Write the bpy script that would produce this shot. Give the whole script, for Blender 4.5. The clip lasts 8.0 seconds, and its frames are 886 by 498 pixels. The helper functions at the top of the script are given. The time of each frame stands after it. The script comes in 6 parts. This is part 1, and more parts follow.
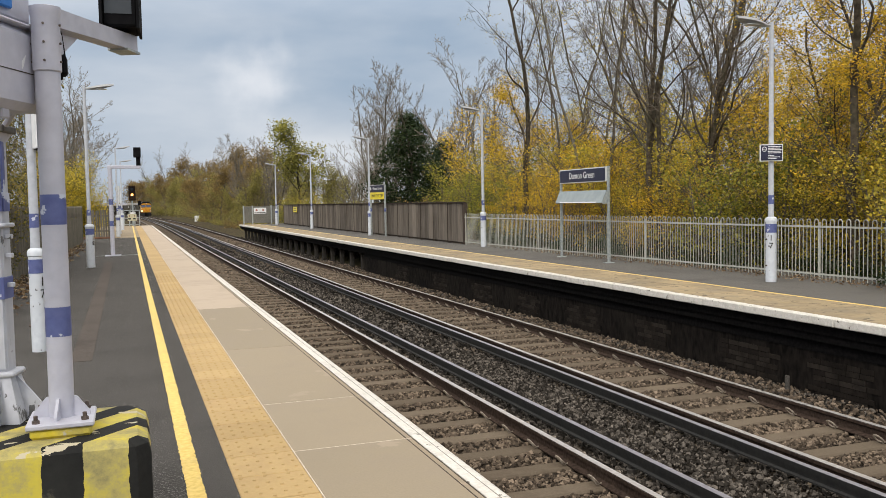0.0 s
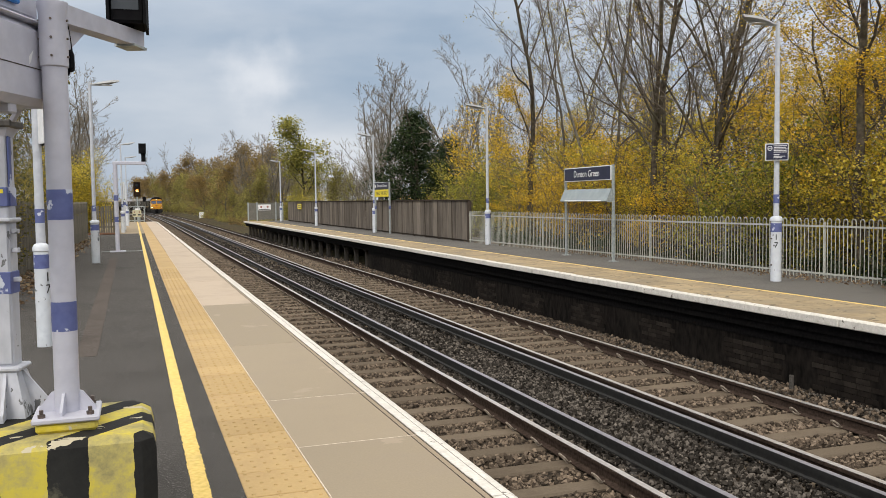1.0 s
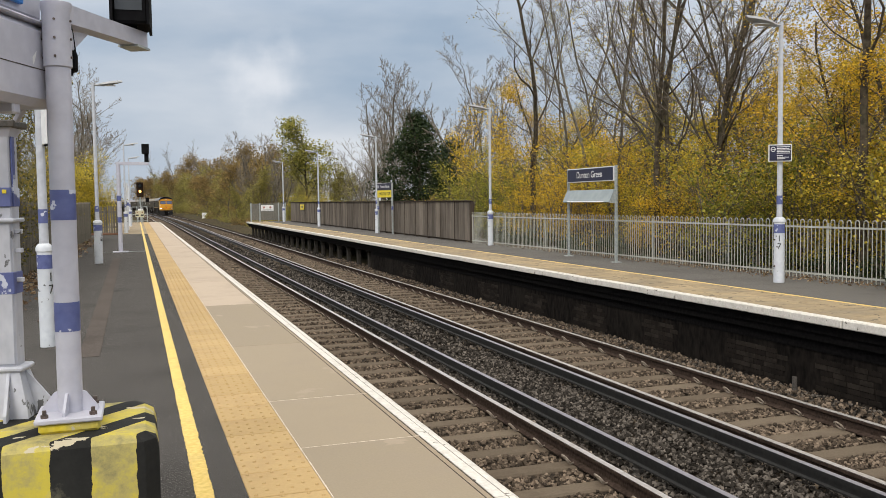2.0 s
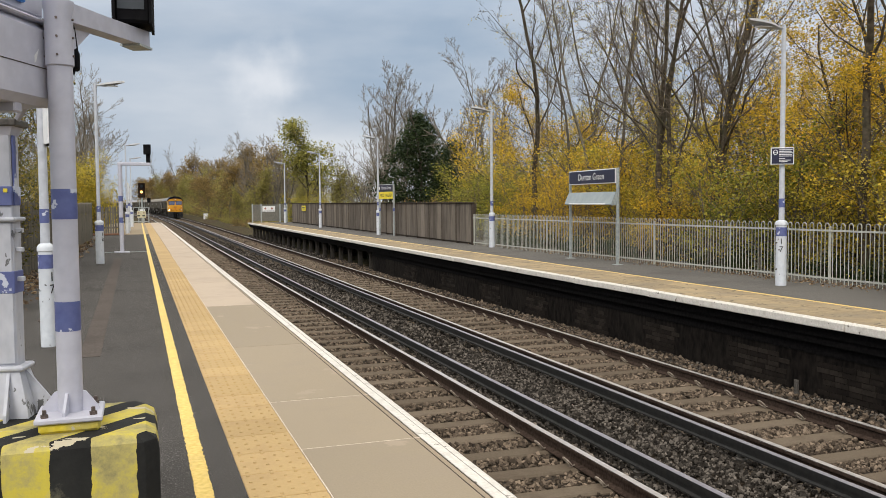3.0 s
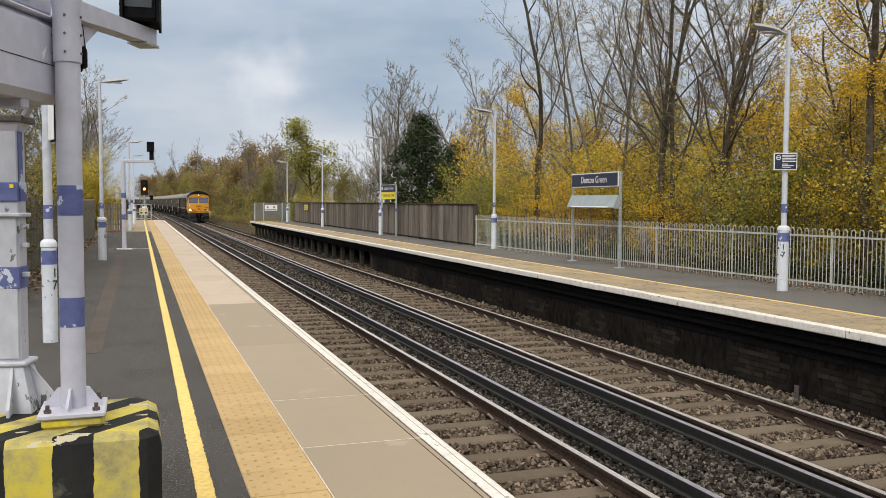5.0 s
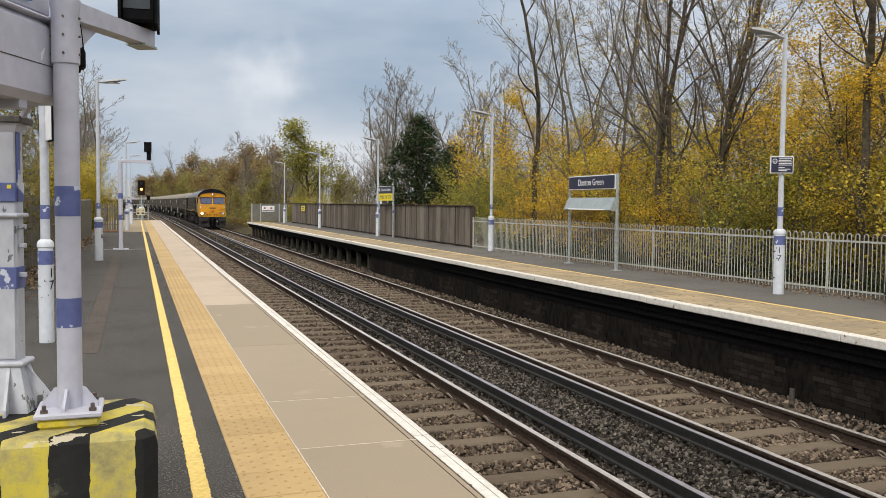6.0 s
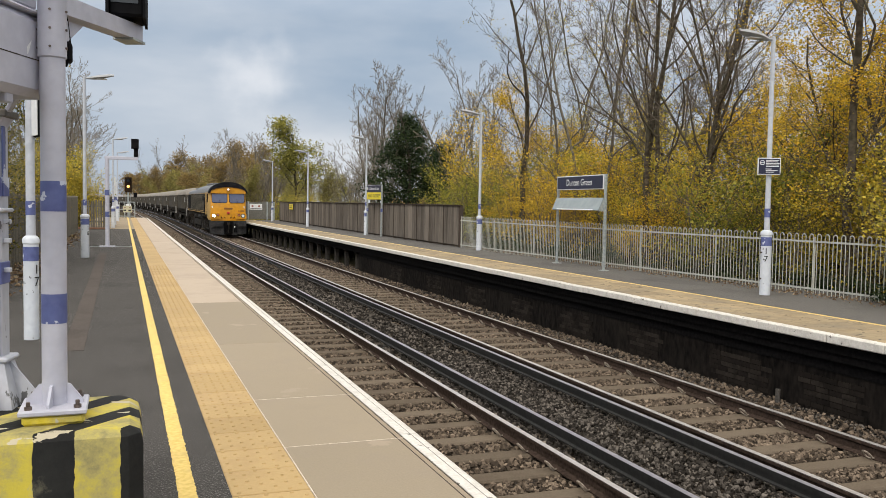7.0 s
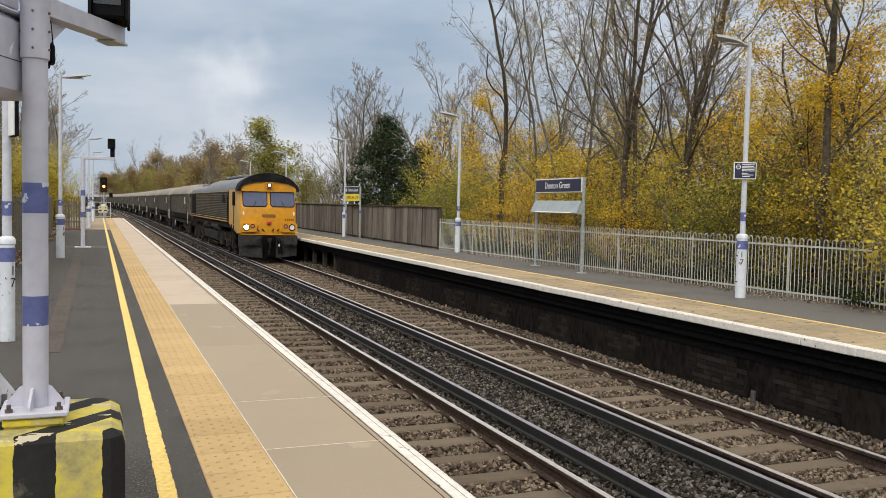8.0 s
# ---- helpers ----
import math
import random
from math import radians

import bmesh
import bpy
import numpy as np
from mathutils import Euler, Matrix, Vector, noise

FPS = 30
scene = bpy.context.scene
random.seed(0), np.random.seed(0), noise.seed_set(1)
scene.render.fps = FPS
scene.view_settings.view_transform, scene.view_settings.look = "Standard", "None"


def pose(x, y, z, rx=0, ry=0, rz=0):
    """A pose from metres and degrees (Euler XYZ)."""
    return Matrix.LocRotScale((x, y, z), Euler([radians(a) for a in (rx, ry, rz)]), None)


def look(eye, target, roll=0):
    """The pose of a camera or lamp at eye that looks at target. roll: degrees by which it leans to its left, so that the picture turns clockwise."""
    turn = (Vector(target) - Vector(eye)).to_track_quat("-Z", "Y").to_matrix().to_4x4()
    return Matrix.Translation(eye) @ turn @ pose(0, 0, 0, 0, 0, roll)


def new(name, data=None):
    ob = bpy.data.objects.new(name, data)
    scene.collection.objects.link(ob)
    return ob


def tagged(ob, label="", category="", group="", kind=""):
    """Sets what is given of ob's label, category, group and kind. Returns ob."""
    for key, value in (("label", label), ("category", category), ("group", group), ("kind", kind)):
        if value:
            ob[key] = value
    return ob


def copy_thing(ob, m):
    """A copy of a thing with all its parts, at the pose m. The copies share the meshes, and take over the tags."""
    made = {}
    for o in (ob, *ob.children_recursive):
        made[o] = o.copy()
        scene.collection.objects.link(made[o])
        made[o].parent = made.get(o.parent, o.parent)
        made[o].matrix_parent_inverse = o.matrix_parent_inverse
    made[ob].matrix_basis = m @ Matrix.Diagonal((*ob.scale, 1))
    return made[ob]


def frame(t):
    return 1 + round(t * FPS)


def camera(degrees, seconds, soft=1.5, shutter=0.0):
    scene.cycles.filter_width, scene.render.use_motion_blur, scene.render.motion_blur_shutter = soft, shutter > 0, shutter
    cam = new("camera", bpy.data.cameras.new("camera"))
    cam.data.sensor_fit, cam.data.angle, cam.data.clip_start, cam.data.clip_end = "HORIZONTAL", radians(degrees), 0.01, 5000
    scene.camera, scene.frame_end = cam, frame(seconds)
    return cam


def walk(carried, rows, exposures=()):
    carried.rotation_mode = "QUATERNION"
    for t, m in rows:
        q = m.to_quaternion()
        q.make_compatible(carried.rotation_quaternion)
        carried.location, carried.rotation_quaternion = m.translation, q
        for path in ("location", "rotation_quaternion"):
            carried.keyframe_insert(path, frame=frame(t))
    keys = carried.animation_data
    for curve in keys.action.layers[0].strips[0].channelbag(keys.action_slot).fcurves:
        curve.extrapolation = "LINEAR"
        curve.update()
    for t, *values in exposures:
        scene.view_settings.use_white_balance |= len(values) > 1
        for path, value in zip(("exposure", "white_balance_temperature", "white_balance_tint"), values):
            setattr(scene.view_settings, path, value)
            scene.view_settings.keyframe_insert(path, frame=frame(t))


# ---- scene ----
cam = camera(53.8, 8.0, soft=0.5)
PATH = [
    (0, (0.004, -0.085, 1.635), (0.679, 1.795, 1.525), -1.1),
    (0.5, (0.001, -0.079, 1.634), (0.671, 1.802, 1.521), -0.9),
    (1, (-0.002, -0.085, 1.632), (0.664, 1.798, 1.517), -0.8),
    (1.5, (-0.003, -0.087, 1.634), (0.659, 1.797, 1.519), -0.8),
    (3, (-0.002, -0.065, 1.627), (0.656, 1.821, 1.518), -0.5),
    (3.5, (-0.002, -0.074, 1.63), (0.655, 1.812, 1.522), -0.3),
    (4, (0.006, -0.062, 1.627), (0.662, 1.824, 1.519), -0.1),
    (4.5, (-0.01, -0.066, 1.627), (0.645, 1.821, 1.519), 0.1),
    (6, (-0.017, -0.091, 1.632), (0.644, 1.794, 1.529), 0.5),
    (6.5, (-0.011, -0.078, 1.625), (0.66, 1.803, 1.523), 0.7),
    (7, (-0.017, -0.08, 1.624), (0.67, 1.796, 1.52), 0.9),
    (7.5, (-0.023, -0.096, 1.626), (0.683, 1.772, 1.524), 1.1),
    (8, (-0.049, -0.103, 1.633), (0.685, 1.755, 1.534), 1.2),
]
walk(cam, [(t, look(e, g, r)) for t, e, g, r in PATH])

# ---- light ----
SUN_EL, SUN_AZ = radians(38), radians(215)
world = bpy.data.worlds.new("overcast")
scene.world = world
world.use_nodes = True
wn, wl = world.node_tree.nodes, world.node_tree.links
wn.clear()
w_out = wn.new("ShaderNodeOutputWorld")
w_bg = wn.new("ShaderNodeBackground")
w_sky = wn.new("ShaderNodeTexSky")
w_sky.sky_type, w_sky.sun_disc = "NISHITA", False
w_sky.sun_elevation, w_sky.sun_rotation = SUN_EL, SUN_AZ
w_sky.air_density, w_sky.dust_density = 1.0, 3.0
w_co = wn.new("ShaderNodeTexCoord")
w_map = wn.new("ShaderNodeMapping")
w_map.inputs["Scale"].default_value = (1.0, 1.0, 3.2)
w_map.inputs["Location"].default_value = (0.35, 0.2, 0.1)
w_n = wn.new("ShaderNodeTexNoise")
w_n.inputs["Scale"].default_value, w_n.inputs["Detail"].default_value, w_n.inputs["Roughness"].default_value = 2.1, 6, 0.5
w_r = wn.new("ShaderNodeValToRGB")
w_r.color_ramp.elements[0].position, w_r.color_ramp.elements[0].color = 0.36, (3.7, 4.65, 5.9, 1)
w_r.color_ramp.elements[1].position, w_r.color_ramp.elements[1].color = 0.68, (7.6, 7.9, 8.4, 1)
w_mix = wn.new("ShaderNodeMix")
w_mix.data_type = "RGBA"
w_mix.inputs["Factor"].default_value = 0.92
wl.new(w_co.outputs["Generated"], w_map.inputs["Vector"])
wl.new(w_map.outputs["Vector"], w_n.inputs["Vector"])
wl.new(w_n.outputs["Fac"], w_r.inputs["Fac"])
wl.new(w_sky.outputs["Color"], w_mix.inputs["A"])
wl.new(w_r.outputs["Color"], w_mix.inputs["B"])
# overcast luminance: the zenith far brighter than the horizon
w_xyz = wn.new("ShaderNodeSeparateXYZ")
w_up = wn.new("ShaderNodeMapRange")
w_up.inputs["From Min"].default_value, w_up.inputs["From Max"].default_value = 0.2, 0.9
w_up.inputs["To Min"].default_value, w_up.inputs["To Max"].default_value = 1.0, 3.1
# a thin place in the cloud low over the line
w_dot = wn.new("ShaderNodeVectorMath")
w_dot.operation = "DISTANCE"
w_dot.inputs[1].default_value = (0.126, 0.982, 0.139)
w_n2 = wn.new("ShaderNodeTexNoise")
w_n2.inputs["Scale"].default_value, w_n2.inputs["Detail"].default_value = 11.0, 6
w_add = wn.new("ShaderNodeMath")
w_add.operation = "MULTIPLY_ADD"
w_add.inputs[1].default_value = -0.20
w_brk = wn.new("ShaderNodeMapRange")
w_brk.interpolation_type = "SMOOTHSTEP"
w_brk.inputs["From Min"].default_value, w_brk.inputs["From Max"].default_value = -0.045, -0.135
w_brk.inputs["To Min"].default_value, w_brk.inputs["To Max"].default_value = 0.0, 0.8
w_mix2 = wn.new("ShaderNodeMix")
w_mix2.data_type = "RGBA"
w_mix2.inputs["B"].default_value = (8.6, 8.8, 9.2, 1)
wl.new(w_co.outputs["Generated"], w_dot.inputs[0])
wl.new(w_co.outputs["Generated"], w_n2.inputs["Vector"])
wl.new(w_n2.outputs["Fac"], w_add.inputs[0])
wl.new(w_dot.outputs["Value"], w_add.inputs[2])
wl.new(w_add.outputs["Value"], w_brk.inputs["Value"])
wl.new(w_brk.outputs["Result"], w_mix2.inputs["Factor"])
wl.new(w_mix.outputs["Result"], w_mix2.inputs["A"])
# whiter cloud overhead
w_tint = wn.new("ShaderNodeMapRange")
w_tint.inputs["From Min"].default_value, w_tint.inputs["From Max"].default_value = 0.25, 0.7
w_mix3 = wn.new("ShaderNodeMix")
w_mix3.data_type = "RGBA"
w_mix3.inputs["B"].default_value = (6.25, 6.0, 5.55, 1)
wl.new(w_tint.outputs["Result"], w_mix3.inputs["Factor"])
wl.new(w_mix2.outputs["Result"], w_mix3.inputs["A"])
w_mul = wn.new("ShaderNodeVectorMath")
w_mul.operation = "SCALE"
wl.new(w_co.outputs["Generated"], w_xyz.inputs[0])
wl.new(w_xyz.outputs["Z"], w_up.inputs["Value"])
wl.new(w_xyz.outputs["Z"], w_tint.inputs["Value"])
wl.new(w_mix3.outputs["Result"], w_mul.inputs[0])
wl.new(w_up.outputs["Result"], w_mul.inputs["Scale"])
wl.new(w_mul.outputs["Vector"], w_bg.inputs["Color"])
wl.new(w_bg.outputs["Background"], w_out.inputs["Surface"])
w_bg.inputs["Strength"].default_value = 0.1
sun_data = bpy.data.lights.new("sun", "SUN")
sun_data.energy, sun_data.angle, sun_data.color = 1.75, radians(25), (1.0, 0.95, 0.88)
sun = new("sun", sun_data)
sun.matrix_world = look((math.sin(SUN_AZ) * 50, math.cos(SUN_AZ) * 50, 50 * math.tan(SUN_EL)), (0, 0, 0))

# ---- materials ----
MATS = {}


def material(name, a, b, rough=0.8, metal=0.0, grain=40.0, stain=1.2, stain_colour=None, stain_amount=0.35,
             bump=0.25, bump_size=0.01, per_object=0.0, per_island=0.0, third=None, world=False, chips=None, stretch=1.0):
    """Two-scale surface: fine grain between colours a and b, wider stains, relief; variation by piece."""
    if name in MATS:
        return MATS[name]
    m = bpy.data.materials.new(name)
    MATS[name] = m
    m.use_nodes = True
    n, l = m.node_tree.nodes, m.node_tree.links
    p = n["Principled BSDF"]
    p.inputs["Roughness"].default_value, p.inputs["Metallic"].default_value = rough, metal
    if rough >= 0.85:
        p.inputs["Specular IOR Level"].default_value = 0.05
    co = n.new("ShaderNodeTexCoord")
    g = n.new("ShaderNodeTexNoise")
    g.inputs["Scale"].default_value, g.inputs["Detail"].default_value = grain, 4
    s = n.new("ShaderNodeTexNoise")
    s.inputs["Scale"].default_value, s.inputs["Detail"].default_value, s.inputs["Roughness"].default_value = stain, 6, 0.65
    at = n.new("ShaderNodeVectorMath")
    at.operation = "MULTIPLY_ADD"
    at.inputs[1].default_value = (1, 1, 1 / stretch)
    at.inputs[2].default_value = (0, 0, 0)
    if world:
        l.new(n.new("ShaderNodeNewGeometry").outputs["Position"], at.inputs[0])
    else:
        l.new(co.outputs["Object"], at.inputs[0])
        if per_object:      # alike pieces each show another stretch of the grain
            off = n.new("ShaderNodeMath")
            off.operation = "MULTIPLY"
            off.inputs[1].default_value = 61.0
            l.new(n.new("ShaderNodeObjectInfo").outputs["Random"], off.inputs[0])
            l.new(off.outputs["Value"], at.inputs[2])
    for t in (g, s):
        l.new(at.outputs["Vector"], t.inputs["Vector"])
    ramp = n.new("ShaderNodeValToRGB")
    ramp.color_ramp.elements[0].position, ramp.color_ramp.elements[1].position = 0.35, 0.65
    ramp.color_ramp.elements[0].color, ramp.color_ramp.elements[1].color = (*a, 1), (*b, 1)
    source = g.outputs["Fac"]
    if per_object or per_island:
        if per_object:
            src = n.new("ShaderNodeObjectInfo").outputs["Random"]
        else:
            src = n.new("ShaderNodeNewGeometry").outputs["Random Per Island"]
        amount = per_object or per_island
        mixf = n.new("ShaderNodeMix")
        mixf.inputs["Factor"].default_value = amount
        l.new(g.outputs["Fac"], mixf.inputs["A"])
        l.new(src, mixf.inputs["B"])
        source = mixf.outputs["Result"]
        ramp.color_ramp.elements[0].position, ramp.color_ramp.elements[1].position = 0.1, 0.9
        if third:
            e = ramp.color_ramp.elements.new(0.5)
            e.color = (*third, 1)
    l.new(source, ramp.inputs["Fac"])
    sr = n.new("ShaderNodeValToRGB")
    sr.color_ramp.elements[0].position, sr.color_ramp.elements[1].position = 0.48, 0.72
    sr.color_ramp.elements[0].color, sr.color_ramp.elements[1].color = (0, 0, 0, 1), (stain_amount,) * 3 + (1,)
    l.new(s.outputs["Fac"], sr.inputs["Fac"])
    mix = n.new("ShaderNodeMix")
    mix.data_type = "RGBA"
    l.new(sr.outputs["Color"], mix.inputs["Factor"])
    l.new(ramp.outputs["Color"], mix.inputs["A"])
    sc = stain_colour or tuple(0.45 * c for c in a)
    mix.inputs["B"].default_value = (*sc, 1)
    colour = mix.outputs["Result"]
    if chips:               # chips with hard edges: colour, scale, how much of the noise stays whole
        cn = n.new("ShaderNodeTexNoise")
        cn.inputs["Scale"].default_value, cn.inputs["Detail"].default_value, cn.inputs["Roughness"].default_value = chips[1], 5, 0.6
        l.new(at.outputs["Vector"], cn.inputs["Vector"])
        cr = n.new("ShaderNodeValToRGB")
        cr.color_ramp.elements[0].position, cr.color_ramp.elements[1].position = chips[2], chips[2] + 0.015
        l.new(cn.outputs["Fac"], cr.inputs["Fac"])
        cm = n.new("ShaderNodeMix")
        cm.data_type = "RGBA"
        l.new(cr.outputs["Color"], cm.inputs["Factor"])
        l.new(colour, cm.inputs["A"])
        cm.inputs["B"].default_value = (*chips[0], 1)
        colour = cm.outputs["Result"]
    l.new(colour, p.inputs["Base Color"])
    if bump:
        bn = n.new("ShaderNodeBump")
        bn.inputs["Strength"].default_value, bn.inputs["Distance"].default_value = bump, bump_size
        l.new(g.outputs["Fac"], bn.inputs["Height"])
        l.new(bn.outputs["Normal"], p.inputs["Normal"])
    return m


def leaf_material(name, a, b, c):
    m = material(name, a, b, rough=0.75, grain=3, stain=0.5, stain_amount=0.15, bump=0, per_island=0.9, third=c)
    p = m.node_tree.nodes["Principled BSDF"]
    out = m.node_tree.nodes["Material Output"]
    tr = m.node_tree.nodes.new("ShaderNodeBsdfTranslucent")
    ms = m.node_tree.nodes.new("ShaderNodeMixShader")
    ms.inputs["Fac"].default_value = 0.5
    l = m.node_tree.links
    l.new(p.inputs["Base Color"].links[0].from_socket, tr.inputs["Color"])
    l.new(p.outputs["BSDF"], ms.inputs[1])
    l.new(tr.outputs["BSDF"], ms.inputs[2])
    l.new(ms.outputs["Shader"], out.inputs["Surface"])
    return m


def glow(name, colour, strength):
    if name in MATS:
        return MATS[name]
    m = bpy.data.materials.new(name)
    MATS[name] = m
    m.use_nodes = True
    p = m.node_tree.nodes["Principled BSDF"]
    p.inputs["Base Color"].default_value = (*colour, 1)
    p.inputs["Emission Color"].default_value = (*colour, 1)
    p.inputs["Emission Strength"].default_value = strength
    return m


ASPHALT = material("asphalt", (0.024, 0.0225, 0.0215), (0.112, 0.105, 0.098), 0.95, grain=140, stain=0.9, stain_amount=0.4, bump=0.7, bump_size=0.008, chips=((0.22, 0.21, 0.20), 75, 0.585))
ASPHALT_OLD = material("asphalt_worn", (0.10, 0.095, 0.09), (0.16, 0.15, 0.14), 0.92, grain=90, stain=0.6, stain_amount=0.4, bump=0.4)
SLAB = material("slab_concrete", (0.242, 0.195, 0.132), (0.312, 0.25, 0.172), 0.75, grain=70, stain=1.3, stain_colour=(0.25, 0.20, 0.15), stain_amount=0.5, bump=0.15, per_object=0.35, chips=((0.315, 0.25, 0.178), 1.6, 0.64))
SLAB_PALE = material("slab_pale", (0.38, 0.30, 0.225), (0.45, 0.365, 0.28), 0.8, grain=60, stain=1.0, stain_amount=0.3, bump=0.12, per_object=0.3)
TACTILE = material("tactile_buff", (0.35, 0.235, 0.095), (0.47, 0.325, 0.145), 0.8, grain=45, stain=1.6, stain_colour=(0.30, 0.19, 0.09), stain_amount=0.55, bump=0.25, per_object=0.45, world=True)
TACTILE_FAR = material("tactile_worn", (0.20, 0.16, 0.11), (0.43, 0.335, 0.205), 0.85, grain=9, stain=0.9, stain_colour=(0.20, 0.175, 0.14), stain_amount=0.9, bump=0.4, per_object=0.3, world=True, chips=((0.13, 0.11, 0.085), 7.0, 0.62))
PAINT_WHITE = material("white_line_paint", (0.56, 0.53, 0.48), (0.66, 0.63, 0.58), 0.7, grain=40, stain=9.0, stain_colour=(0.30, 0.27, 0.23), stain_amount=0.45, bump=0.2, world=True, chips=((0.14, 0.12, 0.10), 11.0, 0.645))
PAINT_YELLOW = material("yellow_line_paint", (0.60, 0.42, 0.10), (0.74, 0.54, 0.17), 0.75, grain=30, stain=5.0, stain_colour=(0.40, 0.30, 0.12), stain_amount=0.5, bump=0.3)
GROOVE = material("groove_dirt", (0.05, 0.04, 0.035), (0.09, 0.07, 0.055), 0.95)
JOINT = material("joint_chalk", (0.55, 0.47, 0.38), (0.70, 0.62, 0.52), 0.9, grain=20)
# wall colour holds both soot and the shadow below the coping
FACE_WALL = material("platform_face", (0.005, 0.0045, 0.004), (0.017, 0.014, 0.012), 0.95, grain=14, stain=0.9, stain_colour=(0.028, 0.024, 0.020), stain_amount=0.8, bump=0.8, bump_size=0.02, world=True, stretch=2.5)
# near-black that stands for shade under the decks and in recesses
BLACK = material("shade_black", (0.004, 0.004, 0.004), (0.010, 0.009, 0.009), 0.95, grain=20)
# bed colour darkened to give the shade in the gaps between stones
BALLAST = material("ballast_bed", (0.012, 0.009, 0.007), (0.055, 0.042, 0.03), 0.95, grain=28, stain=0.35, stain_colour=(0.05, 0.045, 0.04), stain_amount=0.6, bump=1.0, bump_size=0.05)
STONE_BROWN = material("ballast_stone", (0.032, 0.025, 0.019), (0.26, 0.20, 0.148), 0.95, grain=30, stain=0.8, stain_amount=0.3, per_island=0.7, third=(0.108, 0.083, 0.062))
STONE_DARK = material("ballast_stone_oily", (0.014, 0.012, 0.010), (0.19, 0.165, 0.142), 0.9, grain=30, stain=0.8, stain_amount=0.4, per_island=0.7, third=(0.046, 0.040, 0.034))
SLEEPER = material("sleeper_concrete", (0.085, 0.067, 0.049), (0.175, 0.14, 0.104), 0.95, grain=50, stain=3.0, stain_colour=(0.08, 0.06, 0.045), stain_amount=0.6, per_object=0.4)
RAIL_SIDE = material("rail_rust", (0.030, 0.021, 0.017), (0.066, 0.046, 0.036), 0.85, grain=30, stain=2, bump=0.2)
RAIL_TOP = material("rail_running_top", (0.46, 0.43, 0.41), (0.58, 0.55, 0.53), 0.35, metal=0.5, grain=20, stain=6, stain_amount=0.2, bump=0.05)
COND_TOP = material("conductor_top", (0.24, 0.23, 0.26), (0.33, 0.315, 0.345), 0.45, metal=0.5, grain=20, stain=5, stain_amount=0.3, bump=0.05)
COND_SIDE = material("conductor_side", (0.006, 0.006, 0.006), (0.016, 0.015, 0.014), 0.75, grain=20)
CLIP = material("clip_steel", (0.20, 0.165, 0.13), (0.32, 0.27, 0.22), 0.6, metal=0.2)
INSULATOR = material("insulator_pot", (0.05, 0.045, 0.04), (0.09, 0.08, 0.07), 0.6)
POST_GREY = material("post_grey_paint", (0.44, 0.44, 0.51), (0.51, 0.51, 0.58), 0.45, grain=12, stain=2.5, stain_colour=(0.33, 0.32, 0.36), stain_amount=0.35, bump=0.03)
POST_PALE = material("post_pale_paint", (0.55, 0.58, 0.63), (0.64, 0.67, 0.71), 0.5, grain=14, stain=7.0, stain_colour=(0.36, 0.37, 0.40), stain_amount=0.35, bump=0.05, chips=((0.13, 0.13, 0.14), 9.0, 0.645))
POST_WORN = material("post_worn_paint", (0.40, 0.41, 0.46), (0.50, 0.51, 0.56), 0.5, grain=14, stain=5.0, stain_colour=(0.33, 0.33, 0.36), stain_amount=0.4, bump=0.05, chips=((0.12, 0.12, 0.125), 12.0, 0.635), stretch=1.8)
POST_CLEAN = material("post_clean_paint", (0.44, 0.46, 0.51), (0.53, 0.55, 0.60), 0.5, grain=14, stain=5.0, stain_colour=(0.42, 0.43, 0.45), stain_amount=0.35, bump=0.03)
BAND = material("post_blue_band", (0.075, 0.092, 0.24), (0.10, 0.122, 0.29), 0.5, grain=14, stain=6, stain_colour=(0.16, 0.18, 0.36), stain_amount=0.5, bump=0.05, chips=((0.52, 0.55, 0.64), 8.0, 0.605))
GALV = material("galvanised", (0.30, 0.33, 0.33), (0.44, 0.47, 0.46), 0.5, metal=0.35, grain=18, stain=3, stain_amount=0.3, bump=0.05)
RAILING = material("railing_paint", (0.33, 0.345, 0.31), (0.52, 0.525, 0.47), 0.6, grain=25, stain=6, stain_colour=(0.22, 0.16, 0.11), stain_amount=0.5, bump=0.1, per_object=0.4)
LAMP_HEAD = material("lamp_head", (0.30, 0.31, 0.32), (0.38, 0.39, 0.40), 0.5, grain=15)
LAMP_GLASS = material("lamp_lens", (0.62, 0.64, 0.66), (0.7, 0.72, 0.74), 0.2, grain=15, bump=0)
NAVY = material("sign_navy", (0.012, 0.014, 0.040), (0.018, 0.020, 0.052), 0.4, grain=8, bump=0)
SIGN_WHITE = material("sign_white", (0.72, 0.72, 0.72), (0.80, 0.80, 0.80), 0.4, grain=8, bump=0)
SIGN_YELLOW = material("sign_yellow", (0.72, 0.58, 0.02), (0.80, 0.66, 0.05), 0.45, grain=8, bump=0)
SIGN_BLACK = material("sign_black", (0.012, 0.012, 0.012), (0.02, 0.02, 0.02), 0.4, grain=8, bump=0)
SIGN_RED = material("sign_red", (0.5, 0.03, 0.03), (0.6, 0.05, 0.04), 0.4, grain=8, bump=0)
SIGN_BLUE = material("sign_blue", (0.02, 0.16, 0.52), (0.03, 0.20, 0.60), 0.4, grain=8, bump=0)
PANEL_GREY = material("ledge_panel_grey", (0.25, 0.29, 0.30), (0.30, 0.34, 0.35), 0.5, grain=5, stain=1, stain_amount=0.2, bump=0.03)
WOOD_DARK = material("fence_timber", (0.034, 0.027, 0.022), (0.08, 0.063, 0.051), 0.95, grain=14, stain=2.0, stain_colour=(0.05, 0.042, 0.038), stain_amount=0.7, bump=0.4, per_object=0.45)
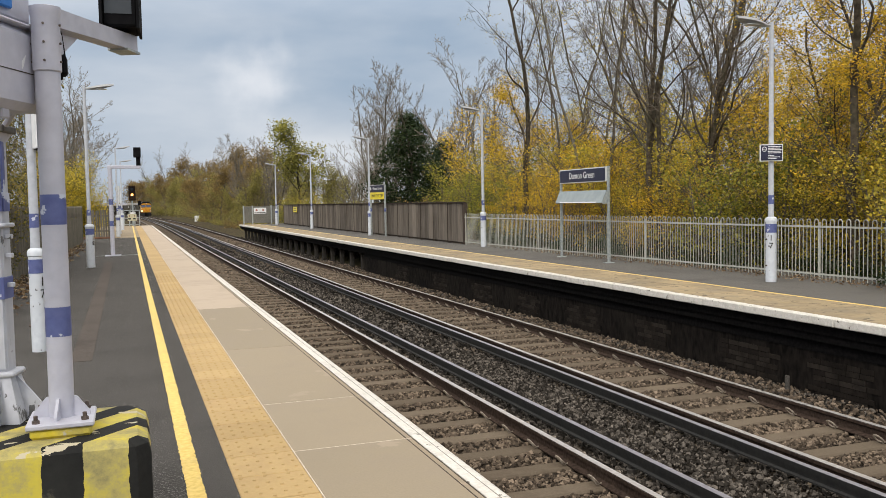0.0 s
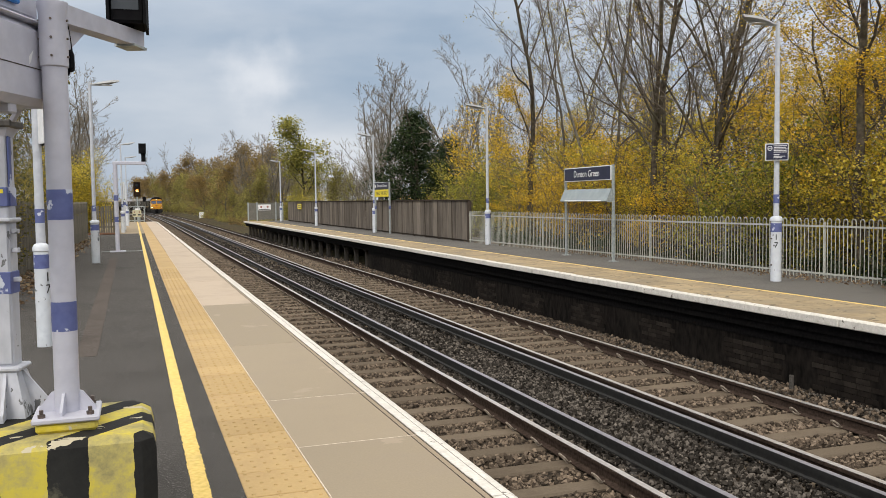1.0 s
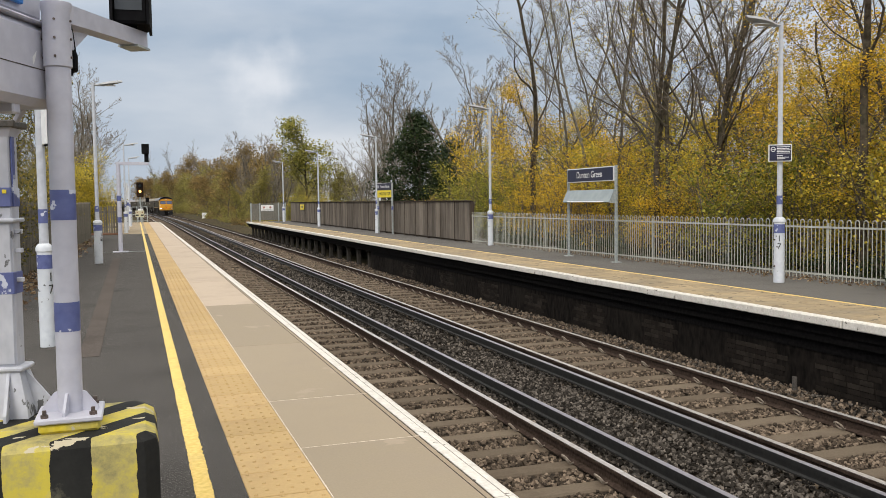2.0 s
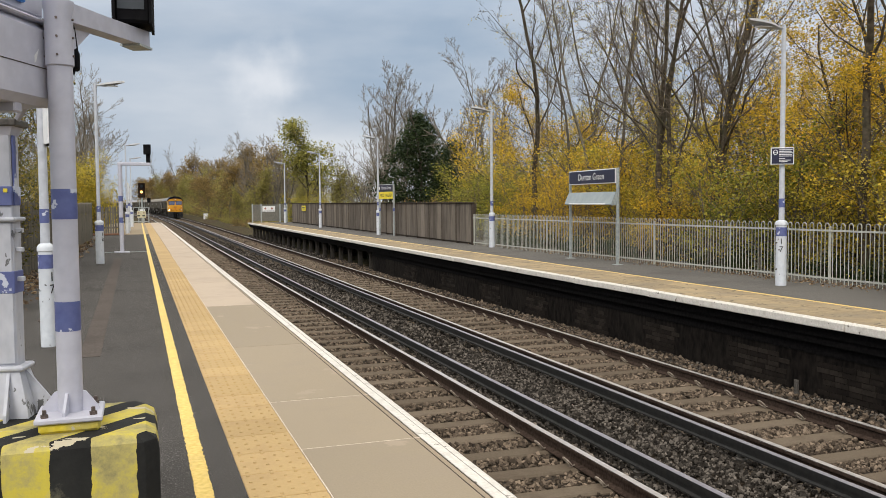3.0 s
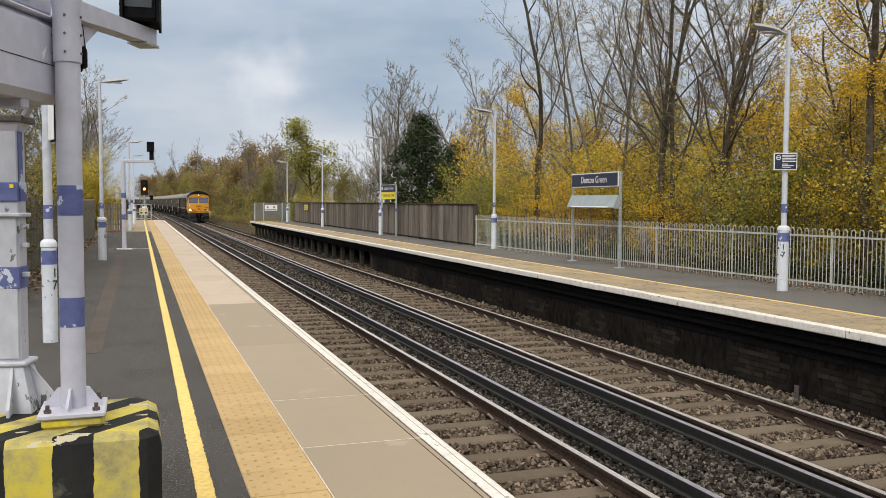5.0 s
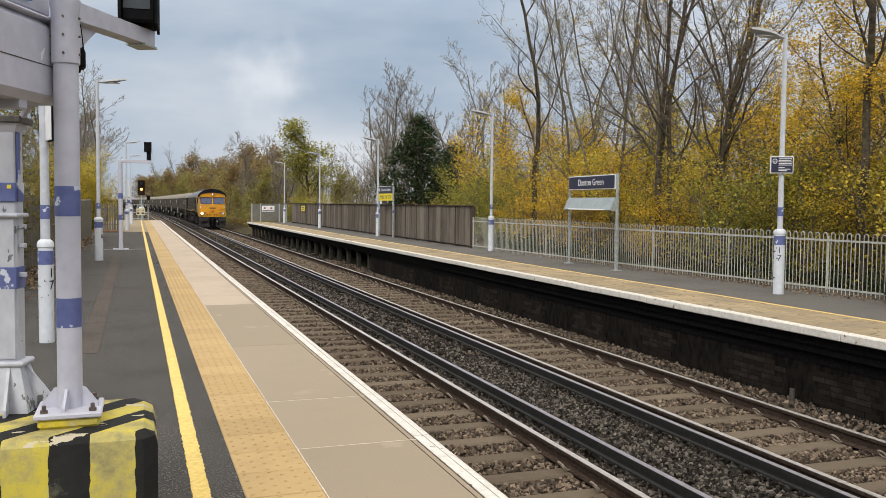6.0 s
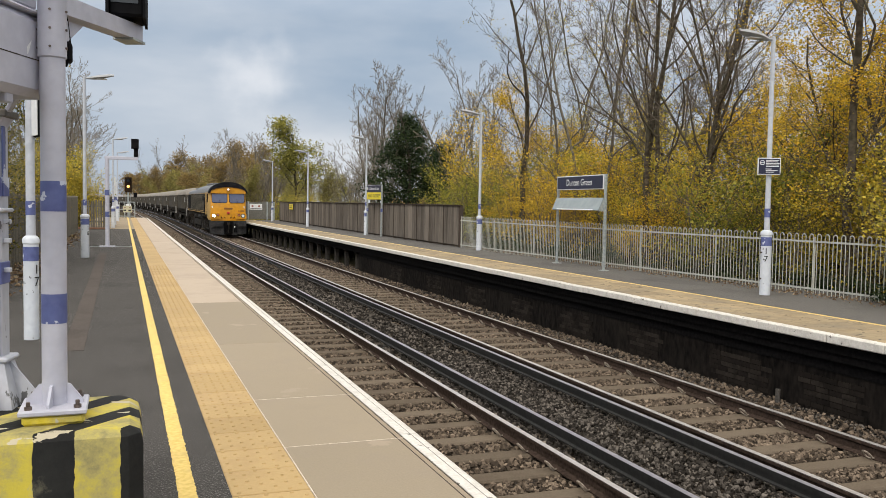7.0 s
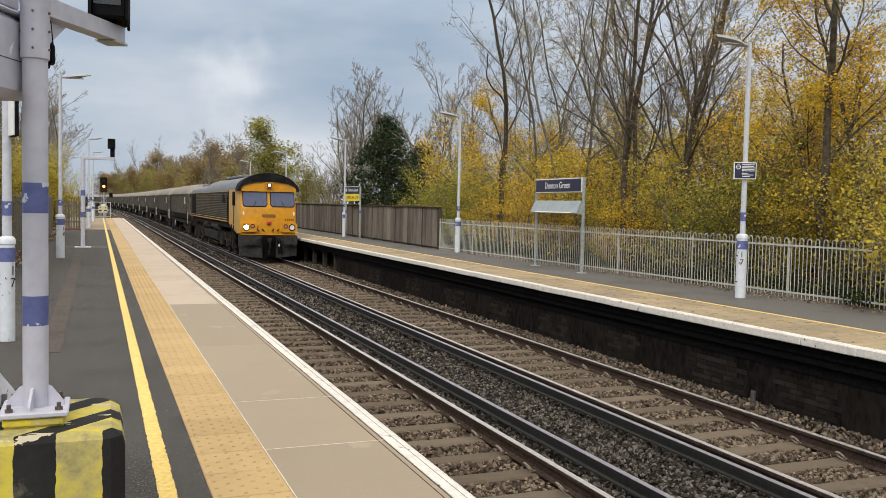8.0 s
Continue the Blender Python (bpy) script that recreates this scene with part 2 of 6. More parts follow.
WOOD_PANEL = material("fence_board", (0.065, 0.056, 0.048), (0.25, 0.215, 0.18), 0.95, grain=9, stain=1.6, stain_colour=(0.045, 0.038, 0.033), stain_amount=0.8, bump=0.4, per_object=0.4, stretch=6.0)
WOOD_GREY = material("paling_timber", (0.10, 0.09, 0.07), (0.20, 0.18, 0.145), 0.95, grain=14, stain=2, stain_amount=0.5, bump=0.4, per_object=0.5)
BLOCK_YELLOW = material("block_yellow", (0.56, 0.44, 0.02), (0.66, 0.53, 0.05), 0.8, grain=30, stain=4.0, stain_colour=(0.34, 0.30, 0.17), stain_amount=0.75, bump=0.5, bump_size=0.02, chips=((0.44, 0.41, 0.33), 6.0, 0.60))
HOUSING_BLACK = material("housing_black", (0.006, 0.006, 0.007), (0.012, 0.012, 0.013), 0.86, grain=8, bump=0)
SCREEN = material("dark_screen", (0.03, 0.035, 0.04), (0.05, 0.055, 0.06), 0.15, grain=3, bump=0)
BOLT = material("bolt_steel", (0.09, 0.07, 0.06), (0.18, 0.14, 0.12), 0.6, metal=0.6)
EARTH = material("earth_litter", (0.035, 0.030, 0.018), (0.085, 0.064, 0.036), 0.95, grain=6, stain=0.3, stain_colour=(0.05, 0.06, 0.025), stain_amount=0.7, bump=0.8, bump_size=0.05)
BARK = material("bark_grey", (0.055, 0.045, 0.034), (0.13, 0.108, 0.08), 0.95, grain=9, stain=1.5, stain_colour=(0.06, 0.065, 0.035), stain_amount=0.5, bump=0.6, bump_size=0.03)
TWIG = material("bark_twig", (0.11, 0.092, 0.072), (0.20, 0.17, 0.135), 0.95, grain=5, bump=0)
# twigs of the farther trees, distance haze mixed into the colour
TWIG_HAZED = material("bark_twig_hazed", (0.20, 0.172, 0.138), (0.31, 0.275, 0.225), 0.95, grain=5, bump=0)
BARK_PALE = material("bark_pale", (0.10, 0.088, 0.068), (0.19, 0.165, 0.13), 0.95, grain=7, stain=1.2, stain_amount=0.4, bump=0.4, bump_size=0.02)
LEAF_GOLD = leaf_material("leaf_gold", (0.30, 0.215, 0.026), (0.92, 0.60, 0.045), (0.66, 0.46, 0.04))
LEAF_OLIVE = leaf_material("leaf_olive", (0.21, 0.195, 0.028), (0.76, 0.57, 0.06), (0.48, 0.39, 0.05))
# rust lightened to take in the haze over the far trees
LEAF_RUST = leaf_material("leaf_rust", (0.16, 0.115, 0.05), (0.42, 0.28, 0.09), (0.27, 0.19, 0.07))
LEAF_GREEN = leaf_material("leaf_green", (0.11, 0.13, 0.024), (0.50, 0.44, 0.06), (0.27, 0.265, 0.042))
LEAF_PALE = leaf_material("leaf_yellow_green", (0.14, 0.15, 0.04), (0.50, 0.44, 0.10), (0.30, 0.28, 0.06))
LEAF_DARK = leaf_material("leaf_ivy", (0.014, 0.028, 0.010), (0.06, 0.085, 0.026), (0.030, 0.052, 0.016))
LEAF_FAR = leaf_material("leaf_far_olive", (0.17, 0.16, 0.05), (0.46, 0.39, 0.10), (0.30, 0.265, 0.075))
LEAF_HEDGE = leaf_material("leaf_hedge", (0.055, 0.06, 0.014), (0.36, 0.27, 0.05), (0.16, 0.145, 0.03))
LITTER = leaf_material("leaf_litter", (0.10, 0.06, 0.03), (0.42, 0.32, 0.20), (0.20, 0.125, 0.07))


# ---- building helpers ----
class Shape:
    """Collects vertices, faces and material slots of one mesh."""

    def __init__(self):
        self.v, self.f, self.m = [], [], []

    def add(self, verts, faces, slot=0, at=None):
        k = len(self.v)
        self.v += [tuple(at @ Vector(p)) for p in verts] if at else [tuple(p) for p in verts]
        self.f += [[i + k for i in f] for f in faces]
        self.m += [slot] * len(faces)
        return self

    def box(self, x0, x1, y0, y1, z0, z1, bevel=0.0, slot=0, at=None):
        if not bevel:
            v = [(x, y, z) for z in (z0, z1) for y in (y0, y1) for x in (x0, x1)]
            f = [(0, 2, 3, 1), (4, 5, 7, 6), (0, 1, 5, 4), (2, 6, 7, 3), (0, 4, 6, 2), (1, 3, 7, 5)]
            return self.add(v, f, slot, at)
        b = min(bevel, 0.45 * min(x1 - x0, y1 - y0, z1 - z0))
        xs, ys, zs = (x0, x1), (y0, y1), (z0, z1)
        v, ids = [], {}
        for i in (0, 1):
            for j in (0, 1):
                for k in (0, 1):
                    s = (1 if i == 0 else -1, 1 if j == 0 else -1, 1 if k == 0 else -1)
                    for a in range(3):
                        d = [s[q] * b if q != a else 0 for q in range(3)]
                        ids[i, j, k, a] = len(v)
                        v.append((xs[i] + d[0], ys[j] + d[1], zs[k] + d[2]))
        f = []
        for a in range(3):
            o = [q for q in range(3) if q != a]
            for side in (0, 1):
                loop = []
                for p, q in ((0, 0), (1, 0), (1, 1), (0, 1)):
                    c = [0, 0, 0]
                    c[a], c[o[0]], c[o[1]] = side, p, q
                    loop.append(ids[c[0], c[1], c[2], a])
                f.append(loop)
        for e in range(3):
            o = [q for q in range(3) if q != e]
            for p in (0, 1):
                for q in (0, 1):
                    loop = []
                    for side, first in ((0, True), (1, False)):
                        c = [0, 0, 0]
                        c[e], c[o[0]], c[o[1]] = side, p, q
                        pair = [ids[c[0], c[1], c[2], o[0]], ids[c[0], c[1], c[2], o[1]]]
                        loop += pair if first else pair[::-1]
                    f.append(loop)
        for i in (0, 1):
            for j in (0, 1):
                for k in (0, 1):
                    f.append([ids[i, j, k, a] for a in range(3)])
        return self.add(v, f, slot, at)

    def tube(self, p0, p1, r0, r1=None, n=12, slot=0, caps=True, at=None):
        p0, p1 = Vector(p0), Vector(p1)
        r1 = r0 if r1 is None else r1
        d = (p1 - p0).normalized()
        a = d.orthogonal().normalized()
        b = d.cross(a)
        v = []
        for p, r in ((p0, r0), (p1, r1)):
            for i in range(n):
                t = 2 * math.pi * i / n
                v.append(p + r * (math.cos(t) * a + math.sin(t) * b))
        f = [(i, (i + 1) % n, n + (i + 1) % n, n + i) for i in range(n)]
        if caps:
            f += [tuple(range(n))[::-1], tuple(range(n, 2 * n))]
        return self.add(v, f, slot, at)

    def bent(self, points, r, n=8, slot=0):
        for p, q in zip(points, points[1:]):
            self.tube(p, q, r, n=n, slot=slot)
        return self

    def lathe(self, x, y, rows, n=16, slot=0):
        v, f = [], []
        for z, r in rows:
            v += [(x + r * math.cos(2 * math.pi * i / n), y + r * math.sin(2 * math.pi * i / n), z) for i in range(n)]
        for k in range(len(rows) - 1):
            f += [(k * n + i, k * n + (i + 1) % n, (k + 1) * n + (i + 1) % n, (k + 1) * n + i) for i in range(n)]
        f += [tuple(range(n))[::-1], tuple(range((len(rows) - 1) * n, len(rows) * n))]
        return self.add(v, f, slot)

    def loft(self, rings, slot=0, caps=True, closed=True):
        """Skin over rings of equal vertex count."""
        n = len(rings[0])
        v = [p for r in rings for p in r]
        f = []
        for k in range(len(rings) - 1):
            for i in range(n if closed else n - 1):
                f.append((k * n + i, k * n + (i + 1) % n, (k + 1) * n + (i + 1) % n, (k + 1) * n + i))
        if caps:
            f += [tuple(range(n))[::-1], tuple(range((len(rings) - 1) * n, len(rings) * n))]
        return self.add(v, f, slot)

    def mesh(self, name, *mats, smooth=0.0):
        me = bpy.data.meshes.new(name)
        me.from_pydata(self.v, [], self.f)
        bm = bmesh.new()
        bm.from_mesh(me)
        bmesh.ops.recalc_face_normals(bm, faces=bm.faces)
        bm.to_mesh(me)
        bm.free()
        for m in mats:
            me.materials.append(m)
        me.polygons.foreach_set("material_index", self.m)
        if smooth:
            me.polygons.foreach_set("use_smooth", [True] * len(self.f))
            me.set_sharp_from_angle(angle=radians(smooth))
        return me


def raw_mesh(name, verts, faces, *mats):
    """A mesh from numpy arrays: verts (n, 3) and faces of one size (k, s)."""
    me = bpy.data.meshes.new(name)
    s = faces.shape[1]
    me.vertices.add(len(verts))
    me.vertices.foreach_set("co", verts.astype(np.float32).ravel())
    me.loops.add(faces.size)
    me.loops.foreach_set("vertex_index", faces.astype(np.int32).ravel())
    me.polygons.add(len(faces))
    me.polygons.foreach_set("loop_start", np.arange(0, faces.size, s, dtype=np.int32))
    me.polygons.foreach_set("loop_total", np.full(len(faces), s, dtype=np.int32))
    me.update(calc_edges=True)
    for m in mats:
        me.materials.append(m)
    return me


def part(name, shape, mat, parent, label="", smooth=35.0, at=None):
    """One mesh object under a thing or a part; shape is a Shape or a ready mesh."""
    if isinstance(shape, Shape):
        mats = mat if isinstance(mat, (list, tuple)) else [mat]
        me = shape.mesh(name, *mats, smooth=smooth)
    else:
        me = shape
    ob = new(name, me)
    ob.parent = parent
    if at is not None:
        ob.matrix_basis = at
    return tagged(ob, label) if label else ob


def thing(name, x, y, z, label, category, group="", kind="", rz=0):
    ob = new(name)
    ob.matrix_basis = pose(x, y, z, 0, 0, rz)
    return tagged(ob, label, category, group, kind)


def lettering(text, size, name="lettering"):
    """Flat letters as a mesh in the x-z plane, facing -y, centred."""
    cu = bpy.data.curves.new(name, "FONT")
    cu.body, cu.size, cu.align_x, cu.align_y, cu.extrude = text, size, "CENTER", "CENTER", 0.001
    ob = bpy.data.objects.new(name, cu)
    me = bpy.data.meshes.new_from_object(ob)
    me.transform(Matrix.Rotation(radians(90), 4, "X"))
    bpy.data.objects.remove(ob)
    return me


# ---- the line: plan ----
EDGE = 1.94                      # near platform edge
R0, R1, R2, R3 = 2.66, 4.165, 6.15, 7.655   # rail centres
C1, C2 = 4.545, 5.745            # conductor rails
FAR_EDGE, FAR_Z = 8.355, 0.045   # far platform edge and level
RAIL_Z = -0.915
BED_Z = -1.105


def bend(y):
    """Sideways shift of the whole line at y: straight, then swinging to the west."""
    q = min(y, 360.0)
    d = 0.0
    if q > 90:
        d -= 1.28e-4 * (q - 90) ** 2
    if q > 220:
        d -= 5.4e-6 * (q - 220) ** 3
    if y > 360:
        d -= 0.386 * (y - 360)
    return d


def run(y0, y1, near=2.0, far=10.0):
    ys, y = [], y0
    while y < y1:
        ys.append(y)
        y += near if y < 80 else far
    return ys + [y1]


def sweep(profile, x, z, y0, y1, slot=0, shape=None, near=20.0, far=10.0):
    """A profile of (x, z) carried along the line."""
    s = shape or Shape()
    rings = [[(x + bend(y) + px, y, z + pz) for px, pz in profile] for y in run(y0, y1, near, far)]
    return s.loft(rings, slot)


# ---- ground ----
s = Shape()
grid_x = [-3000, -600, -150, -40, -2.7, 8.4, 13.2, 16, 40, 150, 600, 3000]
grid_y = [-3000, -600, -100, -20, 0, 20, 40, 60, 80, 120, 200, 300, 500, 900, 3000]
s.v = [(x, y, -1.22 if -3 < x < 9 else (-1.25 if x < 0 else (-0.35 if x < 14 else 0.1))) for y in grid_y for x in grid_x]
nx = len(grid_x)
s.f = [(j * nx + i, j * nx + i + 1, (j + 1) * nx + i + 1, (j + 1) * nx + i) for j in range(len(grid_y) - 1) for i in range(nx - 1)]
s.m = [0] * len(s.f)
ground = new("ground", s.mesh("ground", EARTH))
tagged(ground, "brown earth with fallen leaves beside the railway line", "ground", kind="structure")

# ballast bed with shoulders
# the bed lies just under the stones
s = sweep([(-4.2, -0.05), (-3.2, 0.0), (3.2, 0.0), (4.6, -0.08), (4.6, -0.3), (-4.2, -0.3)], 5.16, BED_Z, -25, 420, near=5)
ballast = new("ballast_bed", s.mesh("ballast_bed", BALLAST))
tagged(ballast, "brown and grey crushed stone track bed", "ballast", kind="structure")


def stones(name, mat, zones, seed, label):
    """Crushed stones as joined uneven blocks. zones: x0, x1, y0, y1, count, size, z."""
    rng = np.random.default_rng(seed)
    base = np.array([(x, y, z) for z in (-1, 1) for y in (-1, 1) for x in (-1, 1)], float)
    quad = np.array([(0, 2, 3, 1), (4, 5, 7, 6), (0, 1, 5, 4), (2, 6, 7, 3), (0, 4, 6, 2), (1, 3, 7, 5)])
    vs, fs, k = [], [], 0
    for x0, x1, y0, y1, n, size, z in zones:
        yy = rng.uniform(y0, y1, n)
        if x0 < 2.5 or 6.1 < x0 < 7.0:      # between the sleepers, not on them
            gap = 0.68 - 0.25
            bay = np.floor((yy - 3.0) / 0.68)
            yy = 3.0 + bay * 0.68 + 0.125 + gap * rng.uniform(0.04, 0.96, n)
        c = np.stack([rng.uniform(x0, x1, n), yy, z + 0.006 + rng.uniform(-0.012, 0.014, n)], 1)
        h = size * rng.uniform(0.6, 1.35, (n, 1, 1)) * rng.uniform(0.5, 1.0, (n, 1, 3)) * 0.5
        v = base[None] * h * rng.uniform(0.4, 1.1, (n, 8, 3))
        q = rng.normal(size=(n, 4))
        q /= np.linalg.norm(q, axis=1, keepdims=True)
        w, a, b, d = q.T
        rot = np.stack([1 - 2 * (b * b + d * d), 2 * (a * b - d * w), 2 * (a * d + b * w),
                        2 * (a * b + d * w), 1 - 2 * (a * a + d * d), 2 * (b * d - a * w),
                        2 * (a * d - b * w), 2 * (b * d + a * w), 1 - 2 * (a * a + b * b)], 1).reshape(n, 3, 3)
        v = np.einsum("nij,nkj->nki", rot, v) + c[:, None]
        vs.append(v.reshape(-1, 3))
        fs.append((quad[None] + 8 * np.arange(n)[:, None, None] + k).reshape(-1, 4))
        k += 8 * n
    ob = new(name, raw_mesh(name, np.concatenate(vs), np.concatenate(fs), mat))
    ob.data.shade_flat()
    return tagged(ob, label, "ballast", kind="stuff")


stones("ballast_stones", STONE_BROWN, [
    (2.0, 4.08, 3.5, 14, 8600, 0.050, BED_Z + 0.004), (2.0, 4.08, 14, 34, 6500, 0.066, BED_Z), (2.0, 4.08, 34, 75, 2500, 0.10, BED_Z),
    (6.2, 7.6, 5, 16, 6600, 0.050, BED_Z + 0.004), (6.2, 7.6, 16, 40, 5600, 0.066, BED_Z), (6.2, 7.6, 40, 80, 2000, 0.10, BED_Z), (7.7, 8.75, 6, 18, 3200, 0.056, BED_Z + 0.045), (7.7, 9.0, 18, 40, 3000, 0.070, BED_Z + 0.04)],
    3, "brown crushed stones between the sleepers")
stones("dark_ballast_stones", STONE_DARK, [
    (4.25, 6.07, 4, 14, 14000, 0.046, BED_Z + 0.036), (4.25, 6.07, 14, 34, 8000, 0.066, BED_Z + 0.03), (4.2, 6.1, 34, 70, 2000, 0.10, BED_Z),
    (7.7, 8.75, 6, 18, 3600, 0.056, BED_Z + 0.03), (7.7, 9.0, 18, 40, 2600, 0.068, BED_Z + 0.03), (7.7, 9.2, 40, 75, 1500, 0.10, BED_Z)],
    4, "dark oily crushed stones between the tracks")

# ---- tracks ----
RAIL = [(-0.035, 0), (0.035, 0), (0.035, -0.036), (0.009, -0.052), (0.009, -0.125), (0.066, -0.145), (0.066, -0.158),
        (-0.066, -0.158), (-0.066, -0.145), (-0.009, -0.125), (-0.009, -0.052), (-0.035, -0.036)]
HEAD = [(-0.032, 0.003), (0.032, 0.003), (0.0352, -0.006), (-0.0352, -0.006)]
COND = [(-0.034, 0), (0.034, 0), (0.034, -0.055), (0.026, -0.07), (0.026, -0.10), (0.055, -0.11), (0.055, -0.125),
        (-0.055, -0.125), (-0.055, -0.11), (-0.026, -0.10), (-0.026, -0.07), (-0.034, -0.055)]
COND_HEAD = [(-0.03, 0.003), (0.03, 0.003), (0.033, -0.004), (-0.033, -0.004)]
sleeper_mesh = Shape().box(-1.25, 1.25, -0.125, 0.125, -0.2, 0.0, 0.02).mesh("sleeper", SLEEPER, smooth=30)
clip_shape = Shape()
clip_shape.bent([(0.12 + 0.042 * math.cos(a), 0.056 * math.sin(a), 0.055 + 0.044 * math.cos(a)) for a in np.linspace(0, 2 * math.pi, 11)], 0.010, 5)
clip_shape.bent([(0.05, 0.03, 0.02), (0.10, 0.035, 0.012), (0.115, 0.03, 0.03)], 0.008, 5)
clip_mesh = clip_shape.mesh("rail_clip", CLIP, smooth=40)


def railway_track(name, left, right, label):
    mid = (left + right) / 2
    t = thing(name, 0, 0, 0, label, "railway track", "running lines", "structure")
    for x in (left, right):
        r = part("rail", sweep(RAIL, x, RAIL_Z, -25, 420), RAIL_SIDE, t, "rusty brown steel rail")
        part("rail_head", sweep(HEAD, x, RAIL_Z, -25, 420), RAIL_TOP, r, "polished rail top")
    far = Shape()
    k, y = 0, 3.0
    while y < 250:
        jig = 0.02 * math.sin(k * 12.9898)
        if y < 76:
            sl = part("sleeper", sleeper_mesh, None, t, at=pose(mid, y + jig, RAIL_Z - 0.158, 0, 0, 0.6 * math.sin(k * 3.1)))
            if y < 34:
                for x, turn in ((left - mid, 0), (right - mid, 180), (left - mid, 180), (right - mid, 0)):
                    part("rail_clip", clip_mesh, None, sl, at=pose(x, 0, 0.0, 0, 0, turn))
        else:
            far.box(mid + bend(y) - 1.25, mid + bend(y) + 1.25, y - 0.125, y + 0.125, RAIL_Z - 0.36, RAIL_Z - 0.158)
        y += 0.68
        k += 1
    tagged(part("far_sleepers", far, SLEEPER, t), kind="stuff")
    return t


railway_track("track_1", R0, R1, "steel running rails on concrete sleepers in ballast")
railway_track("track_2", R2, R3, "steel running rails on concrete sleepers in ballast")


def conductor_rail(x, y0, y1):
    t = thing("conductor_rail", 0, 0, 0, "dark steel third rail on insulator pots", "conductor rail", "third rails")
    part("rail_body", sweep(COND, x, RAIL_Z + 0.075, y0, y1), COND_SIDE, t)
    part("rail_top", sweep(COND_HEAD, x, RAIL_Z + 0.075, y0, y1), COND_TOP, t, "dull grey worn rail top")
    pot = Shape().lathe(0, 0, [(-0.16, 0.075), (-0.10, 0.07), (-0.09, 0.045), (-0.05, 0.06), (-0.04, 0.04), (0, 0.05)], 10).mesh("insulator", INSULATOR, smooth=40)
    y = 4.5
    while y < 60:
        part("insulator", pot, None, t, at=pose(x, y, RAIL_Z - 0.05))
        y += 2.72
    return t


conductor_rail(C1, -25, 300)
conductor_rail(C2, -25, 300)

# ---- near platform ----
NEAR_END = 80.0
near_platform = Shape()
near_platform.box(-2.7, 0.30, -25, 49.4, -1.3, 0.0)
near_platform.box(0.30, EDGE - 0.16, -25, NEAR_END, -1.3, -0.035)
p = new("platform_near", near_platform.mesh("platform_near", ASPHALT))
tagged(p, "near platform with dark grey asphalt surface", "platform", kind="structure")
NEAR = p
part("asphalt_strip", Shape().box(0.30, 0.537, -25, 49.4, -0.03, 0.0), ASPHALT, NEAR)
part("end_paving", Shape().box(-2.7, 0.30, 49.404, NEAR_END, -1.3, 0.0), material("end_paving", (0.26, 0.21, 0.15), (0.34, 0.28, 0.2), 0.85, grain=8, stain=0.5, stain_amount=0.5), NEAR, "worn buff paving")
part("end_strip", Shape().box(0.302, 0.537, 49.404, NEAR_END, -0.03, 0.0), MATS["end_paving"], NEAR)
part("front_wall", Shape().box(EDGE - 0.16, EDGE - 0.1, -25, NEAR_END, -1.3, -0.09), FACE_WALL, NEAR, "near-black platform face wall")
# worn yellow line with ragged edges
rng = random.Random(5)
s = Shape()
ys = np.arange(-6, NEAR_END, 0.024)
lo = [(0.262 + rng.uniform(-0.004, 0.004), y, 0.004) for y in ys]
hi = [(0.360 + rng.uniform(-0.005, 0.005), y, 0.004) for y in ys]
n = len(ys)
s.add(lo + hi, [(i, i + 1, n + i + 1, n + i) for i in range(n - 1)])
part("yellow_line", s, PAINT_YELLOW, NEAR, "ragged thick yellow safety line", smooth=0)
# drainage channel strip in the asphalt
channel = Shape()
for k in range(17):
    y = 9.9 + k * 1.05
    channel.box(-0.64 - 0.004 * k, -0.42 - 0.004 * k, y, y + 1.04, 0.0, 0.005, 0.002)
part("channel_cover", channel, material("channel", (0.07, 0.06, 0.053), (0.115, 0.098, 0.088), 0.9, grain=40), NEAR, "brown drainage channel cover")

# ---- far platform ----
FAR_END = 72.0
SOLID = 33.0
s = Shape()
s.box(FAR_EDGE + 1.36, 13.2, -25, FAR_END, FAR_Z - 0.25, FAR_Z)
FARP = new("platform_far", s.mesh("platform_far", ASPHALT_OLD))
tagged(FARP, "far platform with worn grey asphalt surface", "platform", kind="structure")
# pieces below the coping carry its shadow as a black base colour
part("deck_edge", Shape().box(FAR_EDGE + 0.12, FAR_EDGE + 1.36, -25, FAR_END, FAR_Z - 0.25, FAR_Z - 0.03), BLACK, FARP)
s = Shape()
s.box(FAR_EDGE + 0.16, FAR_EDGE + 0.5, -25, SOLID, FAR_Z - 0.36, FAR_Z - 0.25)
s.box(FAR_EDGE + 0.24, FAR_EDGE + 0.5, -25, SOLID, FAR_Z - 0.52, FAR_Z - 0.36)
part("corbel", s, BLACK, FARP, "oversailing courses, the shade under the coping in their black")
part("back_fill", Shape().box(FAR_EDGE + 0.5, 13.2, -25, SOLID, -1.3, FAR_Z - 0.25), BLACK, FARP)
part("face_wall", Shape().box(FAR_EDGE + 0.26, FAR_EDGE + 0.50, -25, SOLID, -1.24, -0.48), FACE_WALL, FARP, "brick face wall, soot and shade in its near-black, with pale bare patches")
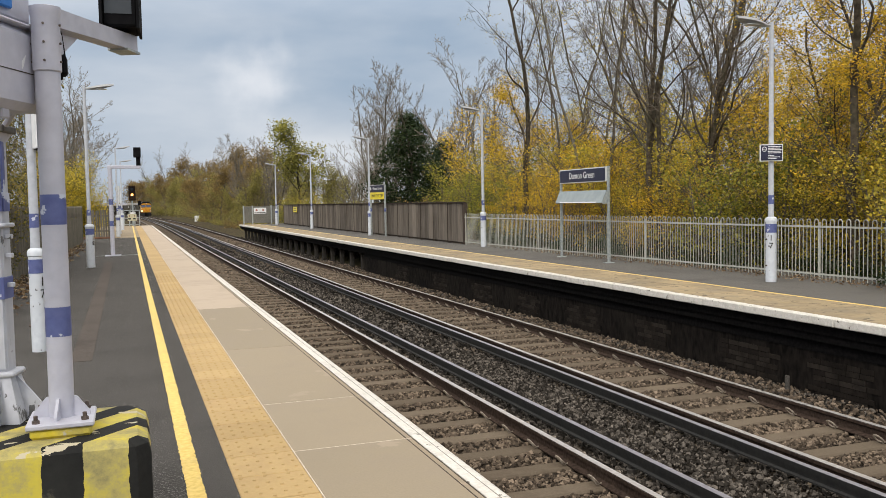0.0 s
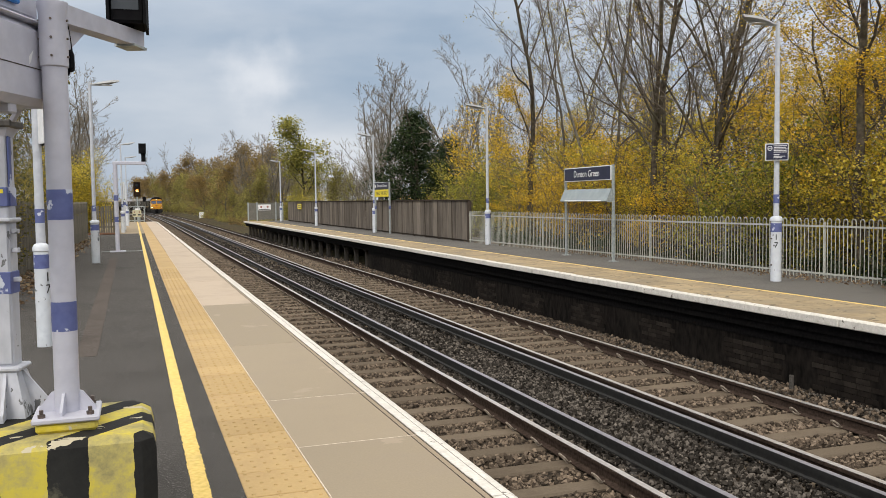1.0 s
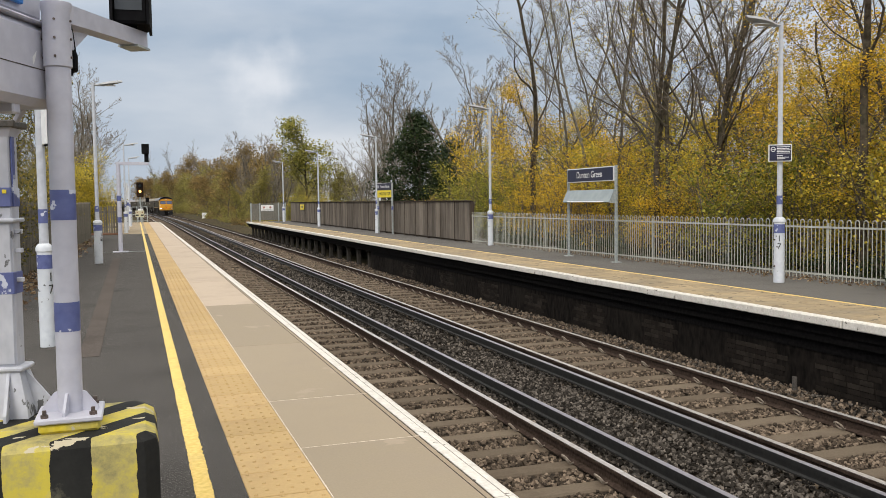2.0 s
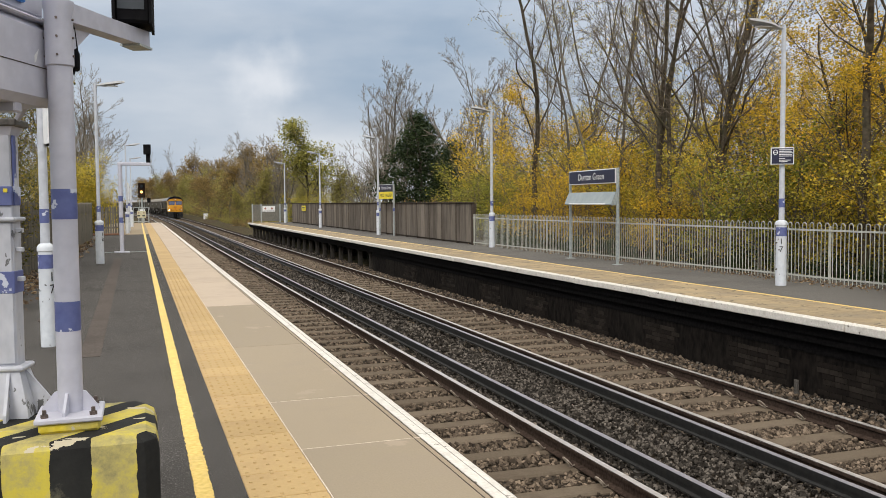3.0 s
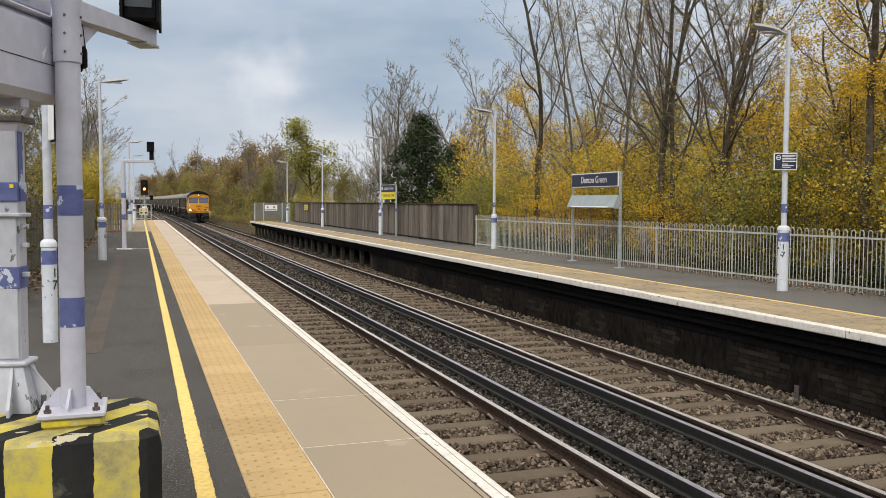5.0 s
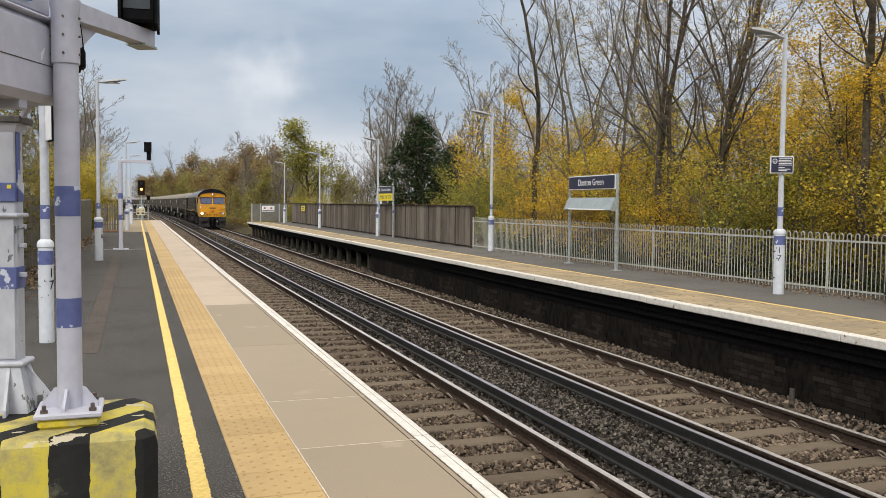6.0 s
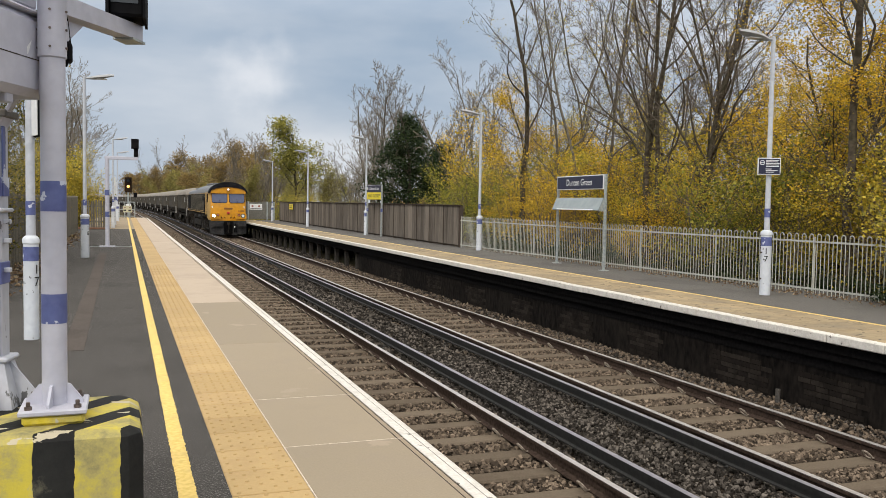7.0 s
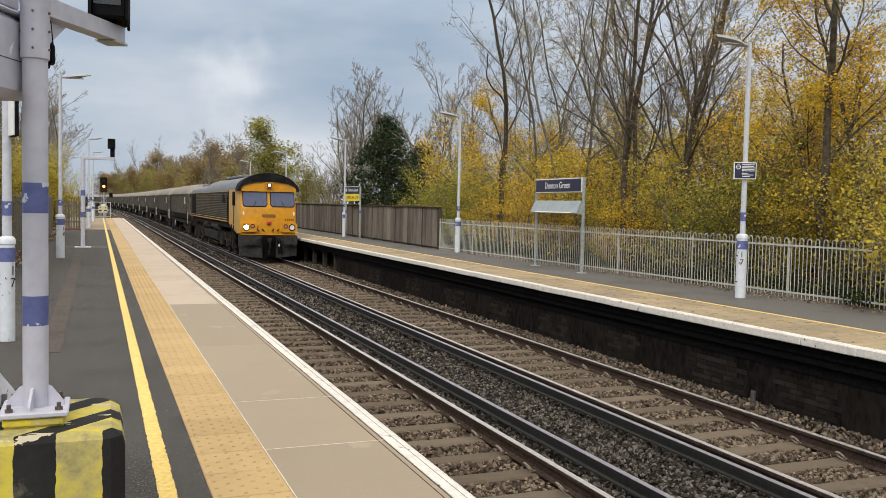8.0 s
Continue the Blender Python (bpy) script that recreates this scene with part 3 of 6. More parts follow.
# patches of bare brick between the near-black stretches, and a short marker post against the wall
LEG_GREY = material("stake_grey", (0.05, 0.045, 0.04), (0.11, 0.10, 0.09), 0.95, grain=30)
BRICK = material("face_brick", (0.011, 0.009, 0.008), (0.038, 0.032, 0.027), 0.95, grain=18, stain=2.2, stain_colour=(0.008, 0.007, 0.006), stain_amount=0.85, bump=0.5, per_island=0.5, third=(0.022, 0.018, 0.015))
rng_b = random.Random(14)
for mid, wide in ((8.65, 0.95), (10.5, 1.15), (13.05, 0.9), (15.5, 1.2), (18.1, 0.9), (20.9, 1.2), (24.2, 1.0), (28.0, 1.2)):
    s = Shape()
    for row in range(8):
        y = mid - wide / 2 + (0.11 if row % 2 else 0.0) + rng_b.uniform(-0.12, 0.04)
        while y < mid + wide / 2:
            s.box(FAR_EDGE + 0.243 + rng_b.uniform(0, 0.008), FAR_EDGE + 0.262, y, y + 0.215, -1.16 + row * 0.075, -1.095 + row * 0.075)
            y += 0.225
    tagged(part("bare_brickwork", s, BRICK, FARP, "bare weathered brick patch", smooth=0), kind="stuff")
t = thing("marker_stake", FAR_EDGE + 0.12, 9.55, -1.1, "short worn grey marker stake at the foot of the wall", "marker")
part("stake", Shape().box(-0.02, 0.02, -0.035, 0.035, -0.05, 0.24, 0.008), LEG_GREY, t)
# trestle legs under the open stretch
leg = Shape()
leg.box(-0.09, 0.09, -0.095, 0.095, -1.3, -0.30, 0.02)
leg.box(-0.15, 0.9, -0.14, 0.14, -0.42, -0.2, 0.02)
leg.box(0.95, 1.15, -0.12, 0.12, -1.3, -0.2, 0.02)
LEG = material("trestle_concrete", (0.026, 0.023, 0.020), (0.06, 0.054, 0.047), 0.95, grain=9, stain=2, stain_amount=0.6, bump=0.4)
leg_mesh = leg.mesh("trestle_leg", LEG, smooth=30)
y = SOLID + 0.8
while y < FAR_END:
    part("trestle_leg", leg_mesh, None, FARP, at=pose(FAR_EDGE + 0.42, y, 0))
    y += 1.85
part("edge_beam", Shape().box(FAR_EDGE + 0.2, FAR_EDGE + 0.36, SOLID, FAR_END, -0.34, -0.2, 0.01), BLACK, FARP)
s = Shape()
s.box(FAR_EDGE + 1.34, FAR_EDGE + 1.45, -25, FAR_END, FAR_Z, FAR_Z + 0.004)
part("yellow_line", s, PAINT_YELLOW, FARP, "faded yellow safety line", smooth=0)


# ---- vegetation ----
def grow(rng, height, trunk=0.14, lean=(0, 0), first=0.3, levels=4, kids=(1.3, 1.2, 1.1, 0.9), wander=(0.09, 0.17, 0.22, 0.25, 0.28),
         rise=(0.03, 0.09, 0.09, 0.06, 0.03), angle=(28, 55), reach=(0.46, 0.52, 0.5, 0.5), fine=0.0062):
    """Skeleton of a tree: segments (p, q, r0, r1, level), crooked limbs that fork and thin towards the twigs."""
    segs = []

    def limb(p, d, length, r, level):
        n = (11, 7, 5, 4, 3)[level]
        end = 0.3 if level else 0.28
        start = r
        for i in range(n):
            d = (d + Vector((rng.gauss(0, 1), rng.gauss(0, 1), rng.gauss(0, 0.6))) * wander[level] + Vector((0, 0, rise[level]))).normalized()
            q = p + d * (length / n) * rng.uniform(0.8, 1.2)
            r1 = max(start * (1 - (1 - end) * (i + 1) / n), fine * 0.8)
            segs.append((p, q, r, r1, level))
            f = (i + 1) / n
            if level < levels and f >= (first if level == 0 else 0.15):
                many = int(kids[level]) + (rng.random() < kids[level] % 1)
                for _ in range(many):
                    side = d.orthogonal().normalized()
                    side.rotate(Matrix.Rotation(rng.uniform(0, 2 * math.pi), 3, d))
                    a = radians(rng.uniform(*angle))
                    nd = (d * math.cos(a) + side * math.sin(a)).normalized()
                    limb(p.lerp(q, rng.random()), nd, length * reach[level] * (1.1 - 0.6 * f) * rng.uniform(0.6, 1.25), max(r1 * rng.uniform(0.35, 0.68), fine), level + 1)
            p, r = q, r1

    limb(Vector((0, 0, -0.3)), Vector((lean[0], lean[1], 1)).normalized(), height, trunk, 0)
    return segs


def skeleton_mesh(name, segs, mat, thin=1.0):
    vs, fs, k = [], [], 0
    for p, q, r0, r1, level in segs:
        n = 7 if level == 0 else (5 if level == 1 else 3)
        d = (q - p).normalized()
        a = d.orthogonal().normalized()
        b = d.cross(a)
        for c, r in ((p, r0 * thin), (q, r1 * thin)):
            for i in range(n):
                t = 2 * math.pi * i / n
                o = r * (math.cos(t) * a + math.sin(t) * b)
                vs.append((c.x + o.x, c.y + o.y, c.z + o.z))
        fs += [(k + i, k + (i + 1) % n, k + n + (i + 1) % n, k + n + i) for i in range(n)]
        k += 2 * n
    return raw_mesh(name, np.array(vs), np.array(fs), mat)


def leaves(name, centres, size, mat, seed, droop=0.5, flat=0.7):
    """Folded leaves, each of two triangles, at the centres; most lie more flat than upright."""
    rng = np.random.default_rng(seed)
    c = np.asarray(centres, float)
    n = len(c)
    w = rng.normal(size=(n, 3))
    w[:, 2] += flat * np.sign(w[:, 2])
    w /= np.linalg.norm(w, axis=1, keepdims=True)
    a = rng.normal(size=(n, 3))
    a[:, 2] -= droop
    a -= w * (a * w).sum(1, keepdims=True)
    a /= np.linalg.norm(a, axis=1, keepdims=True) + 1e-9
    b = np.cross(a, w)
    s = size * rng.uniform(0.5, 1.35, (n, 1))
    v = np.stack([c, c + a * s * 0.5 + b * s * 0.38 + w * s * 0.10, c + a * s, c + a * s * 0.5 - b * s * 0.38 + w * s * 0.10], 1).reshape(-1, 3)
    k = 4 * np.arange(n)[:, None]
    f = np.concatenate([k + np.array([[0, 1, 2]]), k + np.array([[0, 2, 3]])], 1).reshape(-1, 3)
    return raw_mesh(name, v, f, mat)


def clumps(rng, segs, n_leaves, per, radius, min_level=2, zmin=-1e9):
    """Leaf places in flattened sprays round the outer twigs, with gaps between the sprays."""
    pool = [q for q in segs if q[4] >= min_level and q[1].z > zmin]
    g = np.random.default_rng(rng.randint(0, 10 ** 6))
    out = []
    for _ in range(max(1, n_leaves // per)):
        p, q = rng.choice(pool)[:2]
        c = p.lerp(q, rng.random())
        r = radius * rng.uniform(0.6, 1.3)
        out.append(np.array([c.x, c.y, c.z]) + g.normal(size=(per, 3)) * (r, r, r * 0.5))
    return np.concatenate(out)


def tree(name, label, seed, height, bark, leaf=None, n_leaves=0, leaf_size=0.12, spray=0.35, per=24, twig=None, category="tree", zmin=-1e9, leaf_level=2, stems=1, fan=0.0, thin=1.0, **kw):
    rng = random.Random(seed)
    segs = []
    lean = kw.pop("lean", (0, 0))
    for k in range(stems):
        o = Vector((rng.gauss(0, 0.16), rng.gauss(0, 0.16), 0)) * (stems > 1)
        g = grow(rng, height * (1 if k == 0 else rng.uniform(0.7, 1.0)), lean=(lean[0] + rng.gauss(0, fan), lean[1] + rng.gauss(0, fan)), **kw)
        segs += [(p + o, q + o, a, b, l) for p, q, a, b, l in g]
    t = thing(name, 0, 0, 0, label, category, "lineside trees")
    part("trunk", skeleton_mesh("trunk", [q for q in segs if q[4] < 2], bark), None, t)
    tagged(part("branchwork", skeleton_mesh("branchwork", [q for q in segs if q[4] >= 2], twig or TWIG, thin), None, t), kind="stuff")
    if n_leaves:
        tagged(part("crown", leaves("crown", clumps(rng, segs, n_leaves, per, spray, leaf_level, zmin), leaf_size, leaf, seed), None, t), kind="stuff")
    return t


def shrub(name, label, seed, height, width, leaf, n_leaves, leaf_size=0.1, stems=9, spray=0.25, levels=2, lean=0.28, per=26, droop=0.5):
    """Many stems from the ground and leaves in uneven sprays."""
    rng = random.Random(seed)
    segs = []
    for _ in range(stems):
        g = grow(rng, height * rng.uniform(0.65, 1.1), 0.03, (rng.gauss(0, lean), rng.gauss(0, lean)), 0.12, levels, (1.2, 1.0, 0.8), reach=(0.45, 0.5, 0.5))
        o = Vector((rng.gauss(0, width * 0.22), rng.gauss(0, width * 0.22), 0))
        segs += [(p + o, q + o, a, b, l) for p, q, a, b, l in g]
    t = thing(name, 0, 0, 0, label, "shrub", "lineside shrubs")
    tagged(part("stem_work", skeleton_mesh("stem_work", segs, TWIG), None, t), kind="stuff")
    tagged(part("foliage", leaves("foliage", clumps(rng, segs, n_leaves, per, spray, min(1, levels)), leaf_size, leaf, seed, droop), None, t), kind="stuff")
    return t


def ivy_tree(seed, height, wide):
    """A trunk hung all round with clumps of ivy, broad below and pointed above, bare twigs at the top."""
    rng = random.Random(seed)
    g = np.random.default_rng(seed)
    segs = grow(rng, height * 1.02, 0.16, first=0.5, kids=(1.6, 1.0, 0.9, 0.7), reach=(0.3, 0.5, 0.5, 0.5))
    t = thing("ivy_tree", 0, 0, 0, "tall tree smothered in dark green ivy", "tree", "lineside trees")
    part("trunk", skeleton_mesh("trunk", [q for q in segs if q[4] < 2], BARK), None, t)
    tagged(part("branchwork", skeleton_mesh("branchwork", [q for q in segs if q[4] >= 2], TWIG), None, t), kind="stuff")
    spots = []
    for _ in range(300):
        f = rng.random() ** 1.25
        a = rng.uniform(0, 2 * math.pi)
        r = wide * (0.35 + 1.0 * f if f < 0.25 else 0.86 * (1.0 - f) ** 0.6 / 0.84) * (1 + 0.30 * math.sin(2 * a + 7 * f) + 0.2 * math.sin(5 * a - 11 * f) + rng.gauss(0, 0.14)) * math.sqrt(rng.uniform(0.35, 1))
        c = np.array([r * math.cos(a), r * math.sin(a), 0.6 + f * (height - 0.8)])
        spots.append(c + g.normal(size=(60, 3)) * (0.27, 0.27, 0.22))
    tagged(part("crown", leaves("crown", np.concatenate(spots), 0.17, LEAF_DARK, seed, 1.0), None, t), kind="stuff")
    return t


def scatter(protos, places):
    """Copies of prototypes: x, y, z, turn, scale; the first use of each prototype is the prototype itself."""
    used = set()
    for which, x, y, z, turn, size in places:
        m = pose(x, y, z, 0, 0, turn) @ Matrix.Diagonal((size, size, size, 1))
        ob = protos[which]
        if which in used:
            copy_thing(ob, m)
        else:
            used.add(which)
            ob.matrix_basis = m


P = {
    "dead": tree("bare_tree", "tall bare grey tree with forked crooked limbs", 11, 12.0, BARK, levels=3, trunk=0.125, first=0.35, kids=(1.1, 1.2, 1.0), reach=(0.40, 0.45, 0.45), wander=(0.13, 0.2, 0.25, 0.25), angle=(20, 42)),
    "bare": tree("bare_tree", "tall bare tree of several upright stems", 12, 13.5, BARK, LEAF_GOLD, 900, 0.06, 0.2, 12, levels=4, trunk=0.075, first=0.25, kids=(1.2, 1.2, 1.1, 0.9), stems=3, fan=0.07, reach=(0.38, 0.5, 0.5, 0.5)),
    "leaning": tree("bare_tree", "tall slanting bare tree with long side limbs", 13, 12.5, BARK, LEAF_GOLD, 700, 0.06, 0.2, 12, levels=4, trunk=0.09, first=0.25, kids=(1.3, 1.2, 1.1, 0.9), lean=(0.22, -0.16), stems=2, fan=0.05, reach=(0.4, 0.5, 0.5, 0.5)),
    "slim": tree("bare_tree", "slim bare tree with fine upright twigs", 14, 12.5, BARK_PALE, LEAF_OLIVE, 1500, 0.06, 0.22, 12, levels=4, trunk=0.07, first=0.25, kids=(1.15, 1.05, 1.0, 0.8), stems=2, fan=0.06, reach=(0.36, 0.5, 0.5, 0.5)),
    "gnarled": tree("autumn_tree", "gnarled autumn tree with heavy limbs and yellow leaves", 15, 10.5, BARK, LEAF_GOLD, 8000, 0.075, 0.24, 22, levels=4, trunk=0.10, first=0.25, kids=(1.4, 1.2, 1.0, 0.7), wander=(0.18, 0.28, 0.3, 0.3, 0.3), reach=(0.5, 0.5, 0.5, 0.5)),
    "gold": tree("autumn_tree", "autumn tree thick with golden yellow leaves", 21, 9.5, BARK, LEAF_GOLD, 11000, 0.08, 0.27, 22, levels=3, trunk=0.10, first=0.15, kids=(1.7, 1.3, 1.1), angle=(40, 75), leaf_level=1),
    "gold_two": tree("autumn_tree", "autumn tree with olive and yellow leaves", 22, 9.0, BARK, LEAF_OLIVE, 11000, 0.08, 0.27, 22, levels=3, trunk=0.10, first=0.12, kids=(1.7, 1.3, 1.1), angle=(40, 75), leaf_level=1, stems=2, fan=0.12),
    "gold_shrub": shrub("gold_shrub", "dense golden autumn shrub behind the railings", 31, 4.4, 3.6, LEAF_GOLD, 9500, 0.078, 10),
    "olive_shrub": shrub("olive_shrub", "dense olive green shrub behind the railings", 32, 4.1, 3.6, LEAF_OLIVE, 9500, 0.076, 10),
    "green_shrub": shrub("green_shrub", "leafy green shrub beside the line", 34, 4.0, 3.6, LEAF_GREEN, 9500, 0.085, 9),
    "rust_shrub": shrub("rust_shrub", "tangled rust brown shrub with bare stems", 33, 4.0, 4.0, LEAF_RUST, 4000, 0.10, 8),
    "gold_back": shrub("gold_thicket", "golden autumn thicket behind the shrubs", 81, 5.4, 4.2, LEAF_GOLD, 6000, 0.10, 7, 0.32),
    "olive_back": shrub("olive_thicket", "olive autumn thicket behind the shrubs", 82, 5.2, 4.2, LEAF_OLIVE, 6000, 0.10, 7, 0.32),
    "ivy": ivy_tree(41, 7.8, 3.1),
    "ivy_low": ivy_tree(43, 6.2, 2.1),
    "green": tree("leafy_tree", "round leafy tree turning yellow green", 42, 11.0, BARK, LEAF_PALE, 7500, 0.24, 0.55, 30, levels=3, trunk=0.2, first=0.3, kids=(1.8, 1.3, 1.1), angle=(40, 75), leaf_level=1),
    "fan": tree("bare_fan_tree", "many-stemmed bare tree with a fan of fine twigs", 61, 10.0, BARK_PALE, levels=4, trunk=0.08, first=0.2, kids=(1.2, 1.1, 0.9, 0.6), stems=4, fan=0.13, twig=TWIG_HAZED, thin=1.5, reach=(0.4, 0.5, 0.5, 0.5), angle=(22, 46)),
    "fan_two": tree("bare_fan_tree", "many-stemmed bare tree with a fan of fine twigs", 62, 9.5, BARK_PALE, levels=4, trunk=0.08, first=0.2, kids=(1.2, 1.1, 0.9, 0.6), stems=4, fan=0.16, twig=TWIG_HAZED, thin=1.5, reach=(0.4, 0.5, 0.5, 0.5), angle=(22, 46)),
    "far_rust": tree("russet_tree", "dense russet brown autumn tree beside the line", 51, 10, BARK_PALE, LEAF_RUST, 4200, 0.28, 0.6, 15, levels=2, trunk=0.15, first=0.1, kids=(2.2, 1.8), angle=(40, 75), leaf_level=1),
    "far_olive": tree("olive_tree", "dense olive green autumn tree beside the line", 52, 10, BARK_PALE, LEAF_FAR, 4200, 0.28, 0.6, 15, levels=2, trunk=0.15, first=0.1, kids=(2.2, 1.8), angle=(40, 75), leaf_level=1),
    "far_bare": tree("bare_fan_tree", "distant pale bare tree beside the line", 63, 10, BARK_PALE, levels=3, trunk=0.10, first=0.2, kids=(1.4, 1.3, 1.1), stems=3, fan=0.12, twig=TWIG_HAZED, thin=2.0, angle=(22, 46)),
    "scrub_rust": shrub("rust_scrub", "distant rust brown scrub beside the line", 71, 4.2, 4.0, LEAF_RUST, 1600, 0.24, 6, 0.5, 1, per=14),
    "scrub_olive": shrub("olive_scrub", "distant olive green scrub beside the line", 72, 4.2, 4.0, LEAF_FAR, 1700, 0.22, 6, 0.5, 1, per=14),
    "ivy_ground": shrub("ground_ivy", "low ivy and bramble behind the railings, dark green also for shade", 91, 1.5, 1.8, LEAF_DARK, 2200, 0.085, 6, 0.2, 1),
    "hedge": shrub("tall_hedge", "tall dense olive hedge beside the platform", 92, 7.4, 2.4, LEAF_HEDGE, 20000, 0.085, 18, 0.3, 1, 0.05),
    "bush": shrub("yellow_bush", "tall dense yellow green bush beside the platform", 93, 5.2, 2.4, LEAF_OLIVE, 26000, 0.10, 18, 0.36, 1, 0.10),
}
rng = random.Random(77)
places = []


def put(kind, x, y, z=-0.3, turn=None, size=1.0):
    places.append((kind, x, y, z, rng.uniform(0, 360) if turn is None else turn, size))


# shrubs right behind the railings, thickets behind them
y = 9.0
while y < 33:
    put(rng.choice(("gold_shrub", "olive_shrub", "gold_shrub", "olive_shrub", "green_shrub")), 14.2 + rng.uniform(-0.3, 0.8), y, size=rng.uniform(0.75, 1.0))
    put(rng.choice(("gold_back", "olive_back")), 17.0 + rng.uniform(-0.8, 1.2), y + 0.9, -0.1, size=rng.uniform(0.8, 1.0))
    y += 2.0
# undergrowth along the foot of the railings, its dark leaves also standing for shade
y = 8.0
while y < 30:
    put("ivy_ground", 13.15 + rng.uniform(-0.15, 0.2) - (y - 6) * 0.03, y, -0.25, size=rng.uniform(0.7, 1.0))
    y += 1.5
# golden trees behind the thickets
for x, y, k in ((17.5, 36.0, 0), (19.8, 39.0, 1), (21.5, 36.4, 1), (19.6, 30.2, 0), (22.4, 28.3, 0), (18.4, 33.6, 0), (16.9, 27.6, 1), (21.0, 25.2, 0), (17.0, 18.4, 1), (15.6, 15.6, 0), (14.6, 13.2, 0), (17.6, 16.0, 1), (19.4, 19.6, 0), (24.0, 26.5, 1)):
    put(("gold", "gold_two")[k], x, y, -0.2, size=rng.uniform(0.82, 1.05) * (0.78 if y > 30 else 1.0))
# tall bare trees rising above them
for kind, x, y, turn, size in (("dead", 14.0, 29.9, 200, 0.95), ("slim", 16.8, 31.9, 40, 1.0), ("slim", 15.0, 25.8, 120, 0.95), ("bare", 14.3, 21.7, 250, 1.05), ("leaning", 14.5, 20.3, 0, 1.0),
                               ("slim", 19.3, 28.0, 10, 1.05), ("gnarled", 13.8, 13.7, 60, 1.0), ("slim", 20.3, 40.1, 90, 0.9), ("slim", 19.5, 33.5, 220, 0.95), ("slim", 17.6, 26.0, 310, 0.95), ("bare", 20.6, 25.4, 140, 0.95), ("dead", 22.5, 35.0, 150, 0.9)):
    put(kind, x, y, -0.2, turn, size)
# ivy tree and its bare neighbours
for kind, x, y, turn, size in (("ivy", 17.6, 55.2, 0, 1.0), ("ivy_low", 21.3, 58.2, 140, 1.0), ("fan", 16.6, 60.0, 30, 1.0), ("fan_two", 20.9, 62.5, 100, 1.15), ("fan", 22.0, 53.6, 290, 1.1), ("fan_two", 25.0, 67.3, 260, 1.2),
                               ("fan", 21.4, 72.0, 10, 1.15), ("fan_two", 21.2, 47.4, 60, 0.8), ("fan_two", 18.9, 66.0, 200, 1.1), ("green_shrub", 16.4, 43, 60, 1.0), ("green_shrub", 15.2, 38, 120, 1.05), ("gold_back", 17.5, 41, 10, 1.0), ("green_shrub", 15.0, 34.5, 10, 1.0),
                               ("gold_back", 19, 39, 70, 1.2), ("olive_back", 18.2, 46.5, 90, 1.0), ("scrub_rust", 15.5, 50, 0, 0.5), ("scrub_olive", 16, 57, 90, 0.55), ("scrub_olive", 15, 62, 20, 0.55), ("scrub_rust", 17, 66, 200, 0.65),
                               ("green_shrub", 12.9, 70, 45, 0.6), ("green_shrub", 12.6, 74, 130, 0.64), ("olive_shrub", 14.6, 76, 130, 0.85), ("rust_shrub", 15.8, 47.5, 0, 0.6)):
    put(kind, x, y, -0.3, turn, size)
# the middle distance
for kind, x, y, turn, size in (("green", 18.2, 98, 0, 0.98), ("fan", 15.6, 104, 40, 1.0), ("fan_two", 17.2, 108, 90, 0.95), ("fan_two", 14.4, 112, 140, 1.0), ("far_bare", 14.4, 118, 250, 0.85), ("far_olive", 13.2, 98, 300, 0.55), ("far_olive", 12.6, 106, 30, 0.62), ("far_olive", 12.2, 115, 130, 0.7), ("far_rust", 12.2, 126, 200, 0.75), ("far_olive", 11.8, 136, 60, 0.75), ("far_rust", 11.2, 150, 10, 0.85), ("scrub_olive", 12.4, 94, 20, 1.0),
                               ("far_bare", 16.6, 110, 10, 0.9), ("fan", 22.5, 104, 10, 0.8), ("fan_two", 25.5, 100, 10, 0.75), ("far_olive", 20, 112, 0, 0.75), ("far_olive", 23.5, 108, 0, 0.7), ("far_olive", 16, 110, 60, 0.6),
                               ("scrub_rust", 14.5, 92, 30, 1.0), ("scrub_olive", 13.0, 88, 30, 0.9), ("scrub_olive", 20, 90, 70, 1.3), ("scrub_olive", 24, 92, 170, 1.3), ("slim", 21, 105, 50, 0.65), ("scrub_olive", 18, 85, 250, 1.1),
                               ("scrub_rust", 22, 84, 250, 1.1), ("scrub_olive", 27, 88, 250, 1.2)):
    put(kind, x, y, -0.6, turn, size)
y = 76.0
while y < 150:
    put(rng.choice(("scrub_rust", "scrub_olive", "scrub_olive")), 10.9 + bend(y) + rng.uniform(-0.3, 0.6), y, -1.2, size=rng.uniform(0.4, 0.75))
    y += 2.8
for k in range(9):
    put(rng.choice(("far_olive", "far_bare", "far_olive")), 28 + 4 * k, 150 + rng.uniform(-12, 12), -0.5, size=rng.uniform(0.75, 0.95))
y = 84.0
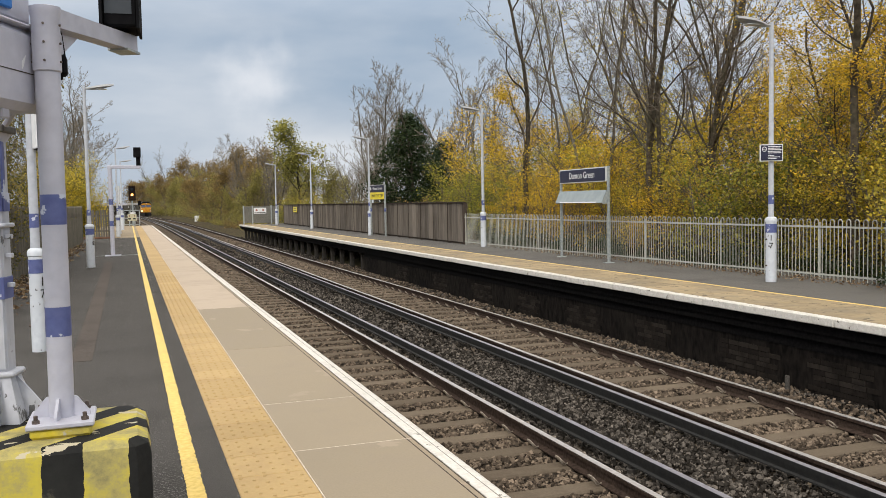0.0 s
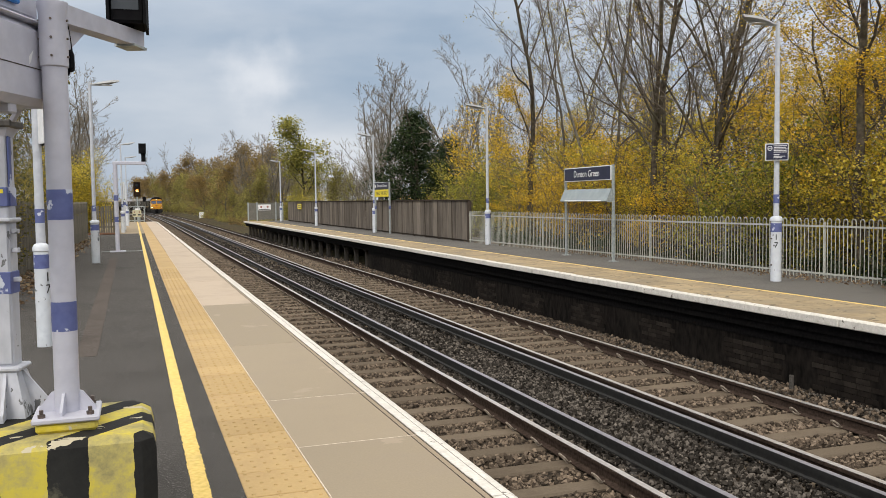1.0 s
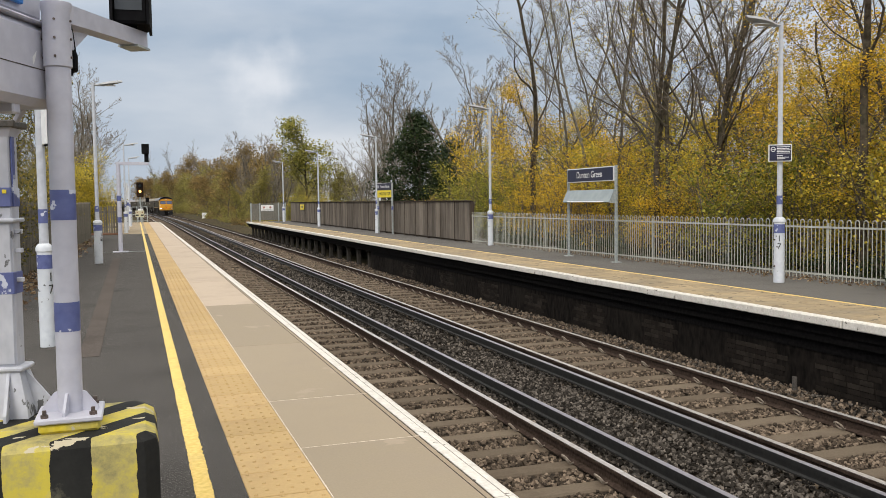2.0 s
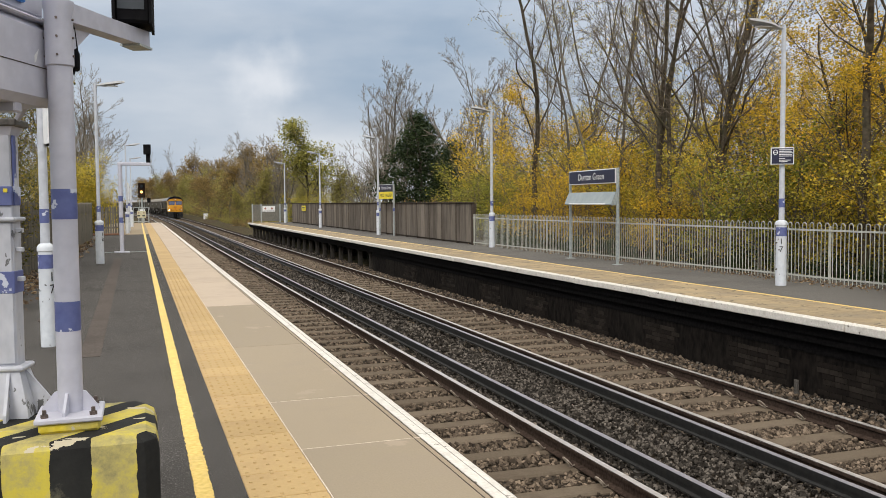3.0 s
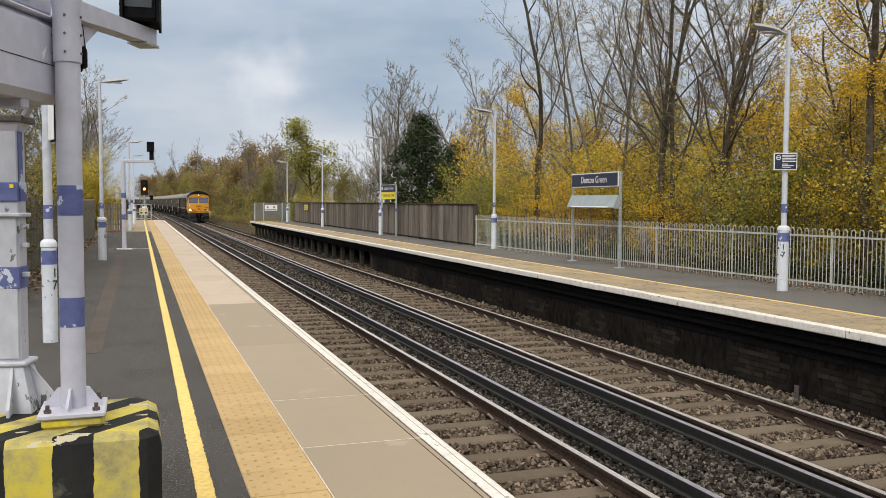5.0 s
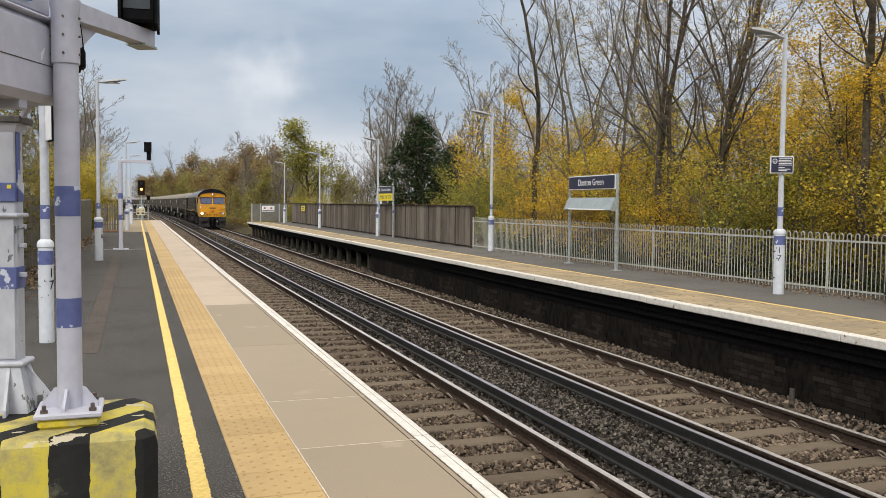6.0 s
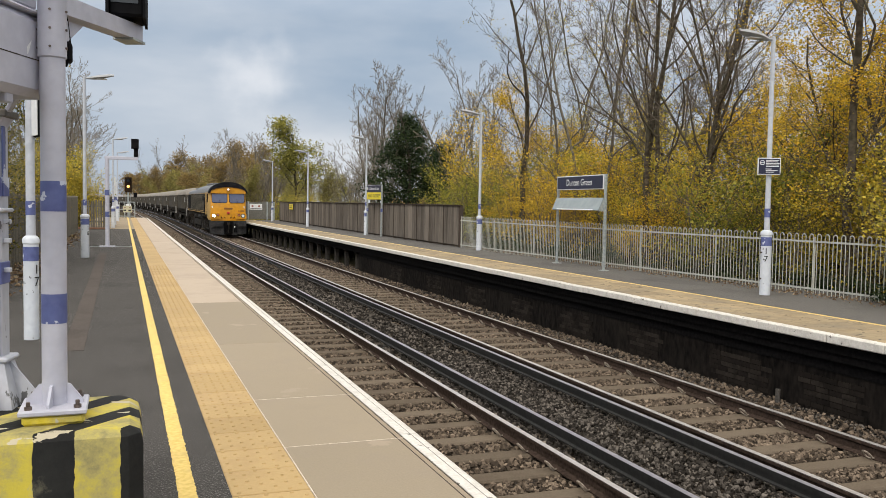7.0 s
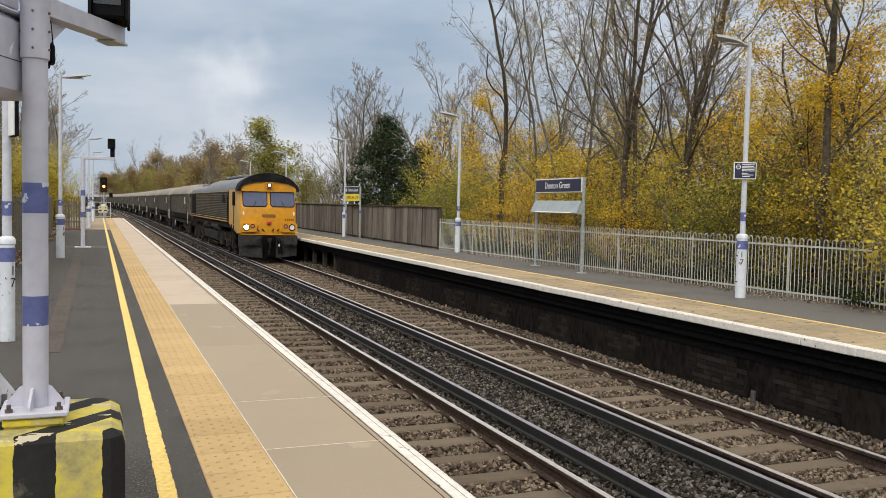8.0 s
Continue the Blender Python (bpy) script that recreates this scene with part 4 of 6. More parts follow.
while y < 330:
    b = bend(y)
    put(rng.choice(("scrub_rust", "scrub_olive", "scrub_olive")), 12.6 + b + rng.uniform(-0.4, 1.2), y, -1.0, size=(0.9 + y / 500) * rng.uniform(0.8, 1.2))
    put(rng.choice(("far_rust", "far_olive", "far_olive")) if y > 100 else "scrub_olive", 15.0 + b + rng.uniform(-1, 2), y + 3, -0.8, size=(0.6 + y / 290) * rng.uniform(0.8, 1.15))
    put(rng.choice(("far_bare", "far_olive", "far_olive")), 22 + b + rng.uniform(-1, 5), y + 1, -0.5, size=(0.74 + y / 400) * rng.uniform(0.85, 1.1))
    if y > 130:
        put(rng.choice(("far_bare", "far_olive", "far_rust")), 20 + b + rng.uniform(0, 4), y + 4, -0.5, size=(0.98 + y / 270) * rng.uniform(0.85, 1.1))
    y += 6.5 + y / 60
# woods that close the line where it swings away
for k in range(13):
    x = -70 + k * 8
    put(rng.choice(("far_rust", "far_olive", "far_bare")), x, 330 - 0.5 * abs(x) + rng.uniform(0, 25), -0.5, size=rng.uniform(0.95, 1.35))
# west side of the line
y = 34.0
while y < 260:
    b = bend(y) if y > 90 else 0
    off = 5.0 if y < 80 else 3.6
    put("bush" if y < 60 else rng.choice(("scrub_rust", "scrub_olive")), -off + b + rng.uniform(-0.6, 0.2), y, -0.7, size=rng.uniform(0.6, 0.75) if y < 60 else rng.uniform(0.8, 1.1))
    if rng.random() < 0.6:
        put(rng.choice(("olive_back", "fan", "far_bare")), -off - 4.5 + b, y + 2, -0.7, size=rng.uniform(0.7, 0.9))
    y += 4.0 + y / 40
for kind, x, y, turn, size in (("bush", -2.7, 53, 70, 1.35), ("bush", -3.7, 50, 170, 1.25), ("bush", -3.7, 56, 260, 1.4), ("hedge", -3.3, 21.5, 10, 0.74), ("hedge", -3.6, 24.0, 110, 0.76), ("hedge", -4.0, 27.0, 210, 0.8),
                               ("hedge", -4.4, 30.0, 300, 0.85), ("fan", -5.0, 84, 30, 1.35), ("fan_two", -6.4, 88, 130, 1.35), ("fan", -7.4, 82, 230, 1.3), ("fan_two", -5.6, 94, 10, 1.35)):
    put(kind, x, y, -0.4, turn, size)
scatter(P, places)

# fallen leaves along the fences and on the paving
rng_l = np.random.default_rng(9)


def litter(name, label, n, x0, x1, y0, y1, z, size):
    y = rng_l.uniform(y0, y1, n)
    x = x0 + (x1 - x0) * rng_l.beta(1.2, 2.2, n)
    ob = new(name, leaves(name, np.stack([x, y, np.full(n, z) + rng_l.uniform(0.005, 0.03, n)], 1), size, LITTER, 4, 0.0))
    tagged(ob, label, "leaves", kind="stuff")


litter("fallen_leaves", "brown fallen leaves along the railings", 2600, 12.2, 11.3, 8, 30, FAR_Z + 0.01, 0.05)
litter("fallen_leaves", "brown fallen leaves by the paling fence", 2200, -2.55, -1.5, 14, 44, 0.01, 0.09)


# ---- lamp posts ----
def lamp_post(x, y, z, side, label, top=4.92, number="", thick=0.105, plate=0):
    """side: -1 or 1, the way in which the head points across the line."""
    t = thing("lamp_post", x, y, z, label, "lamp post", "platform lamp posts")
    part("sleeve", Shape().lathe(0, 0, [(0, thick), (1.09, thick), (1.10, thick * 1.12), (1.14, thick * 1.12), (1.17, thick * 0.95), (1.19, 0.05)], 18), POST_PALE, t, "chipped pale grey sleeve")
    part("sleeve_band", Shape().tube((0, 0, 0.90), (0, 0, 1.06), thick + 0.003, n=18), BAND, t, "blue painted band")
    part("pole", Shape().lathe(0, 0, [(1.15, 0.052), (2.4, 0.047), (top, 0.038)], 12), POST_CLEAN, t)
    part("pole_band", Shape().tube((0, 0, 1.42), (0, 0, 1.58), 0.0535, n=12), BAND, t, "blue painted band")
    for zz in (0.30, 0.78):
        part("hatch_screw", Shape().tube((-thick, 0, zz), (-thick - 0.018, 0, zz), 0.014, n=8), BOLT, t)
    head = Shape()
    rings = []
    for u, w, zt, zb in ((0.05, 0.03, 0.02, -0.03), (0.16, 0.05, 0.035, -0.04), (0.26, 0.11, 0.05, -0.05), (0.45, 0.15, 0.065, -0.045), (0.62, 0.12, 0.07, -0.01), (0.76, 0.04, 0.06, 0.035)):
        zz = top - 0.06 + 0.12 * u
        rings.append([(side * u, w * c, zz + (zt if d > 0 else zb) * abs(d)) for c, d in ((-1, -0.2), (-0.6, -1), (0.6, -1), (1, -0.2), (0.6, 0.8), (0, 1), (-0.6, 0.8))])
    head.loft(rings)
    h = part("lamp_head", head, LAMP_HEAD, t, "slim grey lantern head")
    part("lens", Shape().box(side * 0.45 - 0.13, side * 0.45 + 0.13, -0.09, 0.09, top - 0.068, top - 0.055, 0.004, at=None), LAMP_GLASS, h)
    part("spigot", Shape().tube((0, 0, top - 0.06), (side * 0.2, 0, top - 0.035), 0.024, n=8), LAMP_HEAD, t)
    if number:
        for k, ch in enumerate(number):
            me = lettering(ch, 0.15)
            me.materials.append(SIGN_BLACK)
            ang = -40 if side < 0 else 48
            part("numeral", me, None, t, "black painted numeral", at=pose(0, 0, 0.80 - 0.14 * k, 0, 0, ang) @ pose(0, -thick - 0.004, 0))
    return t


for k, (x, y) in enumerate(((11.02, 12.87), (11.40, 27.52), (10.95, 40.75), (10.80, 54.2), (10.84, 68.3))):
    lamp_post(x, y, FAR_Z, -1, "pale grey lamp post with blue bands by the railings" if k < 2 else "pale grey lamp post with blue bands before the timber fence", 4.68, "17" if k == 0 else "", 0.096)
for k, (x, y) in enumerate(((-1.01, 10.86), (-1.01, 25.66), (-0.56, 51.6), (-0.42, 66.5))):
    lamp_post(x, y, 0, 1, "pale grey lamp post with blue bands on the asphalt platform", 4.92, ("17", "18", "", "")[k], 0.082 if k == 0 else 0.11)

# small notice on the numbered lamp post
t = thing("lamp_notice", 10.96, 12.80, FAR_Z + 2.19, "navy notice with white border fixed to the lamp post", "sign", rz=-25)
part("panel", Shape().box(-0.235, 0.235, -0.012, 0.012, 0, 0.34, 0.004), SIGN_WHITE, t)
part("face", Shape().box(-0.217, 0.217, -0.017, -0.012, 0.018, 0.322), NAVY, t, "dark navy sign face")
ring = Shape()
for k in range(14):
    a, b = 2 * math.pi * k / 14, 2 * math.pi * (k + 1) / 14
    ring.add([(-0.145 + r * math.cos(q), -0.019, 0.245 + r * math.sin(q)) for q, r in ((a, 0.05), (b, 0.05), (b, 0.038), (a, 0.038))], [(0, 1, 2, 3)])
ring.box(-0.178, -0.112, -0.0195, -0.018, 0.24, 0.25)
part("symbol", ring, SIGN_WHITE, t, "white ring symbol", smooth=0)
for k, w in enumerate((0.27, 0.25, 0.28, 0.26, 0.27, 0.12, 0.24, 0.17)):
    zz = 0.285 - 0.031 * k - (0.02 if k > 4 else 0)
    part("text_bar", Shape().box(-0.07, -0.07 + w, -0.0195, -0.018, zz, zz + 0.013), SIGN_WHITE, t, smooth=0)
part("bracket", Shape().box(-0.03, 0.03, 0.012, 0.06, 0.12, 0.2), GALV, t)


t.matrix_basis = t.matrix_basis @ Matrix.Diagonal((0.86, 1, 0.9, 1))


# ---- station name boards ----
def name_board(x0, y0, x1, y1, z):
    """Two posts, the name panel and a sloping ledge panel below it."""
    d = math.hypot(x1 - x0, y1 - y0)
    turn = math.degrees(math.atan2(y1 - y0, x1 - x0))
    t = thing("station_name_board", (x0 + x1) / 2, (y0 + y1) / 2, z, "navy station name board with white letters on two galvanised posts", "sign", rz=turn)
    for x in (-d / 2, d / 2):
        part("post", Shape().box(x - 0.03, x + 0.03, -0.03, 0.03, 0, 2.36, 0.006), GALV, t)
        part("foot_plate", Shape().box(x - 0.1, x + 0.1, -0.1, 0.1, 0, 0.015), GALV, t)
    part("border", Shape().box(-d / 2 + 0.04, d / 2 - 0.04, -0.05, 0.0, 1.99, 2.35, 0.004), SIGN_WHITE, t, "thin cream border")
    part("name_panel", Shape().box(-d / 2 + 0.06, d / 2 - 0.06, -0.056, -0.05, 2.012, 2.328), NAVY, t, "dark navy name panel")
    me = lettering("Dunton Green", 0.24)
    me.materials.append(SIGN_WHITE)
    part("lettering", me, None, t, "white station name letters", at=pose(0, -0.059, 2.17))
    part("ledge_panel", Shape().box(-d / 2 + 0.01, d / 2 - 0.01, -0.02, 0.0, -0.17, 0.17, 0.004), PANEL_GREY, t, "sloping pale grey panel", at=pose(0, -0.10, 1.62, -24))
    part("ledge_lip", Shape().box(-d / 2 + 0.3, d / 2 - 0.3, -0.026, -0.02, -0.172, -0.145), SIGN_WHITE, t, "thin white lower lip", at=pose(0, -0.10, 1.62, -24))
    for x in (-d / 2 + 0.02, d / 2 - 0.02):
        part("end_cheek", Shape().add([(x - 0.012, 0.0, 1.45), (x - 0.012, -0.17, 1.45), (x - 0.012, -0.02, 1.79), (x + 0.012, 0.0, 1.45), (x + 0.012, -0.17, 1.45), (x + 0.012, -0.02, 1.79)],
                                      [(0, 1, 2), (3, 5, 4), (0, 3, 4, 1), (1, 4, 5, 2), (2, 5, 3, 0)]), GALV, t)
    return t


name_board(11.10, 21.22, 11.01, 18.58, FAR_Z)
t = thing("warning_board", 11.09, 39.75, FAR_Z, "navy and yellow warning board on two grey posts", "sign", rz=-84)
for x in (-0.9, 0.9):
    part("post", Shape().box(x - 0.035, x + 0.035, -0.035, 0.035, 0, 2.40, 0.006), GALV, t)
    part("post_band", Shape().box(x - 0.037, x + 0.037, -0.037, 0.037, 1.15, 1.3), BAND, t)
part("name_panel", Shape().box(-0.87, 0.87, -0.05, -0.02, 2.06, 2.40, 0.004), NAVY, t, "dark navy panel")
part("name_rim", Shape().box(-0.87, 0.87, -0.054, -0.05, 2.385, 2.40), SIGN_WHITE, t)
me = lettering("Dunton Green", 0.2)
me.materials.append(SIGN_WHITE)
part("lettering", me, None, t, "white station name letters", at=pose(0.1, -0.053, 2.23))
part("yellow_panel", Shape().box(-0.87, 0.87, -0.05, -0.02, 1.72, 2.055, 0.004), SIGN_YELLOW, t, "bright yellow warning panel")
me = lettering("MIND THE STEP", 0.21)
me.materials.append(SIGN_BLACK)
part("warning_text", me, None, t, "black capital letters", at=pose(0.05, -0.053, 1.88))
part("pictogram", Shape().box(-0.82, -0.70, -0.053, -0.05, 2.16, 2.30), SIGN_WHITE, t)

# ---- bow-top railings on the far platform ----
RA, RB = (11.40, 29.3), (12.30, 6.0)
rd = math.hypot(RB[0] - RA[0], RB[1] - RA[1])
turn = math.degrees(math.atan2(RB[1] - RA[1], RB[0] - RA[0]))
rail_fence = thing("bow_top_railing", RA[0], RA[1], FAR_Z, "pale grey bow-topped metal railings along the platform", "railing", rz=turn)
hoop = Shape()
hw, ht = 0.0465, 1.12
hoop.bent([(-hw, 0, 0.0), (-hw, 0, ht - hw)], 0.0076, 6)
hoop.bent([(hw, 0, 0.0), (hw, 0, ht - hw)], 0.0076, 6)
hoop.bent([(hw * math.cos(a), 0, ht - hw + hw * math.sin(a)) for a in np.linspace(0, math.pi, 6)], 0.0095, 6)
hoop_mesh = hoop.mesh("hoop", RAILING, smooth=50)
n_hoop = int(rd / 0.186)
for k in range(n_hoop):
    part("hoop", hoop_mesh, None, rail_fence, at=pose(0.1 + k * 0.186, 0, 0))
for zz in (0.10, ht - 0.14):
    part("rail_bar", Shape().box(0, rd, -0.006, 0.006, zz - 0.017, zz + 0.017), RAILING, rail_fence)
post_mesh = Shape().box(-0.014, 0.014, -0.014, 0.014, 0, ht - 0.06, 0.004).mesh("fence_post", RAILING)
for k in range(int(rd / 2.75) + 1):
    part("fence_post", post_mesh, None, rail_fence, at=pose(0.02 + k * 2.75, 0.03, 0))

# ---- dark timber fence ----
TA, TB = (11.42, 29.45), (11.55, 69.5)
td = TB[1] - TA[1]
timber = thing("timber_fence", TA[0], TA[1], FAR_Z, "weathered dark timber panel fence on the far platform", "fence", rz=90 - math.degrees(math.atan2(TB[0] - TA[0], td)))
post_mesh = Shape().box(-0.07, 0.07, -0.09, 0.05, 0, 1.50, 0.012).mesh("fence_post", WOOD_DARK)
board_mesh = Shape().box(0, 0.501, 0, 0.025, 0.08, 1.50, 0.003).mesh("board", WOOD_PANEL)
pitch = 1.65
for k in range(int(td / pitch) + 1):
    part("fence_post", post_mesh, None, timber, at=pose(k * pitch, -0.03, 0))
    if (k + 1) * pitch < td + 0.5:
        for q in range(3):
            part("board", board_mesh, None, timber, at=pose(k * pitch + 0.072 + q * 0.503, 0.004 * ((k * 7 + q * 5) % 3), 0, 0.3 * math.sin(k * 3 + q)))
        part("top_rail", Shape().box(k * pitch + 0.07, (k + 1) * pitch - 0.07, -0.045, -0.006, 1.30, 1.50, 0.008), WOOD_DARK, timber)
        part("kick_board", Shape().box(k * pitch + 0.07, (k + 1) * pitch - 0.07, -0.04, -0.006, 0.02, 0.16, 0.008), WOOD_DARK, timber)
part("capping", Shape().box(-0.08, td + 0.1, -0.08, 0.08, 1.50, 1.545, 0.01), WOOD_DARK, timber)
t = thing("yellow_notice", 11.42, 63.5, FAR_Z + 0.98, "small yellow notice on the timber fence", "sign", rz=-90)
part("panel", Shape().box(-0.75, 0.75, 0.0, 0.02, 0, 0.38), SIGN_YELLOW, t)
for zz in (0.1, 0.22):
    part("text_bar", Shape().box(-0.55, 0.55, -0.003, 0.0, zz, zz + 0.06), SIGN_BLACK, t, smooth=0)

# end gate of the far platform
t = thing("platform_end_gate", 9.75, 71.3, FAR_Z, "grey metal platform end gate with warning signs", "gate")
for x in (-1.05, -0.35, 1.15, 1.7):
    part("gate_post", Shape().box(x - 0.05, x + 0.05, -0.05, 0.05, 0, 1.50, 0.008), GALV, t)
part("mesh_panel", Shape().box(-1.0, 1.7, -0.015, 0.015, 0.1, 1.45), material("mesh_grey", (0.10, 0.095, 0.08), (0.18, 0.17, 0.145), 0.7, grain=20), t)
sg = part("sign_panel", Shape().box(-0.25, 0.75, -0.04, -0.02, 0.85, 1.32), SIGN_WHITE, t, "white warning panel")
for x in (-0.02, 0.5):
    part("red_mark", Shape().tube((x, -0.041, 1.13), (x, -0.046, 1.13), 0.085, n=14), material("faded_red", (0.30, 0.12, 0.10), (0.36, 0.16, 0.13), 0.5), sg)
part("text_bar", Shape().box(-0.2, 0.7, -0.044, -0.04, 0.90, 0.95), SIGN_BLACK, sg, smooth=0)

# ---- near platform, west side ----
def paling_fence(x0, y0, x1, y1, h, label):
    d = math.hypot(x1 - x0, y1 - y0)
    t = thing("paling_fence", x0, y0, 0, label, "fence", "paling fences", rz=math.degrees(math.atan2(y1 - y0, x1 - x0)))
    me = Shape().add([(0, 0, 0), (0.085, 0, 0), (0.085, 0, h - 0.05), (0.043, 0, h), (0, 0, h - 0.05), (0, 0.02, 0), (0.085, 0.02, 0), (0.085, 0.02, h - 0.05), (0.043, 0.02, h), (0, 0.02, h - 0.05)],
                     [(0, 1, 2, 3, 4), (9, 8, 7, 6, 5), (0, 5, 6, 1), (1, 6, 7, 2), (2, 7, 8, 3), (3, 8, 9, 4), (4, 9, 5, 0)]).mesh("paling", WOOD_GREY)
    k, q = 0, random.Random(3)
    while k * 0.125 < d:
        part("paling", me, None, t, at=pose(k * 0.125, 0, -0.03 + q.uniform(-0.03, 0.03), 0, q.uniform(-1, 1), 0))
        k += 1
    for zz in (0.35, h - 0.4):
        part("cross_rail", Shape().box(0, d, 0.02, 0.08, zz, zz + 0.09, 0.006), WOOD_GREY, t)
    for k in range(int(d / 2.5) + 1):
        part("fence_post", Shape().box(k * 2.5 - 0.05, k * 2.5 + 0.05, 0.08, 0.18, 0, h - 0.05, 0.01), WOOD_GREY, t)


paling_fence(-2.62, 13.0, -2.0, 43.5, 1.72, "weathered grey paling fence beside the asphalt platform")
paling_fence(-2.0, 49.0, -0.80, 49.3, 1.55, "short weathered paling fence across the platform")
part("kerb", Shape().box(-2.35, -0.7, 48.7, 48.9, 0.0, 0.10, 0.02), material("kerb_brick", (0.14, 0.075, 0.05), (0.22, 0.12, 0.08), 0.9, grain=20), NEAR, "low brick kerb")

# painted concrete block with the monitor stand
BF, BB, BR, BT = 3.88, 4.66, 0.062, 0.625
blk = bpy.data.materials.new("hazard_paint")
MATS["hazard_paint"] = blk
blk.use_nodes = True
n_, l_ = blk.node_tree.nodes, blk.node_tree.links


def node(kind, op=None, *values):
    q = n_.new(kind)
    if op:
        q.operation = op
    for i, v in enumerate(values):
        if isinstance(v, (int, float)):
            q.inputs[i].default_value = v
        elif v is not None:
            l_.new(v, q.inputs[i])
    return q


co = n_.new("ShaderNodeTexCoord").outputs["Object"]
xyz = n_.new("ShaderNodeSeparateXYZ")
l_.new(co, xyz.inputs[0])
rag = n_.new("ShaderNodeTexNoise")
rag.inputs["Scale"].default_value, rag.inputs["Detail"].default_value = 22, 5
l_.new(co, rag.inputs["Vector"])
skew = node("ShaderNodeMath", "MULTIPLY", node("ShaderNodeMath", "MAXIMUM", node("ShaderNodeMath", "SUBTRACT", xyz.outputs[1], BF + 0.05).outputs[0], 0.0).outputs[0], -0.95)
c_ = node("ShaderNodeMath", "ADD", node("ShaderNodeMath", "ADD", xyz.outputs[0], skew.outputs[0]).outputs[0], 2.44)
c_ = node("ShaderNodeMath", "ADD", c_.outputs[0], node("ShaderNodeMath", "MULTIPLY", rag.outputs["Fac"], 0.016).outputs[0])
fr = node("ShaderNodeMath", "FRACT", node("ShaderNodeMath", "DIVIDE", c_.outputs[0], 0.345).outputs[0])
isb = node("ShaderNodeMath", "LESS_THAN", fr.outputs[0], 0.47)
wear = n_.new("ShaderNodeTexNoise")
wear.inputs["Scale"].default_value, wear.inputs["Detail"].default_value, wear.inputs["Roughness"].default_value = 4.2, 8, 0.72
l_.new(co, wear.inputs["Vector"])


def ramp_of(src, *stops):
    r = n_.new("ShaderNodeValToRGB")
    e = r.color_ramp.elements
    while len(e) < len(stops):
        e.new(0.5)
    for q, (p_, c) in zip(e, stops):
        q.position, q.color = p_, (*c, 1)
    l_.new(src, r.inputs["Fac"])
    return r.outputs["Color"]


yel = ramp_of(wear.outputs["Fac"], (0.34, (0.22, 0.20, 0.10)), (0.45, (0.38, 0.325, 0.12)), (0.55, (0.52, 0.43, 0.07)), (0.66, (0.57, 0.465, 0.06)), (0.76, (0.36, 0.33, 0.20)))
blkc = ramp_of(wear.outputs["Fac"], (0.30, (0.010, 0.010, 0.010)), (0.64, (0.024, 0.024, 0.022)), (0.72, (0.09, 0.085, 0.06)))
mx = n_.new("ShaderNodeMix")
mx.data_type = "RGBA"
l_.new(isb.outputs[0], mx.inputs["Factor"])
l_.new(yel, mx.inputs["A"])
l_.new(blkc, mx.inputs["B"])
chip = n_.new("ShaderNodeTexNoise")
chip.inputs["Scale"].default_value, chip.inputs["Detail"].default_value = 4.5, 8
mp = n_.new("ShaderNodeMapping")
mp.inputs["Location"].default_value = (0.7, 0.3, 0.1)
mp.inputs["Scale"].default_value = (1.0, 2.2, 1.0)
l_.new(co, mp.inputs["Vector"])
l_.new(mp.outputs["Vector"], chip.inputs["Vector"])
top_only = node("ShaderNodeMath", "GREATER_THAN", xyz.outputs[2], BT - 0.03)
chipf = node("ShaderNodeMath", "MULTIPLY", node("ShaderNodeMath", "GREATER_THAN", chip.outputs["Fac"], 0.60).outputs[0], top_only.outputs[0])
mx2 = n_.new("ShaderNodeMix")
mx2.data_type = "RGBA"
l_.new(chipf.outputs[0], mx2.inputs["Factor"])
l_.new(mx.outputs["Result"], mx2.inputs["A"])
mx2.inputs["B"].default_value = (0.45, 0.40, 0.29, 1)
pb = n_["Principled BSDF"]
pb.inputs["Roughness"].default_value, pb.inputs["Specular IOR Level"].default_value = 0.8, 0.15
l_.new(mx2.outputs["Result"], pb.inputs["Base Color"])
bp = n_.new("ShaderNodeBump")
bp.inputs["Strength"].default_value, bp.inputs["Distance"].default_value = 0.5, 0.01
l_.new(wear.outputs["Fac"], bp.inputs["Height"])
l_.new(bp.outputs["Normal"], pb.inputs["Normal"])

s = Shape()
outline = [(-1.6, BF), (BR - 0.06, BF), (BR, BF + 0.06), (BR, BB - 0.10), (BR - 0.06, BB), (-1.6, BB)]


def inset(d):
    return [(-1.6, BF + d), (BR - 0.06 - d * 0.6, BF + d), (BR - d, BF + 0.06 + d * 0.6), (BR - d, BB - 0.10 - d * 0.4), (BR - 0.06 - d * 0.6, BB - d), (-1.6, BB - d)]


s.loft([[(x, y, 0.0) for x, y in outline], [(x, y, BT - 0.075) for x, y in outline], [(x, y, BT - 0.03) for x, y in inset(0.012)], [(x, y, BT) for x, y in inset(0.055)]])
block = new("concrete_block", s.mesh("concrete_block", blk, smooth=20))
tagged(block, "concrete block with chipped yellow and black hazard stripes", "concrete block")

